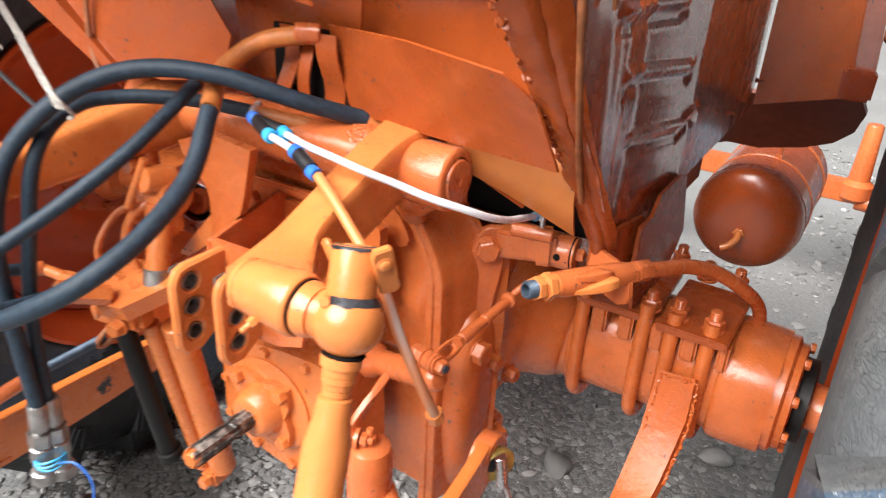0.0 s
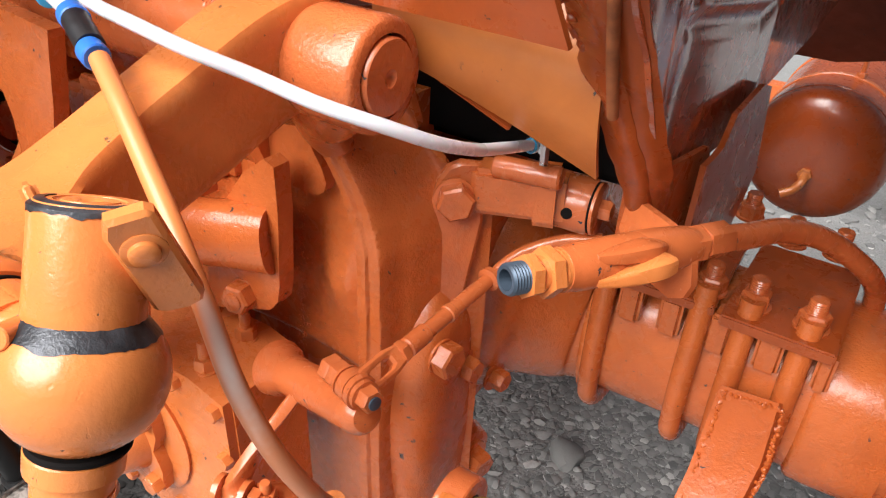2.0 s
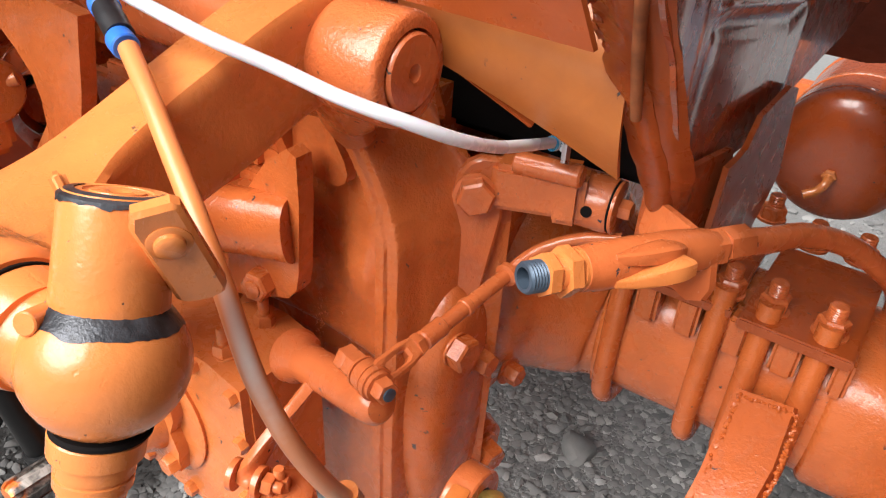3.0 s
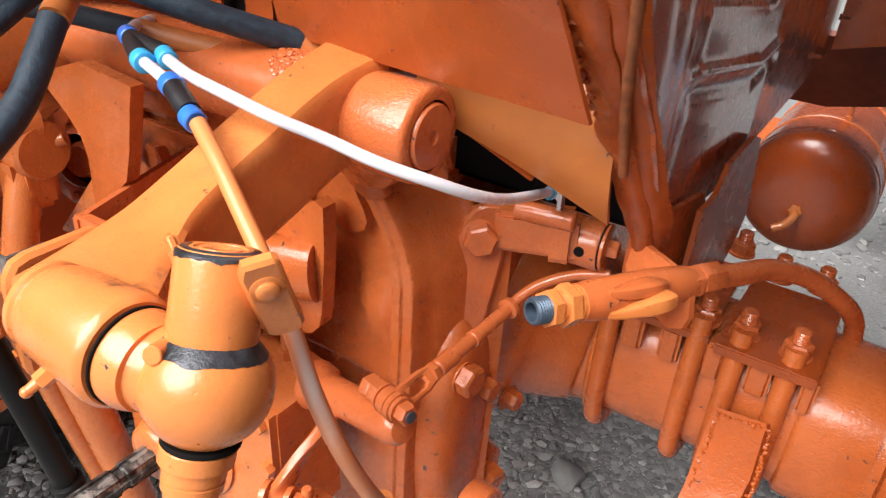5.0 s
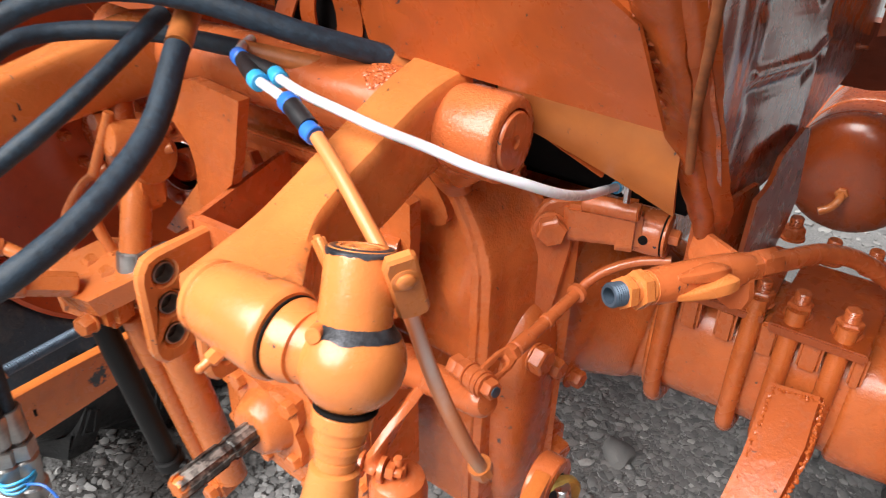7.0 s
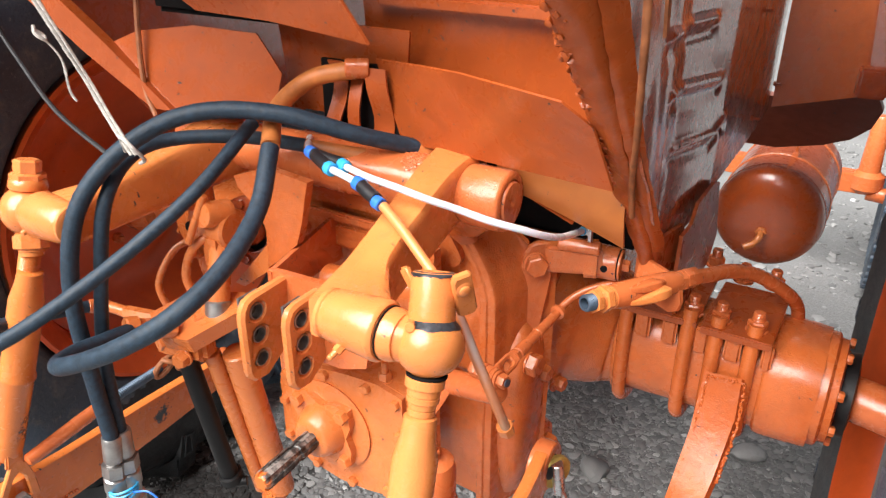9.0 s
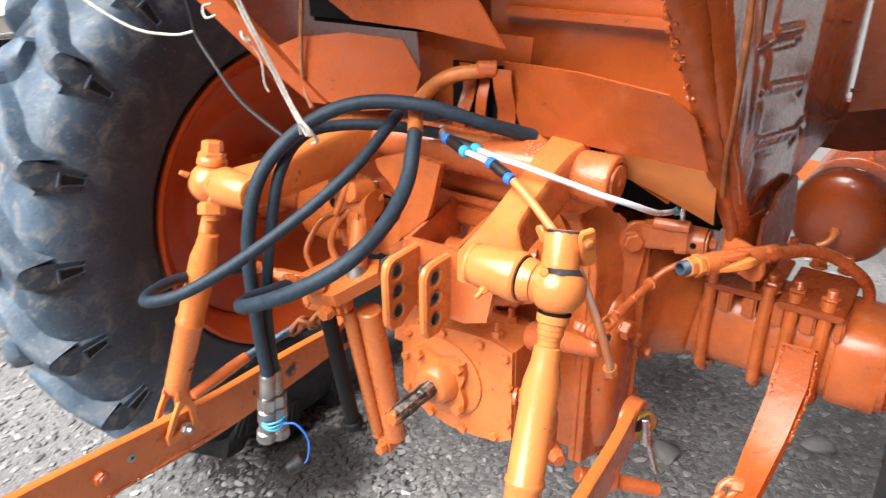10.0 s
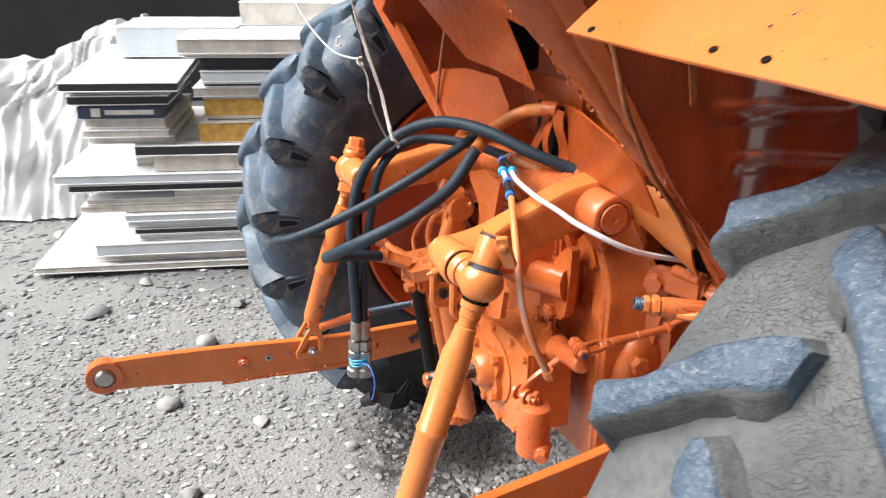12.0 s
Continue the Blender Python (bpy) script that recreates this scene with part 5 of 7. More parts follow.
def build_check_rod():
    """Turnbuckle that keeps the far link from swaying."""
    t = assembly("check_turnbuckle", "orange turnbuckle with a threaded steel rod and chain")
    a, b, c = V(-1.160, 0.420, 0.745), V(-1.145, 0.555, 0.775), V(-1.15, 0.70, 0.775)
    part("sleeve", Shape().lathe(a, b - a, [(0, 0.006), (0.004, 0.012), (0.10, 0.013), ((b - a).length, 0.012)], 16), ORANGE, t)
    pr = []
    n = (c - b).length
    k = 0.0
    while k < n:
        pr += [(k, 0.0085), (k + 0.002, 0.0098)]
        k += 0.004
    part("threaded_rod", Shape().lathe(b, c - b, pr, 12), BLUE_STEEL, t, "dark blue-grey threaded rod")
    for i in range(4):
        q = V(-1.135 + 0.012 * i, 0.70 + 0.018 * i, 0.785 + 0.004 * i)
        u = V(0.3, 0.7, -0.5 if i % 2 else 0.6).normalized()
        v = V(0.9, -0.2, 0.2) if i % 2 else V(0.0, 0.3, -0.9)
        pts = [q + u * 0.024 * math.cos(m * math.pi / 6) + v * 0.013 * math.sin(m * math.pi / 6) for m in range(13)]
        part("chain_link", Shape().tube(pts, 0.0055, 8, 3), RUST_WIRE, t, "rusty chain link")


build_check_rod()


HOUSING_Y, HOUSING_Z = 1.203, 0.850


def build_axle(right):
    f = (lambda p: p) if right else mx
    sx = 1 if right else -1
    hy, hz = HOUSING_Y, HOUSING_Z
    t = assembly("axle_housing", "orange cast half-axle housing with clamped plates and bolts")
    ax = (sx, 0, 0)
    # trumpet from the gearbox, a collar, then a rounded square tube
    s = Shape().loft([(f((x, hy + dy, hz + dz)), w, d) for x, dy, dz, w, d in ((-0.535, -0.02, 0.03, 0.40, 0.37), (-0.50, -0.02, 0.025, 0.37, 0.34), (-0.46, -0.012, 0.018, 0.31, 0.285), (-0.42, -0.006, 0.008, 0.262, 0.24), (-0.385, 0.0, 0.002, 0.228, 0.212), (-0.360, 0.0, 0.0, 0.212, 0.200))], power=2.3, seg=48)
    part("trumpet", s, CAST_ORANGE, t)
    s = Shape().loft([(f((x, hy, hz)), w, w * 0.97) for x, w in ((-0.366, 0.212), (-0.364, 0.220), (-0.356, 0.220), (-0.354, 0.200), (-0.30, 0.197), (-0.22, 0.196), (-0.15, 0.197), (-0.118, 0.200), (-0.10, 0.204))], power=2.7, seg=48, step=3)
    part("tube", s, CAST_ORANGE, t)
    s = Shape().loft([(f((x, hy, hz - 0.004)), w, w * 0.95) for x, w in ((-0.112, 0.196), (-0.106, 0.208), (-0.09, 0.211), (-0.05, 0.209), (-0.022, 0.205))], power=2.9, seg=48, step=4)
    s.lathe(f((-0.024, hy, hz - 0.004)), ax, [(0, 0.098), (0.002, 0.103), (0.014, 0.103), (0.017, 0.099), (0.019, 0.094), (0.030, 0.093), (0.033, 0.085)], 48)
    part("end_drum", s, CAST_ORANGE, t)
    for k in range(8):
        a = 2 * math.pi * (k + 0.4) / 8
        part("drum_bolt", Shape().bolt(f((0.008, hy + 0.088 * math.cos(a), hz - 0.004 + 0.088 * math.sin(a))), ax, 0.016, 0.009, turn=k), CAST_ORANGE, t)
    part("seal", Shape().lathe(f((0.004, hy, hz - 0.004)), ax, [(0, 0.07), (0.025, 0.075), (0.028, 0.06)], 30), BLACK_ROD, t, "black oily seal")
    part("half_shaft", Shape().cyl(f((0.01, hy, hz - 0.004)), f((0.20, AXLE_Y, AXLE_Z)), 0.04, seg=24), ORANGE, t)
    if not right:
        return
    # square pads between the clamp bolts
    for x, w in ((-0.318, 0.027), (-0.2705, 0.026), (-0.2165, 0.026), (-0.1630, 0.028), (-0.1080, 0.018)):
        s = Shape().box((x, hy - 0.088, 0.932), (w, 0.034, 0.050), bev=0.0045, seg=3)
        s.box((x, hy - 0.082, 0.915), (w * 0.96, 0.030, 0.030), (-14, 0, 0), 0.004)
        part("spacer_block", s, CAST_ORANGE, t)
    # u-bolts that hold the plates down
    for x in (-0.348, -0.2400, -0.1930, -0.1340):
        s = Shape().tube([(x, hy - 0.095, 0.985), (x, hy - 0.101, 0.945), (x, hy - 0.104, 0.900), (x, hy - 0.105, 0.845), (x, hy - 0.102, 0.800), (x, hy - 0.092, 0.770), (x, hy - 0.062, 0.747), (x, hy - 0.01, 0.740)], 0.0128, 16, 6)
        part("clamp_bolt", s, CAST_ORANGE, t)
    part("clamp_plate", Shape().box((-0.2955, 1.195, 0.9615), (0.133, 0.205, 0.013), (0, 0, 1.5), 0.0022), SHEET, t)
    part("clamp_plate", Shape().box((-0.1600, 1.180, 0.9620), (0.115, 0.192, 0.014), (0, 0, -0.5), 0.0022), SHEET, t)
    for x, y in ((-0.2400, 1.125), (-0.1930, 1.124), (-0.1340, 1.120), (-0.2480, 1.335), (-0.1880, 1.295), (-0.1340, 1.298)):
        s = Shape().lathe((x, y, 0.9685), (0, 0, 1), [(0, 0.0185), (0.0030, 0.0185), (0.0036, 0.0175)], 24)
        s.bolt((x, y, 0.972), (0, 0, 1), 0.0285, 0.018, 0.0, 0.0, turn=x * 30)
        pr = [(0.0, 0.0098)]
        for k in range(5):
            pr += [(0.001 + 0.0026 * k, 0.0092), (0.0023 + 0.0026 * k, 0.0100)]
        s.lathe((x, y, 0.989), (0, 0, 1), pr + [(0.0150, 0.0085)], 18)
        part("nut", s, ORANGE, t)


build_axle(True)
build_axle(False)


# ---- bracket arm with chain hook, right of the axle ----
def build_hanger():
    t = assembly("stabiliser_bracket", "orange welded bracket hanging below the axle with a chain hook")
    face = [(-0.189, 1.085, 0.884), (-0.130, 1.093, 0.884), (-0.126, 1.072, 0.815), (-0.136, 1.016, 0.722), (-0.150, 0.912, 0.652), (-0.172, 0.848, 0.548), (-0.206, 0.902, 0.568), (-0.202, 0.986, 0.673), (-0.192, 1.056, 0.778)]
    part("arm", Shape().plate(face, 0.022, 0.005, toward=(0, -1, 0.2)), ROUGH_ORANGE, t)
    # beads of weld along the plate's long edges and its top
    rng = np.random.default_rng(41)
    out = V(0, -0.95, 0.3) * 0.022
    for k, chain in enumerate(([0, 8, 7], [1, 2, 3], [0, 1])):
        s = Shape()
        for a, b in zip(chain, chain[1:]):
            pa, pb = V(face[a]) + out, V(face[b]) + out
            n = int((pb - pa).length / 0.0020)
            for q in range(n):
                s.add(*lump(rng, pa.lerp(pb, q / n) + V(*rng.normal(0, 0.0010, 3)) - out * 0.16, rng.uniform(0.0018, 0.0032)))
        part("weld_bead", s, ROUGH_ORANGE, t)
    s = Shape().bolt((-0.176, 0.843, 0.718), (-1, -0.3, 0), 0.024, 0.02, 0.01)
    part("hook_bolt", s, ORANGE, t)
    links = [(-0.196, 0.832, 0.711), (-0.212, 0.810, 0.690), (-0.230, 0.789, 0.669)]
    for i, p in enumerate(links):
        q = V(p)
        u = V(-0.5, -0.55, -0.65).normalized()
        v = V(0, 0.7, -0.7) if i % 2 else V(0.75, 0.0, -0.6)
        pts = [q + u * 0.021 * math.cos(a) + v * 0.0125 * math.sin(a) for a in [k * math.pi / 5 for k in range(11)]]
        part("chain_link", Shape().tube(pts, 0.0058, 8, 4), ORANGE, t)
    part("turnbuckle_rod", Shape().cyl((-0.243, 0.774, 0.659), (-0.272, 0.742, 0.628), 0.0105, seg=14), STEEL, t, "bare steel threaded rod")
    part("turnbuckle_sleeve", Shape().cyl((-0.268, 0.747, 0.633), (-0.366, 0.612, 0.549), 0.0168, seg=18), ORANGE, t)


build_hanger()


# ---- top link bracket with slotted ears ----
def build_top_link_bracket():
    t = assembly("top_link_bracket", "orange top link bracket with two drilled ears")
    s = Shape().plate([(-0.80, 0.678, 1.100), (-0.68, 0.672, 1.108), (-0.635, 0.672, 1.08), (-0.60, 0.672, 1.05), (-0.612, 0.672, 0.985), (-0.66, 0.672, 0.968), (-0.80, 0.672, 0.965)], 0.012, 0.003, toward=(0, 1, 0))
    part("web", s, ORANGE, t)
    for x, y0 in ((-0.777, 0.580), (-0.706, 0.596)):
        z0, z1 = 0.952, 1.098
        out = [(0.040, z0 - 1.0), (0.102, -0.010), (0.102, z1 - 1.0), (0.026, z1 - 1.0), (0.012, z1 - 1.004), (0.003, z1 - 1.016), (0.0, z1 - 1.03), (0.0, z0 - 0.975), (0.004, z0 - 0.988), (0.014, z0 - 0.998)]
        holes = [circle(0.031, z, 0.0135, 20) for z in (0.070, 0.030, -0.012)]
        part("ear", Shape().holed((x, y0, 1.0), (0, 1, 0), (0, 0, 1), out, holes, 0.017, 0.0045), LIGHT_ORANGE, t)
        for z in (1.070, 1.030, 0.988):
            part("hole_lining", Shape().ring((x + 0.0015, y0 + 0.031, z), (1, 0, 0), 0.0115, 0.0133, 0.014, 22, 0.0005), STEEL, t, "worn bare steel hole")
        part("backing", Shape().box((x - 0.004, y0 + 0.034, 1.028), (0.006, 0.04, 0.13), bev=0.001), WORN_STEEL, t)
    for x, z0, z1 in ((-0.798, 1.098, 1.132), (-0.688, 1.106, 1.140)):
        s = Shape().plate([(x, 0.675, z0), (x, 0.82, z1), (x, 0.85, z1), (x, 0.85, 1.05), (x, 0.675, 1.05)], 0.008, 0.002, toward=(1, 0, 0))
        part("side_plate", s, ORANGE, t)
    part("flange", Shape().box((-0.79, 0.838, 1.134), (0.20, 0.012, 0.016), bev=0.003), ORANGE, t)
    part("flange", Shape().box((-0.85, 0.842, 1.09), (0.09, 0.014, 0.08), bev=0.004), ORANGE, t)
    part("bolt", Shape().bolt((-0.86, 0.835, 1.102), (0, -1, 0.1), 0.030, 0.018), ORANGE, t)


build_top_link_bracket()


# ---- hydraulic cylinder and valve on the other side ----
def build_ram():
    t = assembly("hydraulic_ram", "orange hydraulic ram with a greasy black rod")
    s = Shape().cyl((-0.892, 0.675, 0.92), (-0.890, 0.740, 0.56), 0.025, seg=26)
    part("barrel", s, MID_ORANGE, t)
    part("tie_rod", Shape().cyl((-0.925, 0.650, 0.92), (-0.925, 0.722, 0.56), 0.015, seg=16), MID_ORANGE, t)
    part("piston_rod", Shape().cyl((-0.962, 0.625, 0.92), (-0.957, 0.675, 0.61), 0.0172, seg=20), BLACK_ROD, t, "greasy black rod")
    part("rod_foot", Shape().cyl((-0.957, 0.673, 0.622), (-0.957, 0.678, 0.60), 0.023, seg=18).cyl((-0.97, 0.66, 0.60), (-0.93, 0.69, 0.60), 0.01, seg=12), BLACK_ROD, t)
    part("lower_clevis", Shape().box((-0.905, 0.735, 0.545), (0.035, 0.05, 0.04), (10, 0, 0), 0.006).bolt((-0.905, 0.71, 0.54), (0, -1, 0), 0.024, 0.014), MID_ORANGE, t)
    s = Shape().plate([(-1.01, 0.615, 0.965), (-0.965, 0.595, 0.945), (-0.905, 0.60, 0.955), (-0.86, 0.68, 0.985), (-0.89, 0.72, 0.99), (-0.98, 0.68, 0.985)], 0.03, 0.005, toward=(0, 0, 1))
    s.box((-0.955, 0.625, 0.945), (0.10, 0.045, 0.05), (0, 0, 12), 0.01)
    part("head", s, MID_ORANGE, t)
    for p, a in (((-0.933, 0.600, 0.935), (0.2, -1, 0)), ((-0.985, 0.612, 0.945), (-0.2, -1, 0)), ((-0.925, 0.635, 0.985), (0, 0, 1)), ((-0.965, 0.64, 0.985), (0, 0, 1))):
        part("bolt", Shape().bolt(p, a, 0.024, 0.015, washer=0.016, turn=p[0] * 50), MID_ORANGE, t)
    part("fitting", Shape().cyl((-1.075, 0.605, 0.975), (-1.01, 0.62, 0.975), 0.013, seg=6).cyl((-1.12, 0.60, 0.978), (-1.07, 0.606, 0.976), 0.010, seg=14), MID_ORANGE, t)
    part("fitting", Shape().cyl((-0.965, 0.545, 1.01), (-0.94, 0.60, 0.99), 0.016, seg=6).cyl((-0.97, 0.53, 1.015), (-0.962, 0.55, 1.01), 0.019, seg=16), MID_ORANGE, t)
    # upper rod end above the head
    part("upper_rod", Shape().cyl((-0.905, 0.66, 1.0), (-0.925, 0.70, 1.11), 0.020, 0.018, 18), MID_ORANGE, t)
    part("bare_ring", Shape().cyl((-0.903, 0.655, 0.985), (-0.908, 0.665, 1.02), 0.0215, seg=18), STEEL, t, "bare worn steel ring")
    part("upper_eye", Shape().cyl((-0.955, 0.715, 1.13), (-0.90, 0.715, 1.13), 0.034, seg=24).box((-0.928, 0.705, 1.095), (0.05, 0.05, 0.07), (0, 0, 0), 0.01), MID_ORANGE, t)
    # pivot drum with a dark groove behind the ram
    c, a = V(-0.928, 0.785, 1.096), V(0.30, -0.94, 0.12).normalized()
    part("pivot_drum", Shape().lathe(c, a, [(0, 0.064), (0.008, 0.066), (0.012, 0.063), (0.014, 0.038), (0.020, 0.036), (0.022, 0.033), (0.006, 0.032), (0.006, 0.023), (0.020, 0.022), (0.024, 0.019), (0.024, 0.006), (0.022, 0.001)], 40), GLOSS, t, "dull red cast drum flange")
    part("drum_groove", Shape().ring(c + a * 0.0055, a, 0.0225, 0.0325, 0.003, 36, 0.0005), DARK, t, "near-black ring in the groove")
    for k in range(5):
        w = 2 * math.pi * (k + 0.3) / 5
        u, v, _ = basis(a, (0, 0, 1))
        part("drum_bolt", Shape().bolt(c + a * 0.012 + u * 0.052 * math.cos(w) + v * 0.052 * math.sin(w), a, 0.014, 0.008, turn=k), GLOSS, t)
    s = Shape().plate([(-0.912, 0.752, 1.215), (-0.906, 0.752, 1.196), (-0.880, 0.752, 1.176), (-0.859, 0.752, 1.153), (-0.853, 0.752, 1.130), (-0.854, 0.752, 1.103), (-0.857, 0.752, 1.062), (-0.836, 0.752, 1.079), (-0.788, 0.752, 1.122), (-0.775, 0.752, 1.160), (-0.764, 0.752, 1.206), (-0.757, 0.752, 1.232), (-0.84, 0.752, 1.240)], 0.016, 0.005, toward=(0, -1, 0))
    part("drum_web", s, CAST_ORANGE, t)
    s = Shape().plate([(-0.856, 0.752, 1.104), (-0.942, 0.752, 1.010), (-0.922, 0.752, 1.008), (-0.858, 0.752, 1.056)], 0.014, 0.003, toward=(0, -1, 0))
    part("drum_gusset", s, MID_ORANGE, t)
    part("tommy_bar", Shape().cyl((-0.951, 0.658, 1.116), (-0.924, 0.680, 1.197), 0.0065, seg=12), MID_ORANGE, t)
    part("tommy_boss", Shape().lathe((-0.926, 0.672, 1.165), (-0.1, -0.95, 0.2), [(-0.05, 0.022), (-0.004, 0.022), (0.0, 0.020), (0.002, 0.010)], 20), MID_ORANGE, t)
    part("cast_lobe", Shape().loft([((-0.99, 0.735, 1.205), 0.030, 0.03), ((-0.985, 0.725, 1.150), 0.050, 0.034), ((-0.972, 0.715, 1.090), 0.056, 0.036), ((-0.955, 0.705, 1.035), 0.036, 0.03)], hint=(0, 1, 0), power=3), CAST_ORANGE, t)
    part("lobe_bolt", Shape().bolt((-0.985, 0.708, 1.165), (0, -1, 0.1), 0.024, 0.016, washer=0.016), MID_ORANGE, t)
    part("lobe_bolt", Shape().bolt((-0.968, 0.696, 1.085), (0.2, -1, 0.1), 0.022, 0.014, 0.012, 0.015), MID_ORANGE, t)
    part("lobe_hole", Shape().lathe((-1.000, 0.708, 1.115), (0, -1, 0), [(0, 0.010), (0.004, 0.010), (0.0042, 0.008)], 16), DARK, t)
    part("pipe", Shape().tube([(-0.945, 0.66, 1.00), (-0.965, 0.655, 1.05), (-0.955, 0.668, 1.10), (-0.930, 0.70, 1.125), (-0.90, 0.74, 1.14)], 0.0075, 12, 6), MID_ORANGE, t)
    part("pipe_nut", Shape().bolt((-0.944, 0.662, 0.995), (-0.1, 0, 1), 0.022, 0.016), MID_ORANGE, t)
    part("pipe", Shape().tube([(-0.995, 0.635, 0.985), (-1.02, 0.64, 1.03), (-1.01, 0.67, 1.08), (-0.99, 0.70, 1.10)], 0.006, 12, 6), MID_ORANGE, t)


build_ram()


def build_brake():
    """Brake lever bracket and cross rod beside the gearbox."""
    t = assembly("brake_lever_bracket", "orange brake lever bracket with a bolted plate and cross rod")
    n, u = V(0.6, -0.8, 0), V(0.8, 0.6, 0)
    base = V(-0.462, 0.934, 0.0)
    face = [(-0.0235, 0.905), (-0.0225, 1.045), (-0.0215, 1.085), (-0.0165, 1.106), (-0.0080, 1.119), (0.0045, 1.125), (0.0260, 1.123), (0.0300, 1.062), (0.0220, 1.007), (0.0140, 0.950), (0.0080, 0.905)]
    part("plate", Shape().holed(base - n * 0.014, u, (0, 0, 1), face, [], 0.014, 0.003), ORANGE, t)
    # arm that reaches out to the sleeve, with a rounded bar along its top
    s = Shape().bar((-0.452, 0.953, 1.099), (-0.374, 0.977, 1.1015), 0.040, 0.048, hint=(0, 0, 1), bev=0.006, w1=0.034, d1=0.046)
    s.bar((-0.400, 0.968, 1.101), (-0.366, 0.979, 1.102), 0.044, 0.056, hint=(0, 0, 1), bev=0.008)
    part("lever_body", s, CAST_ORANGE, t)
    b = base + V(0, 0, 1.0895) + n * 0.001
    part("bolt", Shape().lathe(b, n, [(0, 0.0205), (0.0032, 0.0205), (0.0040, 0.0190)], 30).bolt(b + n * 0.004, n, 0.0330, 0.0165, turn=0.25), ORANGE, t)
    part("top_lug", Shape().cyl((-0.430, 0.950, 1.126), (-0.364, 0.957, 1.1295), 0.0112, seg=20, ch=0.002).lathe((-0.364, 0.957, 1.1295), (0.99, 0.1, 0.05), [(0, 0.0045), (0.0004, 0.0045), (-0.004, 0.0035)], 14), ORANGE, t)
    s = Shape().lathe((-0.398, 0.9905, 1.0905), (1, 0.07, 0.03), [(0, 0.024), (0.003, 0.0272), (0.052, 0.0278), (0.056, 0.0265)], 36)
    part("sleeve", s, ORANGE, t)
    part("set_hole", Shape().lathe((-0.3585, 0.9685, 1.0925), (0.1, -0.99, 0.05), [(0, 0.0056), (0.0042, 0.0056), (0.0044, 0.0045)], 18), DARK, t)
    part("end_gap", Shape().ring((-0.343, 0.9940, 1.0920), (1, 0.07, 0.03), 0.010, 0.0255, 0.0025, 30, 0.0005), DARK, t)
    part("end_cap", Shape().lathe((-0.3408, 0.9942, 1.0920), (1, 0.07, 0.03), [(0, 0.024), (0.001, 0.0262), (0.004, 0.0262), (0.005, 0.0245)], 32).bolt((-0.3358, 0.9945, 1.0922), (1, 0.07, 0.03), 0.0185, 0.012, turn=0.5), ORANGE, t)
    # cross rod with a slotted fork end
    rod0, rod1 = V(-0.4335, 0.806, 0.9905), V(-0.4200, 0.945, 1.0060)
    rd = (rod1 - rod0).normalized()
    s = Shape().cyl(rod0, rod1, 0.0078, seg=16)
    s.cyl(rod0 + rd * 0.012, rod0 + rd * 0.040, 0.0098, seg=18, ch=0.0015)
    s.cyl(rod0 + rd * 0.070, rod0 + rd * 0.078, 0.0092, seg=16)
    part("cross_rod", s, ORANGE, t)
    part("lock_nut", Shape().bolt(rod0 + rd * 0.002, rd, 0.0200, 0.009), ORANGE, t)
    w = (V(0.55, -0.25, 0.80) - rd * V(0.55, -0.25, 0.80).dot(rd)).normalized()
    side = w.cross(rd)
    loop = [(-0.0505, -0.004), (-0.0470, -0.0100), (-0.0400, -0.0125), (-0.012, -0.0125), (0.004, -0.0090), (0.004, 0.0090), (-0.012, 0.0125), (-0.0400, 0.0125), (-0.0470, 0.0100), (-0.0505, 0.004)]
    slot = [(-0.0360, -0.0040), (-0.0300, -0.0058), (-0.0160, -0.0058), (-0.0110, -0.0030), (-0.0110, 0.0030), (-0.0160, 0.0058), (-0.0300, 0.0058), (-0.0360, 0.0040)]
    part("fork", Shape().holed(rod0 - w * 0.007, rd, side, loop, [slot], 0.014, 0.0028), ORANGE, t)
    part("rod_nut", Shape().lathe(rod1 - rd * 0.006, rd, [(0, 0.008), (0.002, 0.0125), (0.008, 0.0125), (0.010, 0.008)], 18), ORANGE, t)
    part("rod_clip", Shape().tube([(-0.420, 0.948, 1.006), (-0.412, 0.955, 1.020), (-0.395, 0.968, 1.037), (-0.365, 0.985, 1.052), (-0.330, 0.998, 1.060)], 0.0062, 10, 5), ORANGE, t)
    # the stub shaft and the bolt that carries the fork
    s = Shape().lathe((-0.582, 0.803, 0.903), (0.1560, -0.0480, 0.0570), [(0, 0.030), (0.012, 0.027), (0.024, 0.0212), (0.030, 0.0205), (0.155, 0.0200), (0.165, 0.0185), (0.171, 0.0140), (0.173, 0.006)], 32)
    part("cross_shaft", s, ORANGE, t)
    nut_axis = V(0.955, -0.28, 0.10).normalized()
    end = V(-0.4165, 0.7510, 0.9840)
    for q, af, h in ((-0.068, 0.0235, 0.012), (-0.055, 0.0235, 0.012), (-0.012, 0.0200, 0.012)):
        part("shaft_nut", Shape().bolt(end + nut_axis * q, nut_axis, af, h), ORANGE, t)
    part("shaft_washer", Shape().lathe(end - nut_axis * 0.043, nut_axis, [(0, 0.0150), (0.003, 0.0152), (0.0034, 0.0125), (0.0050, 0.0125), (0.0054, 0.0152), (0.0165, 0.0152), (0.0170, 0.0130), (0.0180, 0.0130), (0.0185, 0.0160), (0.0250, 0.0160), (0.0255, 0.0140), (0.0300, 0.0140), (0.0305, 0.010)], 26), ORANGE, t)
    part("bolt_tip", Shape().lathe(end - nut_axis * 0.0005, nut_axis, [(0, 0.0062), (0.0015, 0.0062), (0.0018, 0.0055)], 16), BLUE_STEEL, t, "bare blue-grey bolt tip")
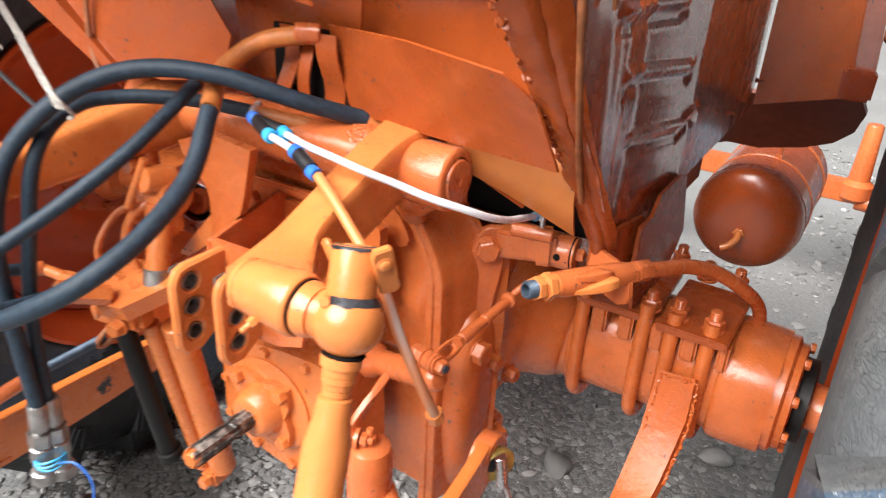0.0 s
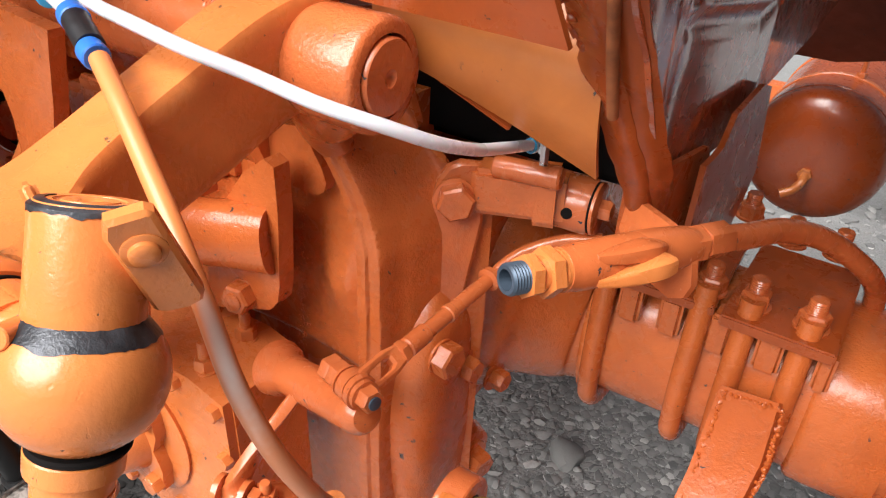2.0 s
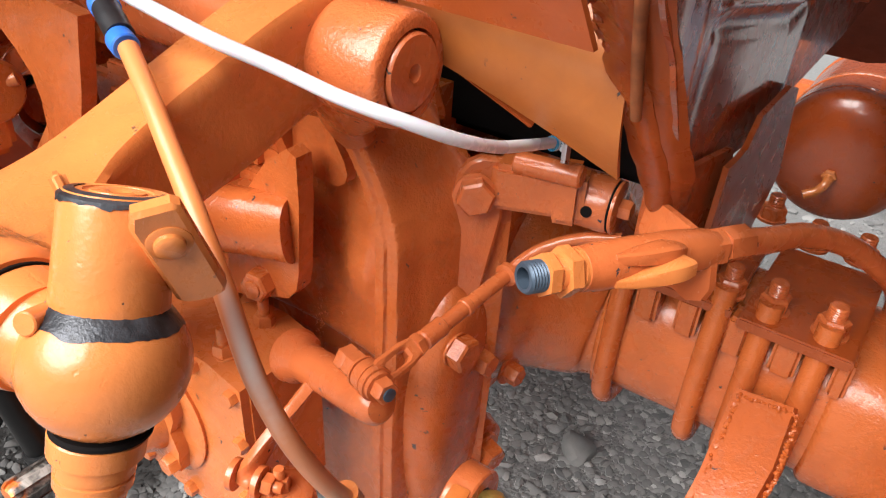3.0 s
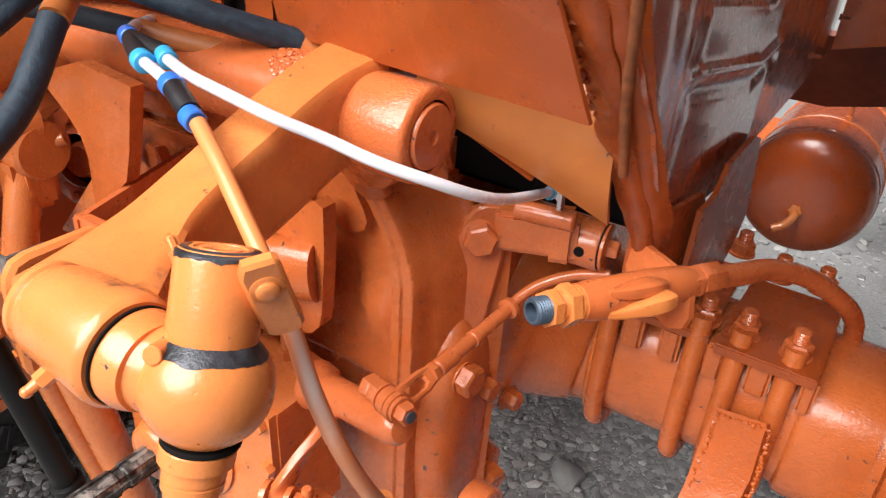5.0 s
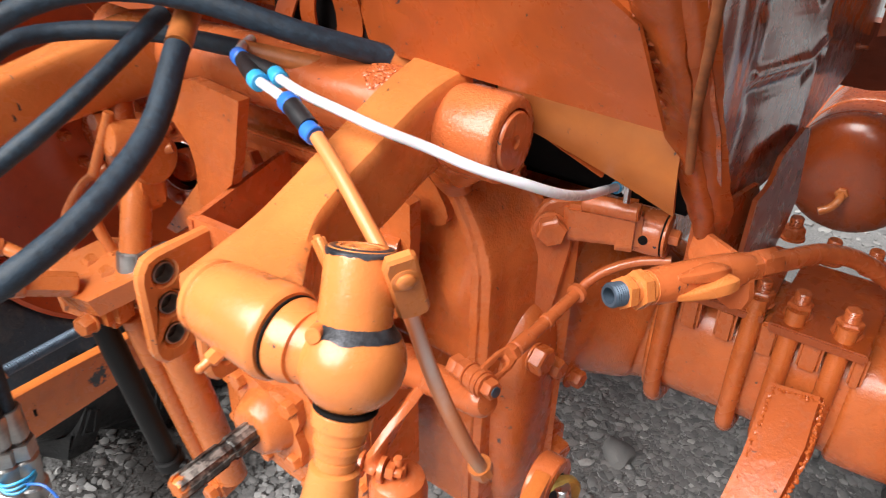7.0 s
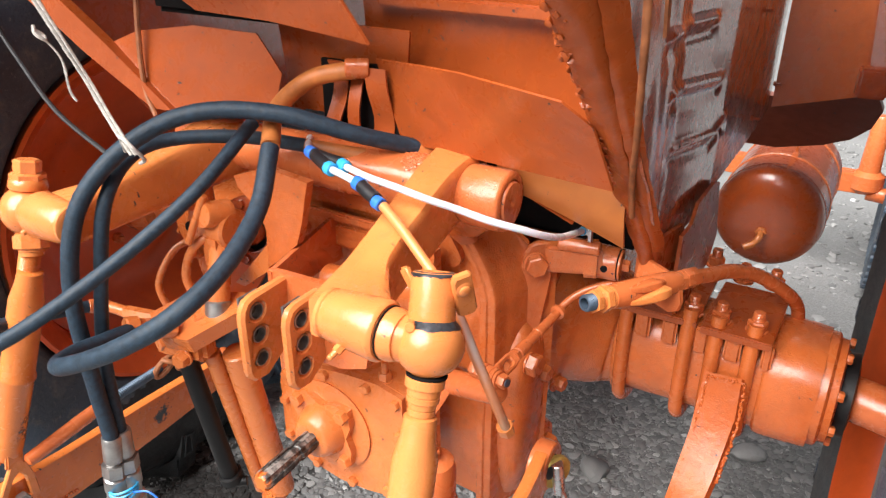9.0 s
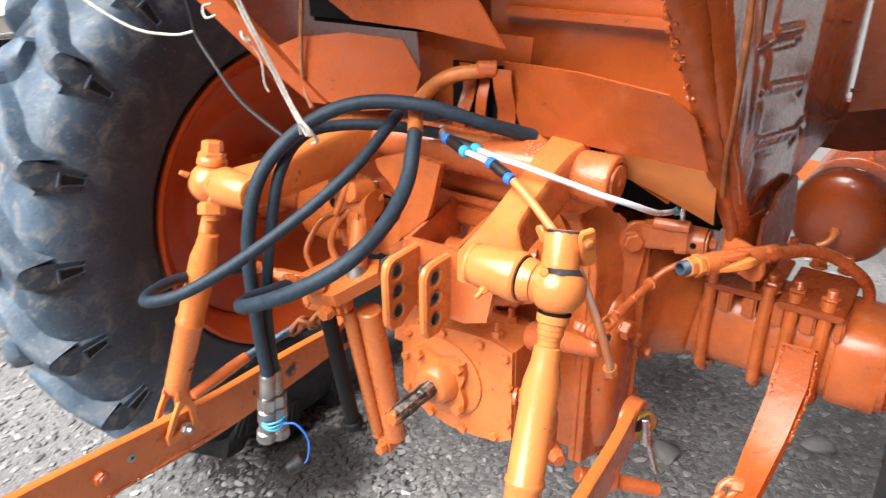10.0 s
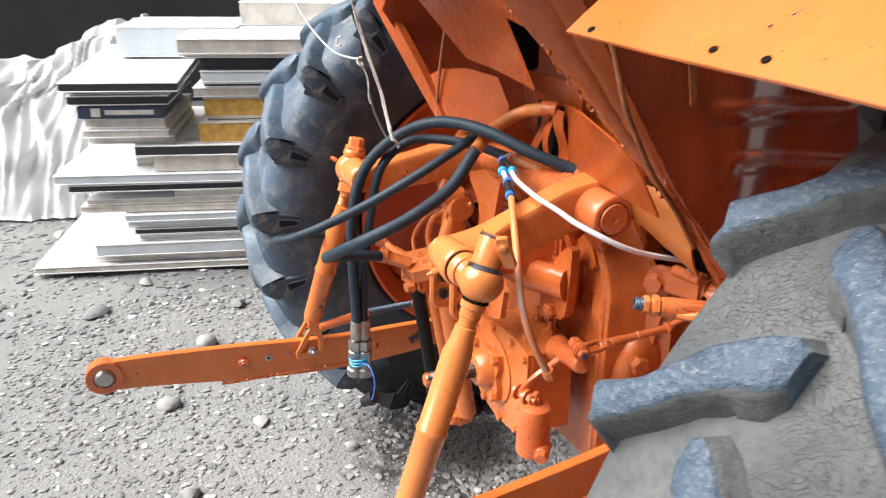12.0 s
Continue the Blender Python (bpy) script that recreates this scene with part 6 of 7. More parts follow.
    part("lever", Shape().loft([((-0.526, 0.790, 0.922), 0.024, 0.013), ((-0.533, 0.772, 0.910), 0.024, 0.013), ((-0.540, 0.738, 0.882), 0.023, 0.012), ((-0.546, 0.702, 0.846), 0.021, 0.012), ((-0.547, 0.692, 0.832), 0.018, 0.011)], hint=(0, 0.7, 0.7), power=6.0, seg=24), ORANGE, t)
    for d in (-0.013, 0.013):
        part("clevis_lug", Shape().lathe((-0.545 + d, 0.697 + 0.3 * d, 0.838), (0.95, 0.3, 0.0), [(-0.004, 0.010), (-0.003, 0.0165), (0.003, 0.0165), (0.004, 0.010)], 20), ORANGE, t)
    part("lever_nut", Shape().bolt((-0.526, 0.703, 0.838), (0.95, 0.3, 0), 0.020, 0.010, 0.009), ORANGE, t)


build_brake()


def build_filter():
    t = assembly("oil_filter_canister", "orange-painted oil filter canister with a domed top")
    part("canister", Shape().lathe((-0.52, 0.715, 0.705), (0, 0, 1), [(0, 0.03), (0.006, 0.036), (0.10, 0.036), (0.115, 0.032), (0.122, 0.02)], 26), ORANGE, t)
    part("top_bolt", Shape().bolt((-0.52, 0.715, 0.826), (0, 0, 1), 0.02, 0.016, 0.012), ORANGE, t)
    part("outlet", Shape().cyl((-0.505, 0.735, 0.73), (-0.475, 0.71, 0.728), 0.016, seg=16).bolt((-0.475, 0.71, 0.728), (0.8, -0.6, 0), 0.024, 0.014), ORANGE, t)


build_filter()


def build_pin():
    t = assembly("draw_pin", "orange cross pin with a bare steel linch pin")
    part("pin", Shape().cyl((-0.47, 0.80, 0.625), (-0.345, 0.925, 0.557), 0.016, seg=18), ORANGE, t)
    part("collar", Shape().cyl((-0.425, 0.845, 0.60), (-0.415, 0.855, 0.595), 0.024, seg=18), ORANGE, t)
    part("linch_pin", Shape().cyl((-0.372, 0.868, 0.765), (-0.365, 0.875, 0.70), 0.011, seg=14).cyl((-0.362, 0.88, 0.70), (-0.345, 0.90, 0.62), 0.005, seg=10), ZINC, t, "bare zinc linch pin")
    part("washer", Shape().cyl((-0.385, 0.88, 0.738), (-0.372, 0.872, 0.738), 0.032, seg=22), BRASS, t, "yellow greasy washer")


build_pin()


def build_coupling():
    t = assembly("hydraulic_coupling", "orange quick coupling with a bare threaded blue-grey end")
    a, b = V(-0.319, 0.770, 1.137), V(-0.224, 0.952, 1.119)
    d = (b - a).normalized()
    at = lambda q: a + d * q
    out = V(0.86, -0.44, 0.10)
    out = (out - d * out.dot(d)).normalized()
    rise = d.cross(out) if d.cross(out).z > 0 else out.cross(d)
    s = Shape().lathe(at(0.022), d, [(0, 0.0120), (0.024, 0.0122), (0.025, 0.0168), (0.034, 0.0172), (0.036, 0.0180), (0.075, 0.0186), (0.110, 0.0190), (0.128, 0.0182), (0.150, 0.0165), (0.158, 0.0150)], 36)
    part("body", s, ORANGE, t)
    pr = [(0, 0.0078), (0.0, 0.0105)]
    for k in range(7):
        pr += [(0.001 + k * 0.0025, 0.0110), (0.0022 + k * 0.0025, 0.0119)]
    s = Shape().lathe(a, d, pr + [(0.020, 0.0078), (0.020, 0.0078), (0.0, 0.0078)], 32, caps=False)
    part("threaded_end", s, BLUE_STEEL, t, "bare blue-grey threaded end")
    part("bore", Shape().lathe(at(0.002), d, [(0.010, 0.0077), (0.012, 0.0077)], 20), DARK, t)
    part("nut", Shape().bolt(at(0.0155), d, 0.0285, 0.011, turn=0.3).lathe(at(0.0265), d, [(0, 0.0128), (0.004, 0.0128)], 24), LIGHT_ORANGE, t)
    part("nut", Shape().bolt(at(0.0315), d, 0.0330, 0.012, turn=0.1).lathe(at(0.0435), d, [(0, 0.0162), (0.004, 0.0160)], 28), LIGHT_ORANGE, t)
    # cast ridge that starts as a point and widens into a shovel-shaped lever
    ridge = [(0.070, 0.0165, -0.0075, 0.004, 0.006), (0.085, 0.0195, -0.0060, 0.009, 0.010), (0.100, 0.0235, -0.0020, 0.014, 0.014), (0.116, 0.0265, 0.0020, 0.018, 0.016), (0.128, 0.0255, 0.0040, 0.018, 0.014)]
    part("lever", Shape().loft([(at(q) + out * o + rise * r, w, h) for q, o, r, w, h in ridge], hint=rise, power=5.5, seg=24), LIGHT_ORANGE, t)
    part("cast_wedge", Shape().loft([(at(q) + out * o + rise * r, w, h) for q, o, r, w, h in ((0.070, 0.010, 0.010, 0.010, 0.008), (0.090, 0.014, 0.011, 0.016, 0.012), (0.112, 0.015, 0.012, 0.020, 0.014), (0.130, 0.012, 0.010, 0.016, 0.012))], hint=rise, power=4.5, seg=24), ORANGE, t)
    # bent mounting plate: a flange across the socket and a web towards the fender
    flange = [(-0.2985, 0.9485, 1.138), (-0.261, 0.929, 1.135), (-0.239, 0.9175, 1.132), (-0.2285, 0.9105, 1.120), (-0.2235, 0.9065, 1.098), (-0.2275, 0.9080, 1.084), (-0.2400, 0.9130, 1.0765), (-0.262, 0.925, 1.078), (-0.292, 0.942, 1.086), (-0.302, 0.949, 1.105)]
    part("mount_plate", Shape().plate(flange, 0.007, 0.0022, toward=tuple(d)), ORANGE, t)
    web = [(-0.2990, 0.9500, 1.138), (-0.2860, 1.030, 1.141), (-0.2765, 1.110, 1.135), (-0.2730, 1.150, 1.090), (-0.2740, 1.150, 1.030), (-0.2820, 1.050, 1.020), (-0.2960, 0.970, 1.060), (-0.2995, 0.952, 1.090)]
    part("mount_web", Shape().plate(web, 0.006, 0.0018, toward=(-1, 0, 0)), SHEET, t)
    part("hose_nut", Shape().bolt(at(0.168), d, 0.0285, 0.022, turn=0.4), ORANGE, t)
    part("hose_nut", Shape().lathe(at(0.189), d, [(0, 0.0125), (0.004, 0.0125)], 20).bolt(at(0.192), d, 0.0268, 0.030, turn=0.2), ORANGE, t)
    pts = [at(0.215), (-0.205, 1.000, 1.108), (-0.183, 1.060, 1.094), (-0.148, 1.125, 1.066), (-0.106, 1.188, 1.017), (-0.088, 1.235, 0.975), (-0.081, 1.262, 0.935)]
    part("hose", Shape().tube(pts, 0.0118, 18, 8), ORANGE, t, "orange-sprayed curved hose")


build_coupling()


def build_tank():
    t = assembly("air_tank", "glossy red-orange air pressure tank hung from a strap")
    a, b = V(-0.248, 2.105, 0.786), V(-0.246, 2.62, 0.790)
    d = (b - a).normalized()
    n = (b - a).length
    s = Shape().lathe(a, d, [(-0.026, 0.004), (-0.0255, 0.03), (-0.023, 0.07), (-0.017, 0.105), (-0.006, 0.132), (0.006, 0.144), (0.018, 0.149), (0.03, 0.150), (n - 0.02, 0.150), (n, 0.125), (n + 0.025, 0.06), (n + 0.028, 0.01)], 64)
    part("vessel", s, TANK, t)
    part("seam_ring", Shape().ring(a + d * 0.045, d, 0.146, 0.1525, 0.007, 64), GLOSS, t)
    part("strap", Shape().ring(a + d * 0.15, d, 0.149, 0.1530, 0.02, 64), ORANGE, t)
    part("strap", Shape().ring(a + d * 0.40, d, 0.149, 0.1530, 0.02, 64), ORANGE, t)
    part("strap_bolt", Shape().cyl(a + d * 0.16 + V(0.03, 0, 0.146), a + d * 0.16 + V(0.03, 0, 0.26), 0.006, seg=10).bolt(a + d * 0.16 + V(0.03, 0, 0.149), (0, 0, 1), 0.02, 0.012), ORANGE, t)
    q = a + V(-0.004, -0.016, -0.032)
    part("outlet_fitting", Shape().cyl(q + V(0, 0.02, 0), q + V(0, -0.02, 0), 0.016, seg=6).tube([q + V(0, -0.015, 0), q + V(0, -0.035, -0.01), q + V(-0.012, -0.045, -0.028), q + V(-0.034, -0.055, -0.040)], 0.010, 12, 6), LIGHT_ORANGE, t)


build_tank()


# ---- fenders and rear sheet metal ----
WALL_LOW = lambda y: 1.110 + 0.027 * min(1.0, max(0.0, (y - 1.22) / 0.06)) + 0.048 * max(0.0, y - 1.4)
EDGE_Y = lambda z: 0.971 - (z - 1.125) * 0.87 if z < 1.36 else 0.7665 - (z - 1.36) * 0.72
SEAM = (V(-0.318, 0.852, 1.285), V(-0.322, 0.485, 1.650))

def build_right_fender():
    t = assembly("fender", "dented glossy red-orange fender of welded sheet metal")

    def wall(u, v):
        # u runs forward, v runs up; the rear edge leans back
        z = 1.110 + v * 0.695
        y0 = EDGE_Y(z)
        if u < 0.001:
            y0 += 0.006 * noise.noise(Vector((0, z * 30, 2)))
        y = y0 + u * (1.865 - y0)
        dent = max(0.0, min(0.36, 1.27 - y))
        x = -0.272 - 0.115 * dent + 0.125 * dent**2
        rear = max(0.0, min(1.0, (1.03 - y) / 0.15))
        rear = rear * rear * (3 - 2 * rear)
        x += (-0.270 - x) * rear
        x += 0.003 * noise.noise(Vector((y * 4, z * 4, 1.0))) + rear * (0.003 * noise.noise(Vector((y * 14, z * 5, 4.0))))
        x -= 0.005 * math.exp(-((y - 0.90 + 0.5 * (z - 1.35)) / 0.05) ** 2) * (0.6 + 0.4 * math.sin(z * 17))
        for ya, yb, za, zb_ in ((0.83, 1.17, 1.476, 1.460), (0.885, 1.24, 1.394, 1.355), (0.98, 1.335, 1.292, 1.248)):
            window = max(0.0, min(1.0, (y - ya) / 0.03)) * max(0.0, min(1.0, (yb - y) / 0.03))
            d = z - (za + (zb_ - za) * (y - ya) / (yb - ya))
            x += window * (0.006 * math.exp(-((d) / 0.008) ** 2) - 0.004 * math.exp(-((d + 0.022) / 0.010) ** 2))
        low = WALL_LOW(y)
        zb = low + (1.805 - low) * v
        return (x, y, zb)

    part("inner_wall", Shape().grid(wall, 190, 230, 0.004), GLOSS, t)

    # cover over the tyre, an arch from behind the wheel to its front
    def arch(u, v):
        a = radians(50.5 + 70 * u)
        r = 0.995
        x = -0.165 + 0.65 * v if u < 0.25 else -0.27 + 0.755 * v
        y, z = AXLE_Y - 0.02 - r * math.cos(a), AXLE_Z + r * math.sin(a)
        return (x, y, z - (0.012 + 0.032 * (x + 0.16)) * (1 - u) ** 3 + 0.004 * noise.noise(Vector((x * 4, a * 4, 0))))

    part("arch", Shape().grid(arch, 40, 8, 0.004), ARCH, t)
    for x, u in ((-0.125, 0.008), (0.060, 0.014), (0.122, 0.014)):
        p = V(arch(u, (x + 0.165) / 0.65))
        out = (p - V(x, AXLE_Y - 0.02, AXLE_Z)).normalized()
        part("arch_hole", Shape().cyl(p - out * 0.004, p + out * 0.0052, 0.0048, seg=14, ch=0.0005), DARK, t)
    # front wall and sill
    s = Shape().plate([(-0.266, 1.866, 1.166), (-0.075, 1.888, 1.212), (-0.110, 1.888, 1.80), (-0.266, 1.866, 1.80)], 0.004, 0.001, toward=(0, -1, 0))
    part("front_wall", s, ORANGE, t)
    s = Shape().bar((-0.052, 1.885, 1.215), (-0.105, 1.885, 1.80), 0.042, 0.035, hint=(0, 1, 0), bev=0.005)
    s.box((-0.065, 1.868, 1.248), (0.066, 0.055, 0.066), (0, 0, 8), 0.006)
    part("corner_post", s, GLOSS, t)
    # the sill slopes forward under the front wall; its red holds painted shade
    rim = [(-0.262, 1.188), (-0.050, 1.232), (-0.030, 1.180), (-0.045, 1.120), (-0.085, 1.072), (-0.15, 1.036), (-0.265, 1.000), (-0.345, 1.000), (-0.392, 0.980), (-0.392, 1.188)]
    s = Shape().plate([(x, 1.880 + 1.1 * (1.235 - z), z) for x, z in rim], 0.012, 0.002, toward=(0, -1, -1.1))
    part("sill", s, SHADED_RED, t, "red sill with shade painted into its colour")
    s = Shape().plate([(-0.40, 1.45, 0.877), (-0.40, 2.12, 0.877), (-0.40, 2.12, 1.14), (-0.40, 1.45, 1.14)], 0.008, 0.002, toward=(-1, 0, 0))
    part("footplate_side", s, SHADED_RED, t, "red footplate side with shade painted into its colour")
    # small triangular gusset below the wall
    s = Shape().plate([(-0.273, 1.075, 1.128), (-0.271, 1.100, 1.130), (-0.270, 1.122, 1.134), (-0.270, 1.150, 1.160), (-0.268, 1.255, 1.165), (-0.266, 1.290, 1.155), (-0.264, 1.345, 1.030), (-0.264, 1.310, 1.000), (-0.265, 1.24, 0.970), (-0.270, 1.10, 0.970), (-0.273, 1.070, 1.05)], 0.006, 0.001, toward=(1, 0, 0))
    part("gusset", s, SHEET, t)
    # ragged weld seam up the rear edge
    rng = np.random.default_rng(3)
    s = Shape()
    a, b = SEAM
    for k in range(330):
        q = k / 329
        p = a.lerp(b, q) + V(*(rng.normal(0, 0.0035, 3)))
        s.add(*stone_like(rng, p, 0.0030 + 0.003 * rng.uniform()))
    part("weld_seam", s, SHEET, t, "rough lumpy weld seam")
    def strip(u, v):
        z = 1.110 + 0.56 * u
        left = V(-0.322, 0.862 - (z - 1.277) * 1.03, z) if z > 1.277 else V(-0.326 + 0.21 * (1.277 - z), 0.860 + 0.61 * (1.277 - z), z)
        right = V(-0.268 - 0.25 * max(0.0, 1.17 - z), EDGE_Y(z) + 0.012, z)
        p = left.lerp(right, v)
        rag = 0.0018 * noise.noise(Vector((u * 30, v * 3, 0)))
        return p + V(0.5 * rag, rag - 0.012 * math.sin(math.pi * v) + 0.008 * math.exp(-((v - 0.62) / 0.05) ** 2), rag)

    s = Shape().grid(strip, 70, 16, 0.005)
    part("edge_strip", s, SHEET, t)
    for y, z in ((1.443, 1.439), (1.800, 1.235), (1.540, 1.215)):
        part("rivet", Shape().bolt((-0.262, y, z), (1, 0, 0), 0.010, 0.006, 0.012), SHEET, t)


def stone_like(rng, p, r):
    v = ICO_V * (1 + rng.uniform(-0.3, 0.3, (len(ICO_V), 1))) * r + np.array(p[:])
    return v, ICO_F


build_right_fender()


def build_rear_panels():
    t = assembly("rear_body_panel", "torn and bent orange sheet panels behind the seat")
    s = Shape().plate([(-0.70, 0.850, 1.405), (-0.60, 0.815, 1.412), (-0.518, 0.779, 1.418), (-0.352, 0.722, 1.415), (-0.318, 0.742, 1.385), (-0.300, 0.785, 1.297), (-0.46, 0.812, 1.292), (-0.64, 0.838, 1.290), (-0.655, 0.842, 1.30)], 0.004, 0.001, toward=(0, -1, 0))
    part("lower_apron", s, SHEET, t)
    s = Shape().plate([(-0.76, 0.92, 1.30), (-0.30, 0.90, 1.30), (-0.30, 0.86, 1.75), (-0.76, 0.88, 1.75)], 0.004, 0.001, toward=(0, -1, 0))
    s.bar((-0.72, 0.885, 1.485), (-0.33, 0.865, 1.485), 0.012, 0.02)
    part("inner_back_panel", s, SHEET, t)
    s = Shape().plate([(-0.955, 0.745, 1.470), (-0.80, 0.735, 1.468), (-0.66, 0.735, 1.455), (-0.625, 0.73, 1.452), (-0.665, 0.715, 1.52), (-0.70, 0.70, 1.58), (-0.55, 0.66, 1.575), (-0.36, 0.60, 1.555), (-0.335, 0.53, 1.62), (-0.335, 0.48, 1.72), (-1.15, 0.60, 1.74), (-1.12, 0.68, 1.60)], 0.004, 0.001, toward=(0, -1, 0))
    part("upper_plate", s, SHEET, t)
    s = Shape().plate([(-1.185, 0.735, 1.392), (-1.10, 0.745, 1.425), (-0.99, 0.765, 1.440), (-0.875, 0.785, 1.435), (-0.845, 0.80, 1.375), (-0.86, 0.79, 1.31), (-0.95, 0.75, 1.30), (-1.05, 0.73, 1.315)], 0.004, 0.001, toward=(0, -1, 0))
    part("left_plate", s, SHEET, t)
    s = Shape().plate([(-1.44, 0.70, 1.56), (-1.40, 0.70, 1.60), (-1.16, 0.735, 1.41), (-1.02, 0.74, 1.31), (-1.06, 0.735, 1.31), (-1.20, 0.73, 1.385)], 0.02, 0.003, toward=(0, -1, 0))
    part("left_brace", s, SHEET, t)
    s = Shape().plate([(-0.90, 0.86, 1.45), (-0.64, 0.85, 1.45), (-0.66, 0.87, 1.36), (-0.72, 0.88, 1.30), (-0.90, 0.88, 1.30)], 0.004, 0.001, toward=(0, -1, 0))
    part("middle_plate", s, SHEET, t)
    for x, w in ((-0.775, 0.028), (-0.735, 0.022), (-0.69, 0.038)):
        part("hanging_strip", Shape().grid(lambda u, v, x=x, w=w: (x + w * (v - 0.5) + 0.006 * math.sin(u * 4), 0.835 + 0.012 * math.sin(u * 5 + x * 40), 1.395 - 0.125 * u), 8, 3, 0.003), SHEET, t)
    # rolled sheet over the right end of the cross shaft
    def roll(u, v):
        top = V(-0.495, 0.862, 1.300).lerp(V(-0.322, 0.905, 1.292), u)
        low = V(-0.490, 0.858, 1.247).lerp(V(-0.313, 0.907, 1.170), u**1.1)
        p = top.lerp(low, v)
        swell = math.sin(math.pi * min(1.0, 0.10 + 0.82 * v)) * (0.35 + 0.65 * u)
        return p + V(0.010 * swell * u, -0.036 * swell, 0.004 * math.sin(3 * u))

    part("rolled_sheet", Shape().grid(roll, 30, 26, 0.004), DUSTY_SHEET, t, "dusty yellow-brown rolled sheet")
    part("torn_strip", Shape().bar((-0.452, 0.875, 1.238), (-0.388, 0.900, 1.198), 0.026, 0.004, hint=(0, -0.7, 1), bev=0.001), SHEET, t)
    # added deck out of view, placed only to shade the left panels
    part("unseen_shade_deck", Shape().plate([(-1.296, 0.38, 1.765), (-0.85, 0.38, 1.765), (-0.70, 0.50, 1.765), (-0.70, 1.66, 1.765), (-1.296, 1.66, 1.765)], 0.005, 0.001, toward=(0, 0, 1)), SHEET, t)
    # added near-black blocks that paint the shade behind the panels
    part("gap_shade_block", Shape().box((-0.735, 0.853, 1.335), (0.15, 0.008, 0.12), bev=0.001), DARK, t, "added black block for the shade in a panel gap")
    part("gap_shade_block", Shape().box((-1.02, 0.86, 1.55), (0.30, 0.05, 0.22), bev=0.01), DARK, t, "added black block for the shade in a panel gap")
    part("gap_shade_block", Shape().box((-0.46, 1.06, 1.215), (0.28, 0.10, 0.21), bev=0.01), DARK, t, "added black block for the shade in a panel gap")


build_rear_panels()


def build_left_fender():
    t = assembly("fender", "orange sheet metal fender over a dark tyre")

    def arch(u, v):
        a = radians(62 + 100 * u)
        x = -2.02 + 0.72 * v
        return (x, AXLE_Y - 0.02 - 0.985 * math.cos(a), AXLE_Z + 0.985 * math.sin(a))

    part("arch", Shape().grid(arch, 30, 6, 0.004), SHEET, t)
    s = Shape().plate([(-1.30, 1.66, 1.13), (-1.30, 0.97, 1.13), (-1.30, 0.66, 1.55), (-1.30, 0.72, 1.70), (-1.30, 1.66, 1.70)], 0.004, 0.001, toward=(-1, 0, 0))
    part("inner_wall", s, GLOSS, t)


build_left_fender()


def build_fender_loop():
    s = Shape().tube([(-0.092, 2.06, 1.50), (-0.088, 2.05, 1.452), (-0.078, 2.05, 1.397), (-0.054, 2.05, 1.342), (-0.019, 2.05, 1.313), (0.022, 2.05, 1.324), (0.055, 2.06, 1.37)], 0.0075, 12, 8)
    solo("looped_pipe", s, RUST_WIRE, "pale rusty pipe looped beside the fender's front post", "pipe")


build_fender_loop()
s = Shape().plate([(-0.264, 0.764, 1.560), (-0.264, 0.780, 1.558), (-0.264, 0.790, 1.490), (-0.264, 0.781, 1.484)], 0.004, 0.001, toward=(1, 0, 0))
solo("torn_strip", s, RUST_WIRE, "small rusty torn strip hanging under the fender arch", "strip")


def build_front():
    t = assembly("front_wheel", "narrow black ribbed front wheel of the tractor")
    c = (0.185, 3.60, 0.41)
    pr = [(-0.10, 0.24), (-0.12, 0.30), (-0.115, 0.36), (-0.10, 0.385)]
    for k in range(4):
        x = -0.085 + 0.05 * k
        pr += [(x - 0.012, 0.40), (x + 0.012, 0.40), (x + 0.018, 0.388), (x + 0.028, 0.388)]
    pr += [(0.115, 0.36), (0.12, 0.30), (0.10, 0.24)]
    part("tyre", Shape().lathe(c, (1, 0, 0), pr, 60, caps=False), TYRE_DARK, t)
    me = Shape().box((0, 0, 0), (0.05, 0.026, 0.02), bev=0.003, seg=1).data("tread_block", TYRE_DARK)
    for k in range(44):
        for x in (-0.09, 0.0, 0.09):
            a = 2 * math.pi * (k + (0.5 if x else 0)) / 44
            ob = new("tread_block", me)
            ob.parent = t.ob
            ob.location = V(c[0] + x, c[1] + 0.405 * math.cos(a), c[2] + 0.405 * math.sin(a)) - ORIGIN[t.ob.name]
            ob.rotation_euler = (a - math.pi / 2, 0, 0)
    part("disc", Shape().lathe(c, (1, 0, 0), [(-0.09, 0.25), (-0.03, 0.20), (-0.03, 0.05), (0.0, 0.05), (0.0, 0.2), (0.09, 0.25)], 40, caps=False), RIM_RED, t)
    t = assembly("front_axle", "orange front axle beam with a round kingpin")
    part("kingpin", Shape().lathe((-0.012, 3.62, 0.42), (0, 0, 1), [(0, 0.05), (0.02, 0.07), (0.08, 0.07), (0.10, 0.045), (0.34, 0.035), (0.35, 0.03)], 24), ORANGE, t)
    part("beam", Shape().bar((-1.55, 3.62, 0.46), (0.02, 3.62, 0.46), 0.08, 0.09), ORANGE, t)
    part("stub", Shape().cyl((0.0, 3.61, 0.42), (0.185, 3.60, 0.41), 0.035, seg=18), ORANGE, t)


build_front()


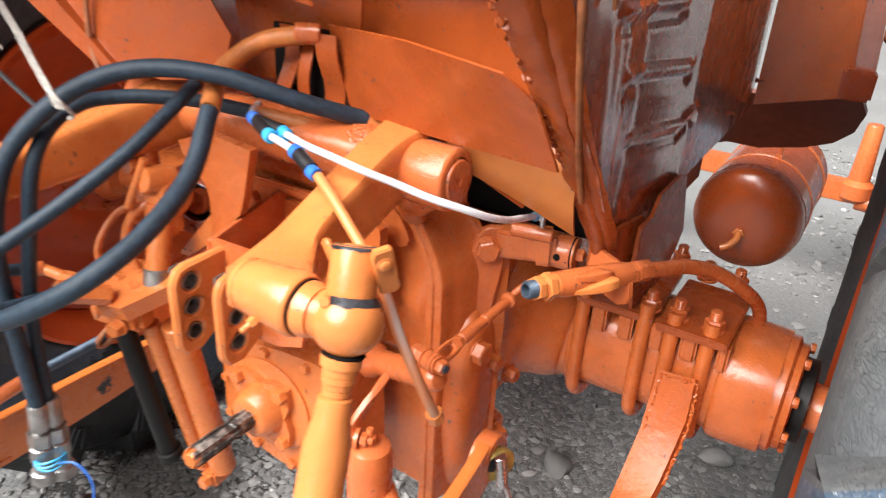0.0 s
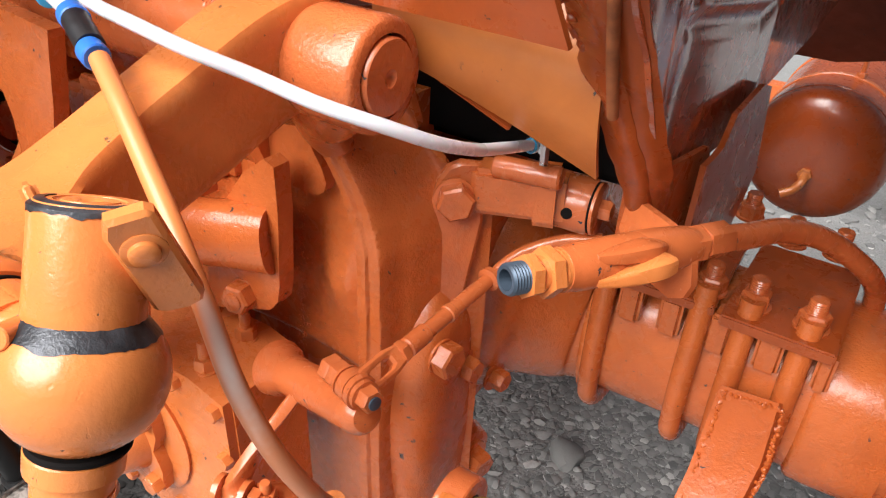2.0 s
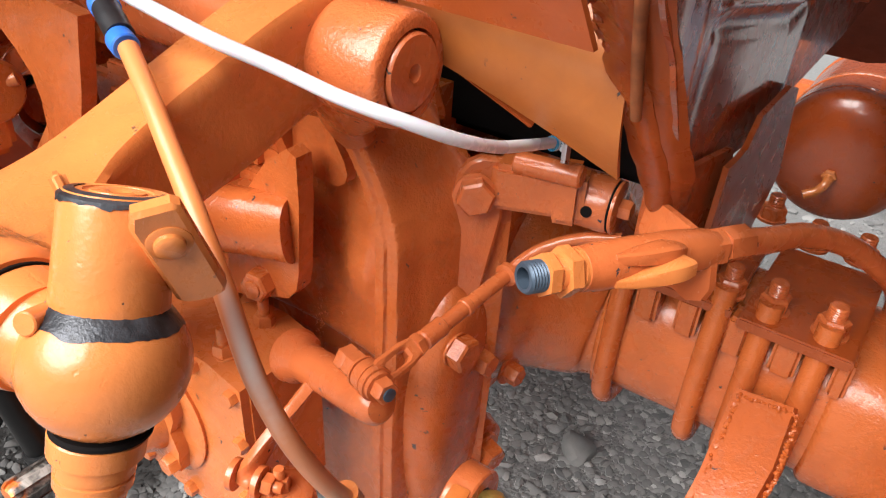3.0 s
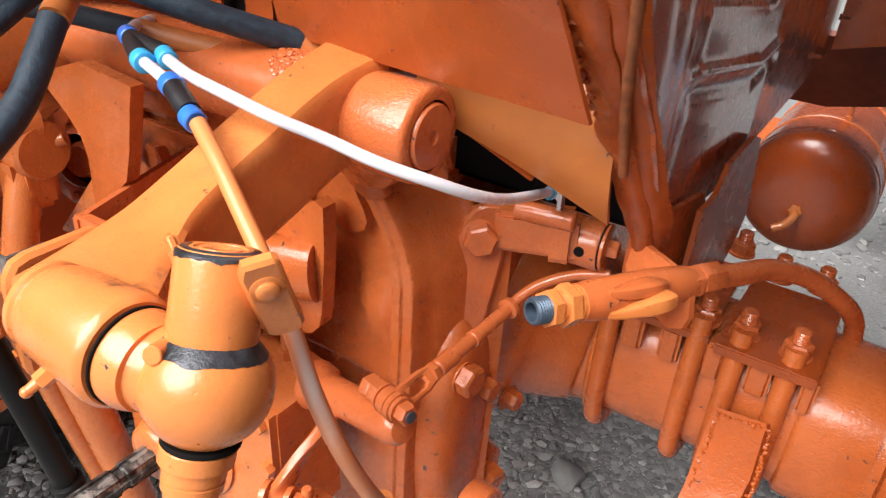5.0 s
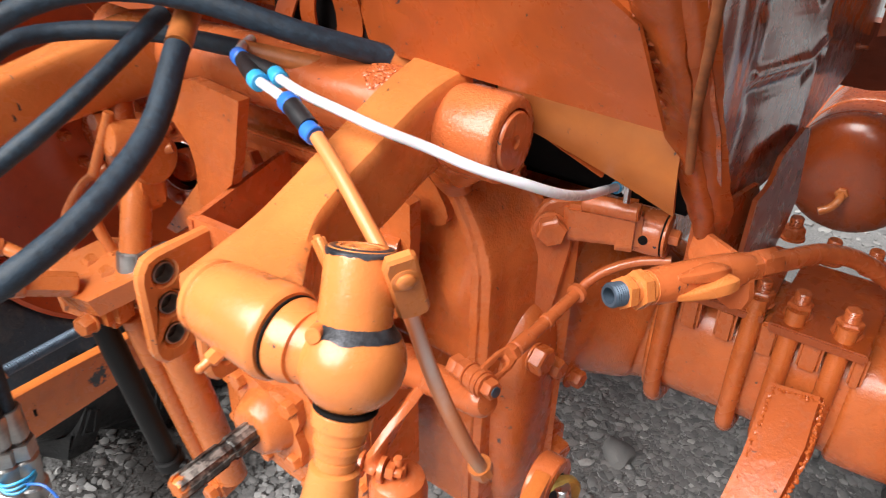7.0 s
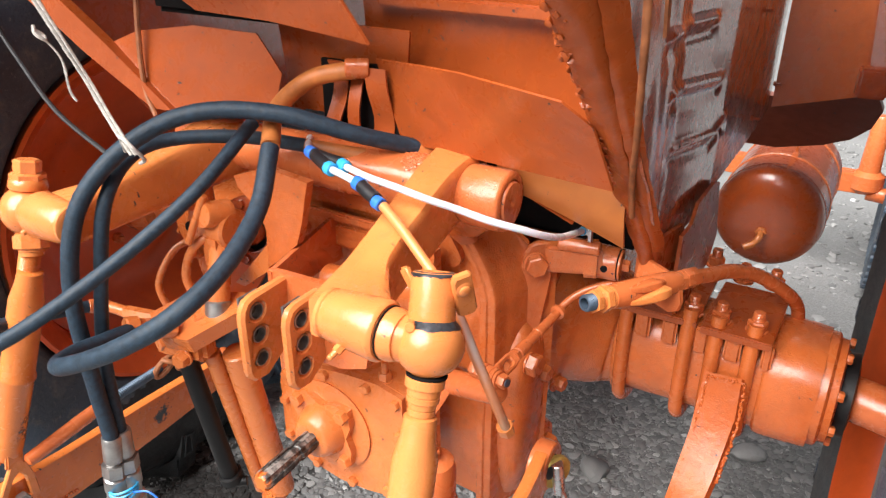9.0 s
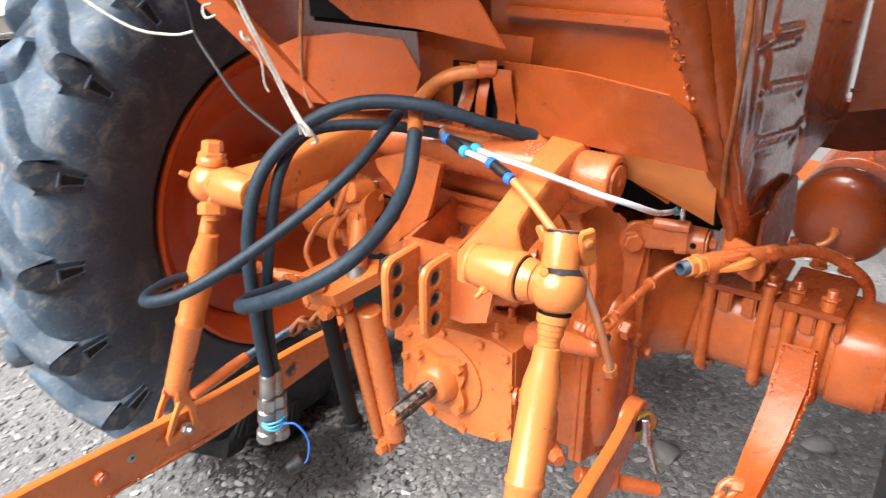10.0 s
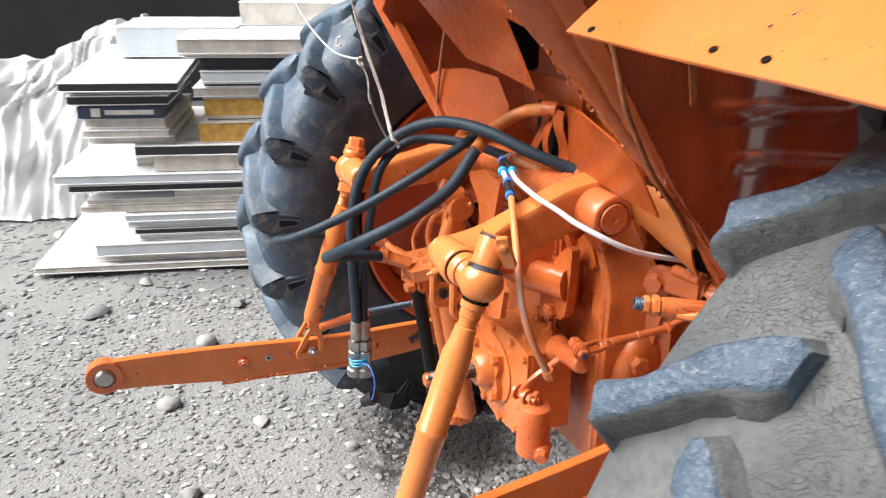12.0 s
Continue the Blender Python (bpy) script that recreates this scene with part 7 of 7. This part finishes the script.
# ---- hoses, tubes, twine ----
def build_hoses():
    g = "black hydraulic hoses"
    lab = "black cloth-wrapped hydraulic hose looped behind the tractor"
    a = [(-0.60, 0.85, 1.272), (-0.62, 0.833, 1.284), (-0.682, 0.76, 1.315), (-0.756, 0.702, 1.345), (-0.834, 0.651, 1.353), (-0.895, 0.601, 1.336), (-0.944, 0.543, 1.289), (-0.974, 0.496, 1.219), (-0.983, 0.470, 1.111), (-0.984, 0.469, 0.978), (-0.975, 0.472, 0.835)]
    t = thing("hydraulic_hose", a[-1], lab, "hose", g)
    part("hose_body", Shape().tube(a, 0.0125, 14, 8, bump_=0.04), HOSE, t)
    part("sprayed_end", Shape().tube(a[:2], 0.0128, 14, 8), OVERSPRAY, t, "hose end under orange overspray")
    b = [(-0.60, 0.86, 1.255), (-0.66, 0.82, 1.264), (-0.72, 0.79, 1.272), (-0.779, 0.765, 1.280), (-0.86, 0.72, 1.292), (-0.935, 0.657, 1.294), (-0.957, 0.593, 1.284), (-0.955, 0.533, 1.232), (-0.970, 0.512, 1.12), (-0.987, 0.498, 0.976), (-0.976, 0.489, 0.835)]
    t = thing("hydraulic_hose", b[-1], lab, "hose", g)
    part("hose_body", Shape().tube(b[3:], 0.0105, 14, 8, bump_=0.04), HOSE, t)
    part("sprayed_end", Shape().tube(b[:4], 0.0107, 14, 8), OVERSPRAY, t, "hose end under orange overspray")
    c = [(-0.722, 0.821, 1.391), (-0.787, 0.798, 1.374), (-0.807, 0.74, 1.338), (-0.768, 0.678, 1.303), (-0.732, 0.607, 1.241), (-0.709, 0.515, 1.198), (-0.721, 0.436, 1.161), (-0.788, 0.393, 1.114), (-0.888, 0.385, 1.061), (-0.925, 0.395, 1.045), (-0.945, 0.43, 1.035), (-0.952, 0.48, 1.025), (-0.958, 0.53, 1.015)]
    t = thing("hydraulic_hose", c[-1], lab, "hose", g)
    part("hose_body", Shape().tube(c[3:], 0.0130, 14, 8, bump_=0.04), HOSE, t)
    part("sprayed_end", Shape().tube(c[:4], 0.0137, 14, 8), OVERSPRAY, t, "hose end under orange overspray")
    part("end_fitting", Shape().cyl((-0.735, 0.815, 1.392), (-0.705, 0.835, 1.392), 0.0155, seg=18), ORANGE, t)
    d = [(-0.831, 0.712, 1.321), (-0.830, 0.585, 1.251), (-0.879, 0.473, 1.174), (-0.936, 0.379, 1.113), (-0.992, 0.323, 1.074), (-1.055, 0.305, 1.051), (-1.107, 0.343, 1.034), (-1.141, 0.417, 1.020), (-1.145, 0.500, 1.000), (-1.130, 0.575, 0.985), (-1.118, 0.60, 0.980)]
    t = thing("hydraulic_hose", d[-1], lab, "hose", g)
    part("hose_body", Shape().tube(d, 0.0105, 14, 8, bump_=0.04), HOSE, t)
    part("end_ferrule", Shape().cyl(d[-2], d[-1], 0.0125, seg=16), ORANGE, t, "orange-sprayed ferrule")
    # steel couplings on the two hanging ends
    t = thing("hose_coupling", (-0.985, 0.468, 0.66), "grey steel hose couplings tied with light blue string", "hose coupling")
    for q0, q1 in ((V(-0.975, 0.472, 0.845), V(-0.998, 0.468, 0.68)), (V(-0.976, 0.490, 0.845), V(-0.985, 0.492, 0.70))):
        d = (q1 - q0).normalized()
        s = Shape().lathe(q0, d, [(0, 0.0135), (0.003, 0.0155), (0.05, 0.0155), (0.053, 0.012), (0.06, 0.012)], 16)
        part("ferrule", s, STEEL, t)
        part("hex", Shape().bolt(q0 + d * 0.058, d, 0.034, 0.028), STEEL, t)
        part("sleeve", Shape().lathe(q0 + d * 0.085, d, [(0, 0.014), (0.004, 0.0185), (0.03, 0.0185), (0.034, 0.016), (0.055, 0.016), (0.058, 0.020), (0.078, 0.020), (0.080, 0.016)], 18), STEEL, t)
    s = Shape()
    for k in range(3):
        z = 0.728 + 0.006 * k
        s.tube([(-0.979 + 0.024 * math.cos(a), 0.474 + 0.022 * math.sin(a), z + 0.003 * math.sin(2 * a + k)) for a in [i * math.pi / 6 for i in range(13)]], 0.0022, 6, 3)
    part("string", s, CYAN_PLASTIC, t, "light blue string")
    part("string_tail", Shape().tube([(-0.955, 0.474, 0.735), (-0.925, 0.485, 0.74), (-0.90, 0.49, 0.71), (-0.905, 0.485, 0.66), (-0.93, 0.48, 0.645)], 0.0018, 6, 6), BLUE_PLASTIC, t)
    part("cap", Shape().cyl((-0.925, 0.49, 0.648), (-0.945, 0.475, 0.628), 0.014, seg=14).cyl((-0.93, 0.485, 0.64), (-0.92, 0.495, 0.655), 0.018, seg=14), BLACK_PLASTIC, t, "black plastic dust cap")


build_hoses()


def build_air_line():
    t = thing("air_line", (-0.55, 0.75, 1.2), "milky white air tube with a black and blue tee connector", "air tube")
    white = [(-0.668, 0.713, 1.284), (-0.645, 0.703, 1.285), (-0.605, 0.689, 1.285), (-0.556, 0.680, 1.284), (-0.512, 0.685, 1.275), (-0.478, 0.705, 1.261), (-0.437, 0.718, 1.249), (-0.403, 0.741, 1.236), (-0.384, 0.776, 1.218), (-0.381, 0.824, 1.198), (-0.384, 0.880, 1.180), (-0.388, 0.936, 1.163)]
    part("white_tube", Shape().tube(white, 0.0050, 14, 10), WHITE_TUBE, t)
    part("collar", Shape().cyl((-0.672, 0.716, 1.2845), (-0.656, 0.708, 1.2835), 0.0088, seg=18), CYAN_PLASTIC, t)
    # tee body
    s = Shape().cyl((-0.730, 0.725, 1.286), (-0.672, 0.716, 1.2845), 0.0090, seg=16).cyl((-0.722, 0.722, 1.285), (-0.683, 0.700, 1.281), 0.0095, seg=16)
    part("tee_body", s, BLACK_PLASTIC, t)
    part("collar", Shape().cyl((-0.684, 0.7005, 1.2812), (-0.672, 0.696, 1.2805), 0.0100, seg=18), CYAN_PLASTIC, t)
    part("collar", Shape().cyl((-0.744, 0.732, 1.286), (-0.729, 0.725, 1.286), 0.0095, seg=16), BLUE_PLASTIC, t)
    part("link_tube", Shape().tube([(-0.676, 0.6975, 1.281), (-0.642, 0.685, 1.281), (-0.606, 0.672, 1.280)], 0.0052, 12, 6), WHITE_TUBE, t)
    part("collar", Shape().cyl((-0.616, 0.676, 1.280), (-0.603, 0.671, 1.279), 0.0100, seg=18), BLUE_PLASTIC, t)
    part("joiner", Shape().lathe((-0.604, 0.671, 1.279), (0.86, -0.34, -0.22), [(0, 0.0092), (0.014, 0.0092), (0.018, 0.0095), (0.022, 0.0092), (0.036, 0.0092)], 18), BLACK_PLASTIC, t)
    part("collar", Shape().cyl((-0.572, 0.657, 1.269), (-0.559, 0.653, 1.267), 0.0092, seg=20), BLUE_PLASTIC, t)
    tube = [(-0.557, 0.653, 1.267), (-0.519, 0.637, 1.251), (-0.483, 0.622, 1.231), (-0.446, 0.607, 1.209), (-0.409, 0.593, 1.178), (-0.385, 0.587, 1.139), (-0.369, 0.594, 1.095), (-0.362, 0.614, 1.045), (-0.362, 0.638, 1.002)]
    part("orange_tube", Shape().tube(tube, 0.0066, 16, 10), ORANGE_TUBE, t, "white tube half sprayed orange")
    part("end_nut", Shape().bolt((-0.364, 0.636, 1.008), (0.15, 0.35, -0.9), 0.019, 0.014, washer=0.011), LIGHT_ORANGE, t)
    part("back_tube", Shape().tube([(-0.740, 0.730, 1.286), (-0.765, 0.755, 1.286), (-0.80, 0.80, 1.28)], 0.0055, 12, 6), WHITE_TUBE, t)
    # screw clamp
    part("hose_clamp", Shape().ring((-0.3890, 0.936, 1.1620), (0.25, 0.95, 0.05), 0.0055, 0.0075, 0.008, 20, 0.0005), ZINC, t, "zinc screw clamp")
    part("clamp_screw", Shape().cyl((-0.377, 0.940, 1.172), (-0.374, 0.934, 1.148), 0.0042, seg=6).box((-0.3785, 0.941, 1.162), (0.007, 0.010, 0.012), bev=0.001), ZINC, t)
    part("clamp_band", Shape().ring((-0.3888, 0.932, 1.1625), (0.25, 0.95, 0.05), 0.0055, 0.0068, 0.004, 20, 0.0004), CYAN_PLASTIC, t)


build_air_line()


def build_twine():
    s = Shape()
    a = [(-1.01, 0.475, 1.66), (-0.984, 0.495, 1.548), (-0.972, 0.506, 1.502), (-0.955, 0.517, 1.455), (-0.938, 0.529, 1.406), (-0.911, 0.532, 1.358), (-0.880, 0.535, 1.312)]
    s.tube(a, 0.0026, 8, 10, bump_=0.35)
    s.tube([V(p) + V(0.006, 0.002, 0) for p in a[1:]], 0.0021, 8, 10, bump_=0.3)
    s.tube([(-0.955, 0.485, 1.475), (-0.935, 0.50, 1.44), (-0.93, 0.50, 1.40), (-0.925, 0.503, 1.385)], 0.0015, 8, 6, bump_=0.4)
    s.tube([(-0.958, 0.488, 1.478), (-0.950, 0.483, 1.470), (-0.944, 0.490, 1.462), (-0.953, 0.495, 1.466), (-0.957, 0.487, 1.474)], 0.0022, 8, 4, bump_=0.4)
    s.tube([(-0.905, 0.545, 1.31), (-0.888, 0.53, 1.336), (-0.868, 0.53, 1.325), (-0.868, 0.545, 1.305), (-0.885, 0.55, 1.295)], 0.0028, 8, 6)
    s.tube([(-0.985, 0.46, 1.52), (-1.0, 0.455, 1.515), (-0.99, 0.45, 1.50), (-0.97, 0.455, 1.505)], 0.002, 8, 5)
    solo("twine", s, ROPE, "dirty white frayed twine tied round the hoses", "twine")
    s = Shape().tube([(-1.075, 0.745, 1.56), (-1.080, 0.735, 1.472), (-1.081, 0.73, 1.426), (-1.080, 0.725, 1.38), (-1.073, 0.72, 1.333), (-1.045, 0.71, 1.30)], 0.0045, 8, 8, bump_=0.1)
    solo("rusty_wire", s, RUST_WIRE, "rusty orange-brown wire hanging from the panel", "wire", group="hanging wires")
    s = Shape().tube([(-1.21, 0.55, 1.56), (-1.19, 0.565, 1.50), (-1.185, 0.57, 1.445), (-1.14, 0.565, 1.40), (-1.06, 0.555, 1.34), (-0.94, 0.55, 1.29)], 0.0035, 8, 8)
    solo("dark_cord", s, BLACK_PLASTIC, "thin dark cord strung to the hoses", "cord", group="hanging wires")
    s = Shape().tube([(-1.185, 0.57, 1.45), (-1.24, 0.56, 1.44), (-1.32, 0.53, 1.45), (-1.42, 0.50, 1.50), (-1.5, 0.48, 1.56)], 0.0028, 8, 8)
    solo("pale_wire", s, LIGHT_WIRE, "pale grey wire sagging beside the tyre", "wire", group="hanging wires")
    s = Shape().tube([(-0.235, 0.58, 1.65), (-0.240, 0.615, 1.578), (-0.242, 0.632, 1.538), (-0.245, 0.650, 1.495), (-0.253, 0.683, 1.445), (-0.264, 0.728, 1.385), (-0.285, 0.805, 1.306), (-0.295, 0.86, 1.235)], 0.0042, 12, 8, bump_=0.15)
    solo("rusty_rod", s, RUST_WIRE, "rusty bent rod along the fender weld", "rod", group="hanging wires")


build_twine()


# ---- stack of insulated panels and plastic film ----
def panel_mats():
    white = simple("white_coated_sheet", (0.86, 0.865, 0.87), 0.30, var=0.05, scale=6, relief=0.05)
    greyb = simple("blue_grey_coated_sheet", (0.66, 0.72, 0.77), 0.35, var=0.12, scale=6, relief=0.05)
    foam = simple("yellow_foam_core", (0.58, 0.34, 0.085), 0.9, var=0.3, scale=25, relief=0.6)
    pale = simple("pale_dirty_board", (0.64, 0.61, 0.56), 0.85, var=0.25, scale=12, relief=0.4)
    dark = simple("dark_panel_edge", (0.03, 0.033, 0.04), 0.6, var=0.3, scale=20, relief=0.2)
    blue = simple("dark_blue_sleeve", (0.03, 0.045, 0.09), 0.5, var=0.2, scale=20, relief=0.1)
    return white, greyb, foam, pale, dark, blue


WHITE, GREYB, FOAM, PALE, DARK_EDGE, NAVY = panel_mats()
bpy.data.materials["white_coated_sheet"].node_tree.nodes["Principled BSDF"].inputs["Specular IOR Level"].default_value = 0.6


S_ORIGIN, S_ALONG, S_DEPTH = V(-3.69, -0.545, 0.0), V(0.255, 0.967, 0.0), V(-0.967, 0.255, 0.0)
S_TURN = Matrix((S_ALONG, S_DEPTH, (0, 0, 1))).transposed().to_4x4()
SHEETS = "white sheet-faced insulated panel lying in a stack"


def board(s0, s1, z0, z1, core, skin, label, deep=0.0, depth=1.1, turn=0.0, tilt=0.0):
    """A sandwich board from s0 to s1 along the stack's front, its core between two skins."""
    h = z1 - z0
    c = S_ORIGIN + S_ALONG * ((s0 + s1) / 2) + S_DEPTH * (deep + depth / 2) + V(0, 0, z0)
    r = S_TURN @ pose(0, 0, 0, tilt, 0, turn)
    t = thing("insulated_panel", c, label, "building panel", group="stack of insulated panels")
    k = min(0.006, h * 0.28)
    part("core", Shape().box(c + V(0, 0, h / 2), (s1 - s0 - 0.008, depth - 0.008, h - 2 * k), r, 0.003, 1), core, t)
    part("skin", Shape().box(c + V(0, 0, k / 2), (s1 - s0, depth, k), r, 0.0015, 1), skin, t)
    part("skin", Shape().box(c + V(0, 0, h - k / 2), (s1 - s0, depth, k), r, 0.0015, 1), skin, t)
    return t


def build_stack():
    far = 3.2
    for s0 in (0.2, 1.2, 2.2):
        c = S_ORIGIN + S_ALONG * s0 + S_DEPTH * 0.6
        solo("timber_bearer", Shape().box(c + V(0, 0, 0.012), (0.09, 1.0, 0.030), S_TURN, 0.003), PALE, "pale timber bearer under the panel stack", "timber", group="bearers under the stack")
    rows = [(-0.01, 0.020, 0.060, PALE, WHITE, 0.0, 0.4), (0.30, 0.066, 0.105, PALE, WHITE, 0.02, -0.5), (0.32, 0.112, 0.182, GREYB, WHITE, 0.0, 0.6), (0.56, 0.186, 0.220, PALE, GREYB, 0.02, 0.0), (0.54, 0.225, 0.262, DARK_EDGE, WHITE, 0.01, 0.3), (0.51, 0.268, 0.305, GREYB, WHITE, 0.0, -0.3), (0.50, 0.310, 0.350, GREYB, WHITE, -0.01, 0.5), (0.28, 0.356, 0.392, PALE, PALE, 0.01, -0.4), (0.31, 0.397, 0.430, PALE, WHITE, 0.03, 0.2), (0.77, 0.434, 0.474, PALE, WHITE, 0.02, 0.0), (0.24, 0.478, 0.520, DARK_EDGE, WHITE, 0.0, 0.3), (0.18, 0.526, 0.576, GREYB, WHITE, -0.02, -0.2), (0.68, 0.580, 0.660, PALE, PALE, 0.03, 0.5), (0.56, 0.580, 0.618, PALE, PALE, 0.16, 0.0), (0.60, 0.666, 0.724, DARK_EDGE, WHITE, 0.0, -0.3)]
    for s0, z0, z1, core, skin, deep, turn in rows:
        lab = SHEETS if skin is not PALE else "pale dirty timber board lying in a panel stack"
        if s0 == 0.56 and z0 > 0.5:
            board(s0, s0 + 0.10, z0, z1, core, skin, lab, deep, 0.9, turn)
        else:
            board(s0, far, z0, z1, core, skin, lab, deep, 1.1, turn)
    # short pile beside the foam panels
    off = "short white-faced panel offcut on the stack"
    for s0, s1, z0, z1, core, skin, deep, turn in ((0.36, 0.80, 0.726, 0.768, PALE, WHITE, 0.05, 1.0), (0.36, 0.79, 0.770, 0.812, PALE, WHITE, 0.0, 0.0), (0.37, 0.78, 0.816, 0.868, PALE, WHITE, 0.02, -1.0), (0.30, 0.80, 0.940, 0.990, DARK_EDGE, WHITE, 0.0, 0.7), (0.31, 0.80, 0.994, 1.012, DARK_EDGE, WHITE, 0.02, 0.4)):
        board(s0, s1, z0, z1, core, skin, off, deep, 0.75, turn)
    board(0.29, 0.87, 1.052, 1.100, DARK_EDGE, WHITE, off, -0.04, 1.0, -0.6, 4.5)
    board(0.45, 1.12, 1.118, 1.285, GREYB, WHITE, "thick blue-grey panel with a white top on the stack", 0.52, 0.7, 0.5)
    # printed sleeve of a panel
    c = S_ORIGIN + S_ALONG * 0.56 + S_DEPTH * 0.30 + V(0, 0, 0.872)
    t = thing("panel_offcut", c, "panel offcut in a dark blue printed sleeve", "building panel")
    part("sleeve", Shape().box(c + V(0, 0, 0.032), (0.42, 0.60, 0.062), S_TURN, 0.004), NAVY, t)
    face = S_ORIGIN - S_DEPTH * 0.001
    part("printed_square", Shape().box(face + S_ALONG * 0.44 + V(0, 0, 0.904), (0.045, 0.004, 0.044), S_TURN, 0.0), PALE, t)
    part("printed_bar", Shape().box(face + S_ALONG * 0.605 + V(0, 0, 0.904), (0.24, 0.004, 0.024), S_TURN, 0.0), PALE, t)
    # pile with the foam cores
    for s0, z0, z1, core, skin, deep, turn in ((0.93, 0.726, 0.838, FOAM, PALE, 0.04, 0.3), (0.98, 0.842, 0.858, DARK_EDGE, PALE, 0.05, 0.0), (0.97, 0.862, 0.965, FOAM, PALE, 0.05, -0.3), (0.92, 0.970, 1.020, PALE, WHITE, 0.05, 0.3), (0.98, 1.024, 1.046, DARK_EDGE, WHITE, 0.03, 0.0), (0.97, 1.050, 1.110, GREYB, GREYB, 0.02, 0.4), (0.97, 1.114, 1.170, DARK_EDGE, DARK_EDGE, 0.04, 0.0), (0.90, 1.174, 1.192, PALE, WHITE, 0.02, -0.3), (0.87, 1.196, 1.272, PALE, WHITE, 0.0, 0.2)):
        lab = "panel with a yellow foam core in a stack" if core is FOAM else SHEETS
        board(s0, far, z0, z1, core, skin, lab, deep, 1.0, turn)
    board(1.12, far, 1.275, 1.41, PALE, WHITE, SHEETS, 0.72, 0.8, 0.4)


build_stack()


def build_film():
    m, nt, b = nodes_of("crumpled_clear_film")
    n = tex_noise(nt, 9.0, 6.0, 0.65, 0.6)
    nt.links.new(ramp(nt, n, [(0.3, (0.74, 0.75, 0.76)), (0.7, (0.86, 0.865, 0.87))]), b.inputs["Base Color"])
    b.inputs["Roughness"].default_value = 0.25
    b.inputs["Transmission Weight"].default_value = 0.25
    bump(nt, b, [(n, 0.12, 0.03)])

    def fold(u, v):
        p = Vector((u * 3.0, v * 3.0, 0.0))
        h = noise.noise(p * 1.3) + 0.5 * noise.noise(p * 2.9 + Vector((3, 5, 0)))
        # long creases that fan out from the top
        crease = abs(noise.noise(Vector((u * 9.0 + 1.5 * v, v * 1.6, 4.0)))) + 0.5 * abs(noise.noise(Vector((u * 21.0 - 4 * v, v * 3.0, 9.0))))
        q = S_ORIGIN + S_ALONG * (0.36 - 1.9 * u) + S_DEPTH * (1.85 - 0.80 * v - 0.35 * u)
        z = (1.25 - 0.30 * u) * (1 - v**1.8) * (1 - 0.2 * u)
        q += S_DEPTH * (0.16 * crease + 0.06 * h) - S_ALONG * 0.05 * h
        return (q.x, q.y, max(0.012, z + 0.10 * h * (1 - v) - 0.08 * crease * (1 - v)))

    solo("plastic_film", Shape().grid(fold, 150, 90, 0.002), m, "crumpled whitish plastic film heaped beside the panels", "plastic film")


build_film()

s = Shape().box((-9.0, 2.0, 1.5), (0.3, 16.0, 3.0), bev=0.01)
solo("wall_west", s, simple("dark_weathered_wall", (0.07, 0.07, 0.072), 0.85, var=0.25, scale=3, relief=0.4), "dark weathered wall at the edge of the yard", "wall", kind="structure")
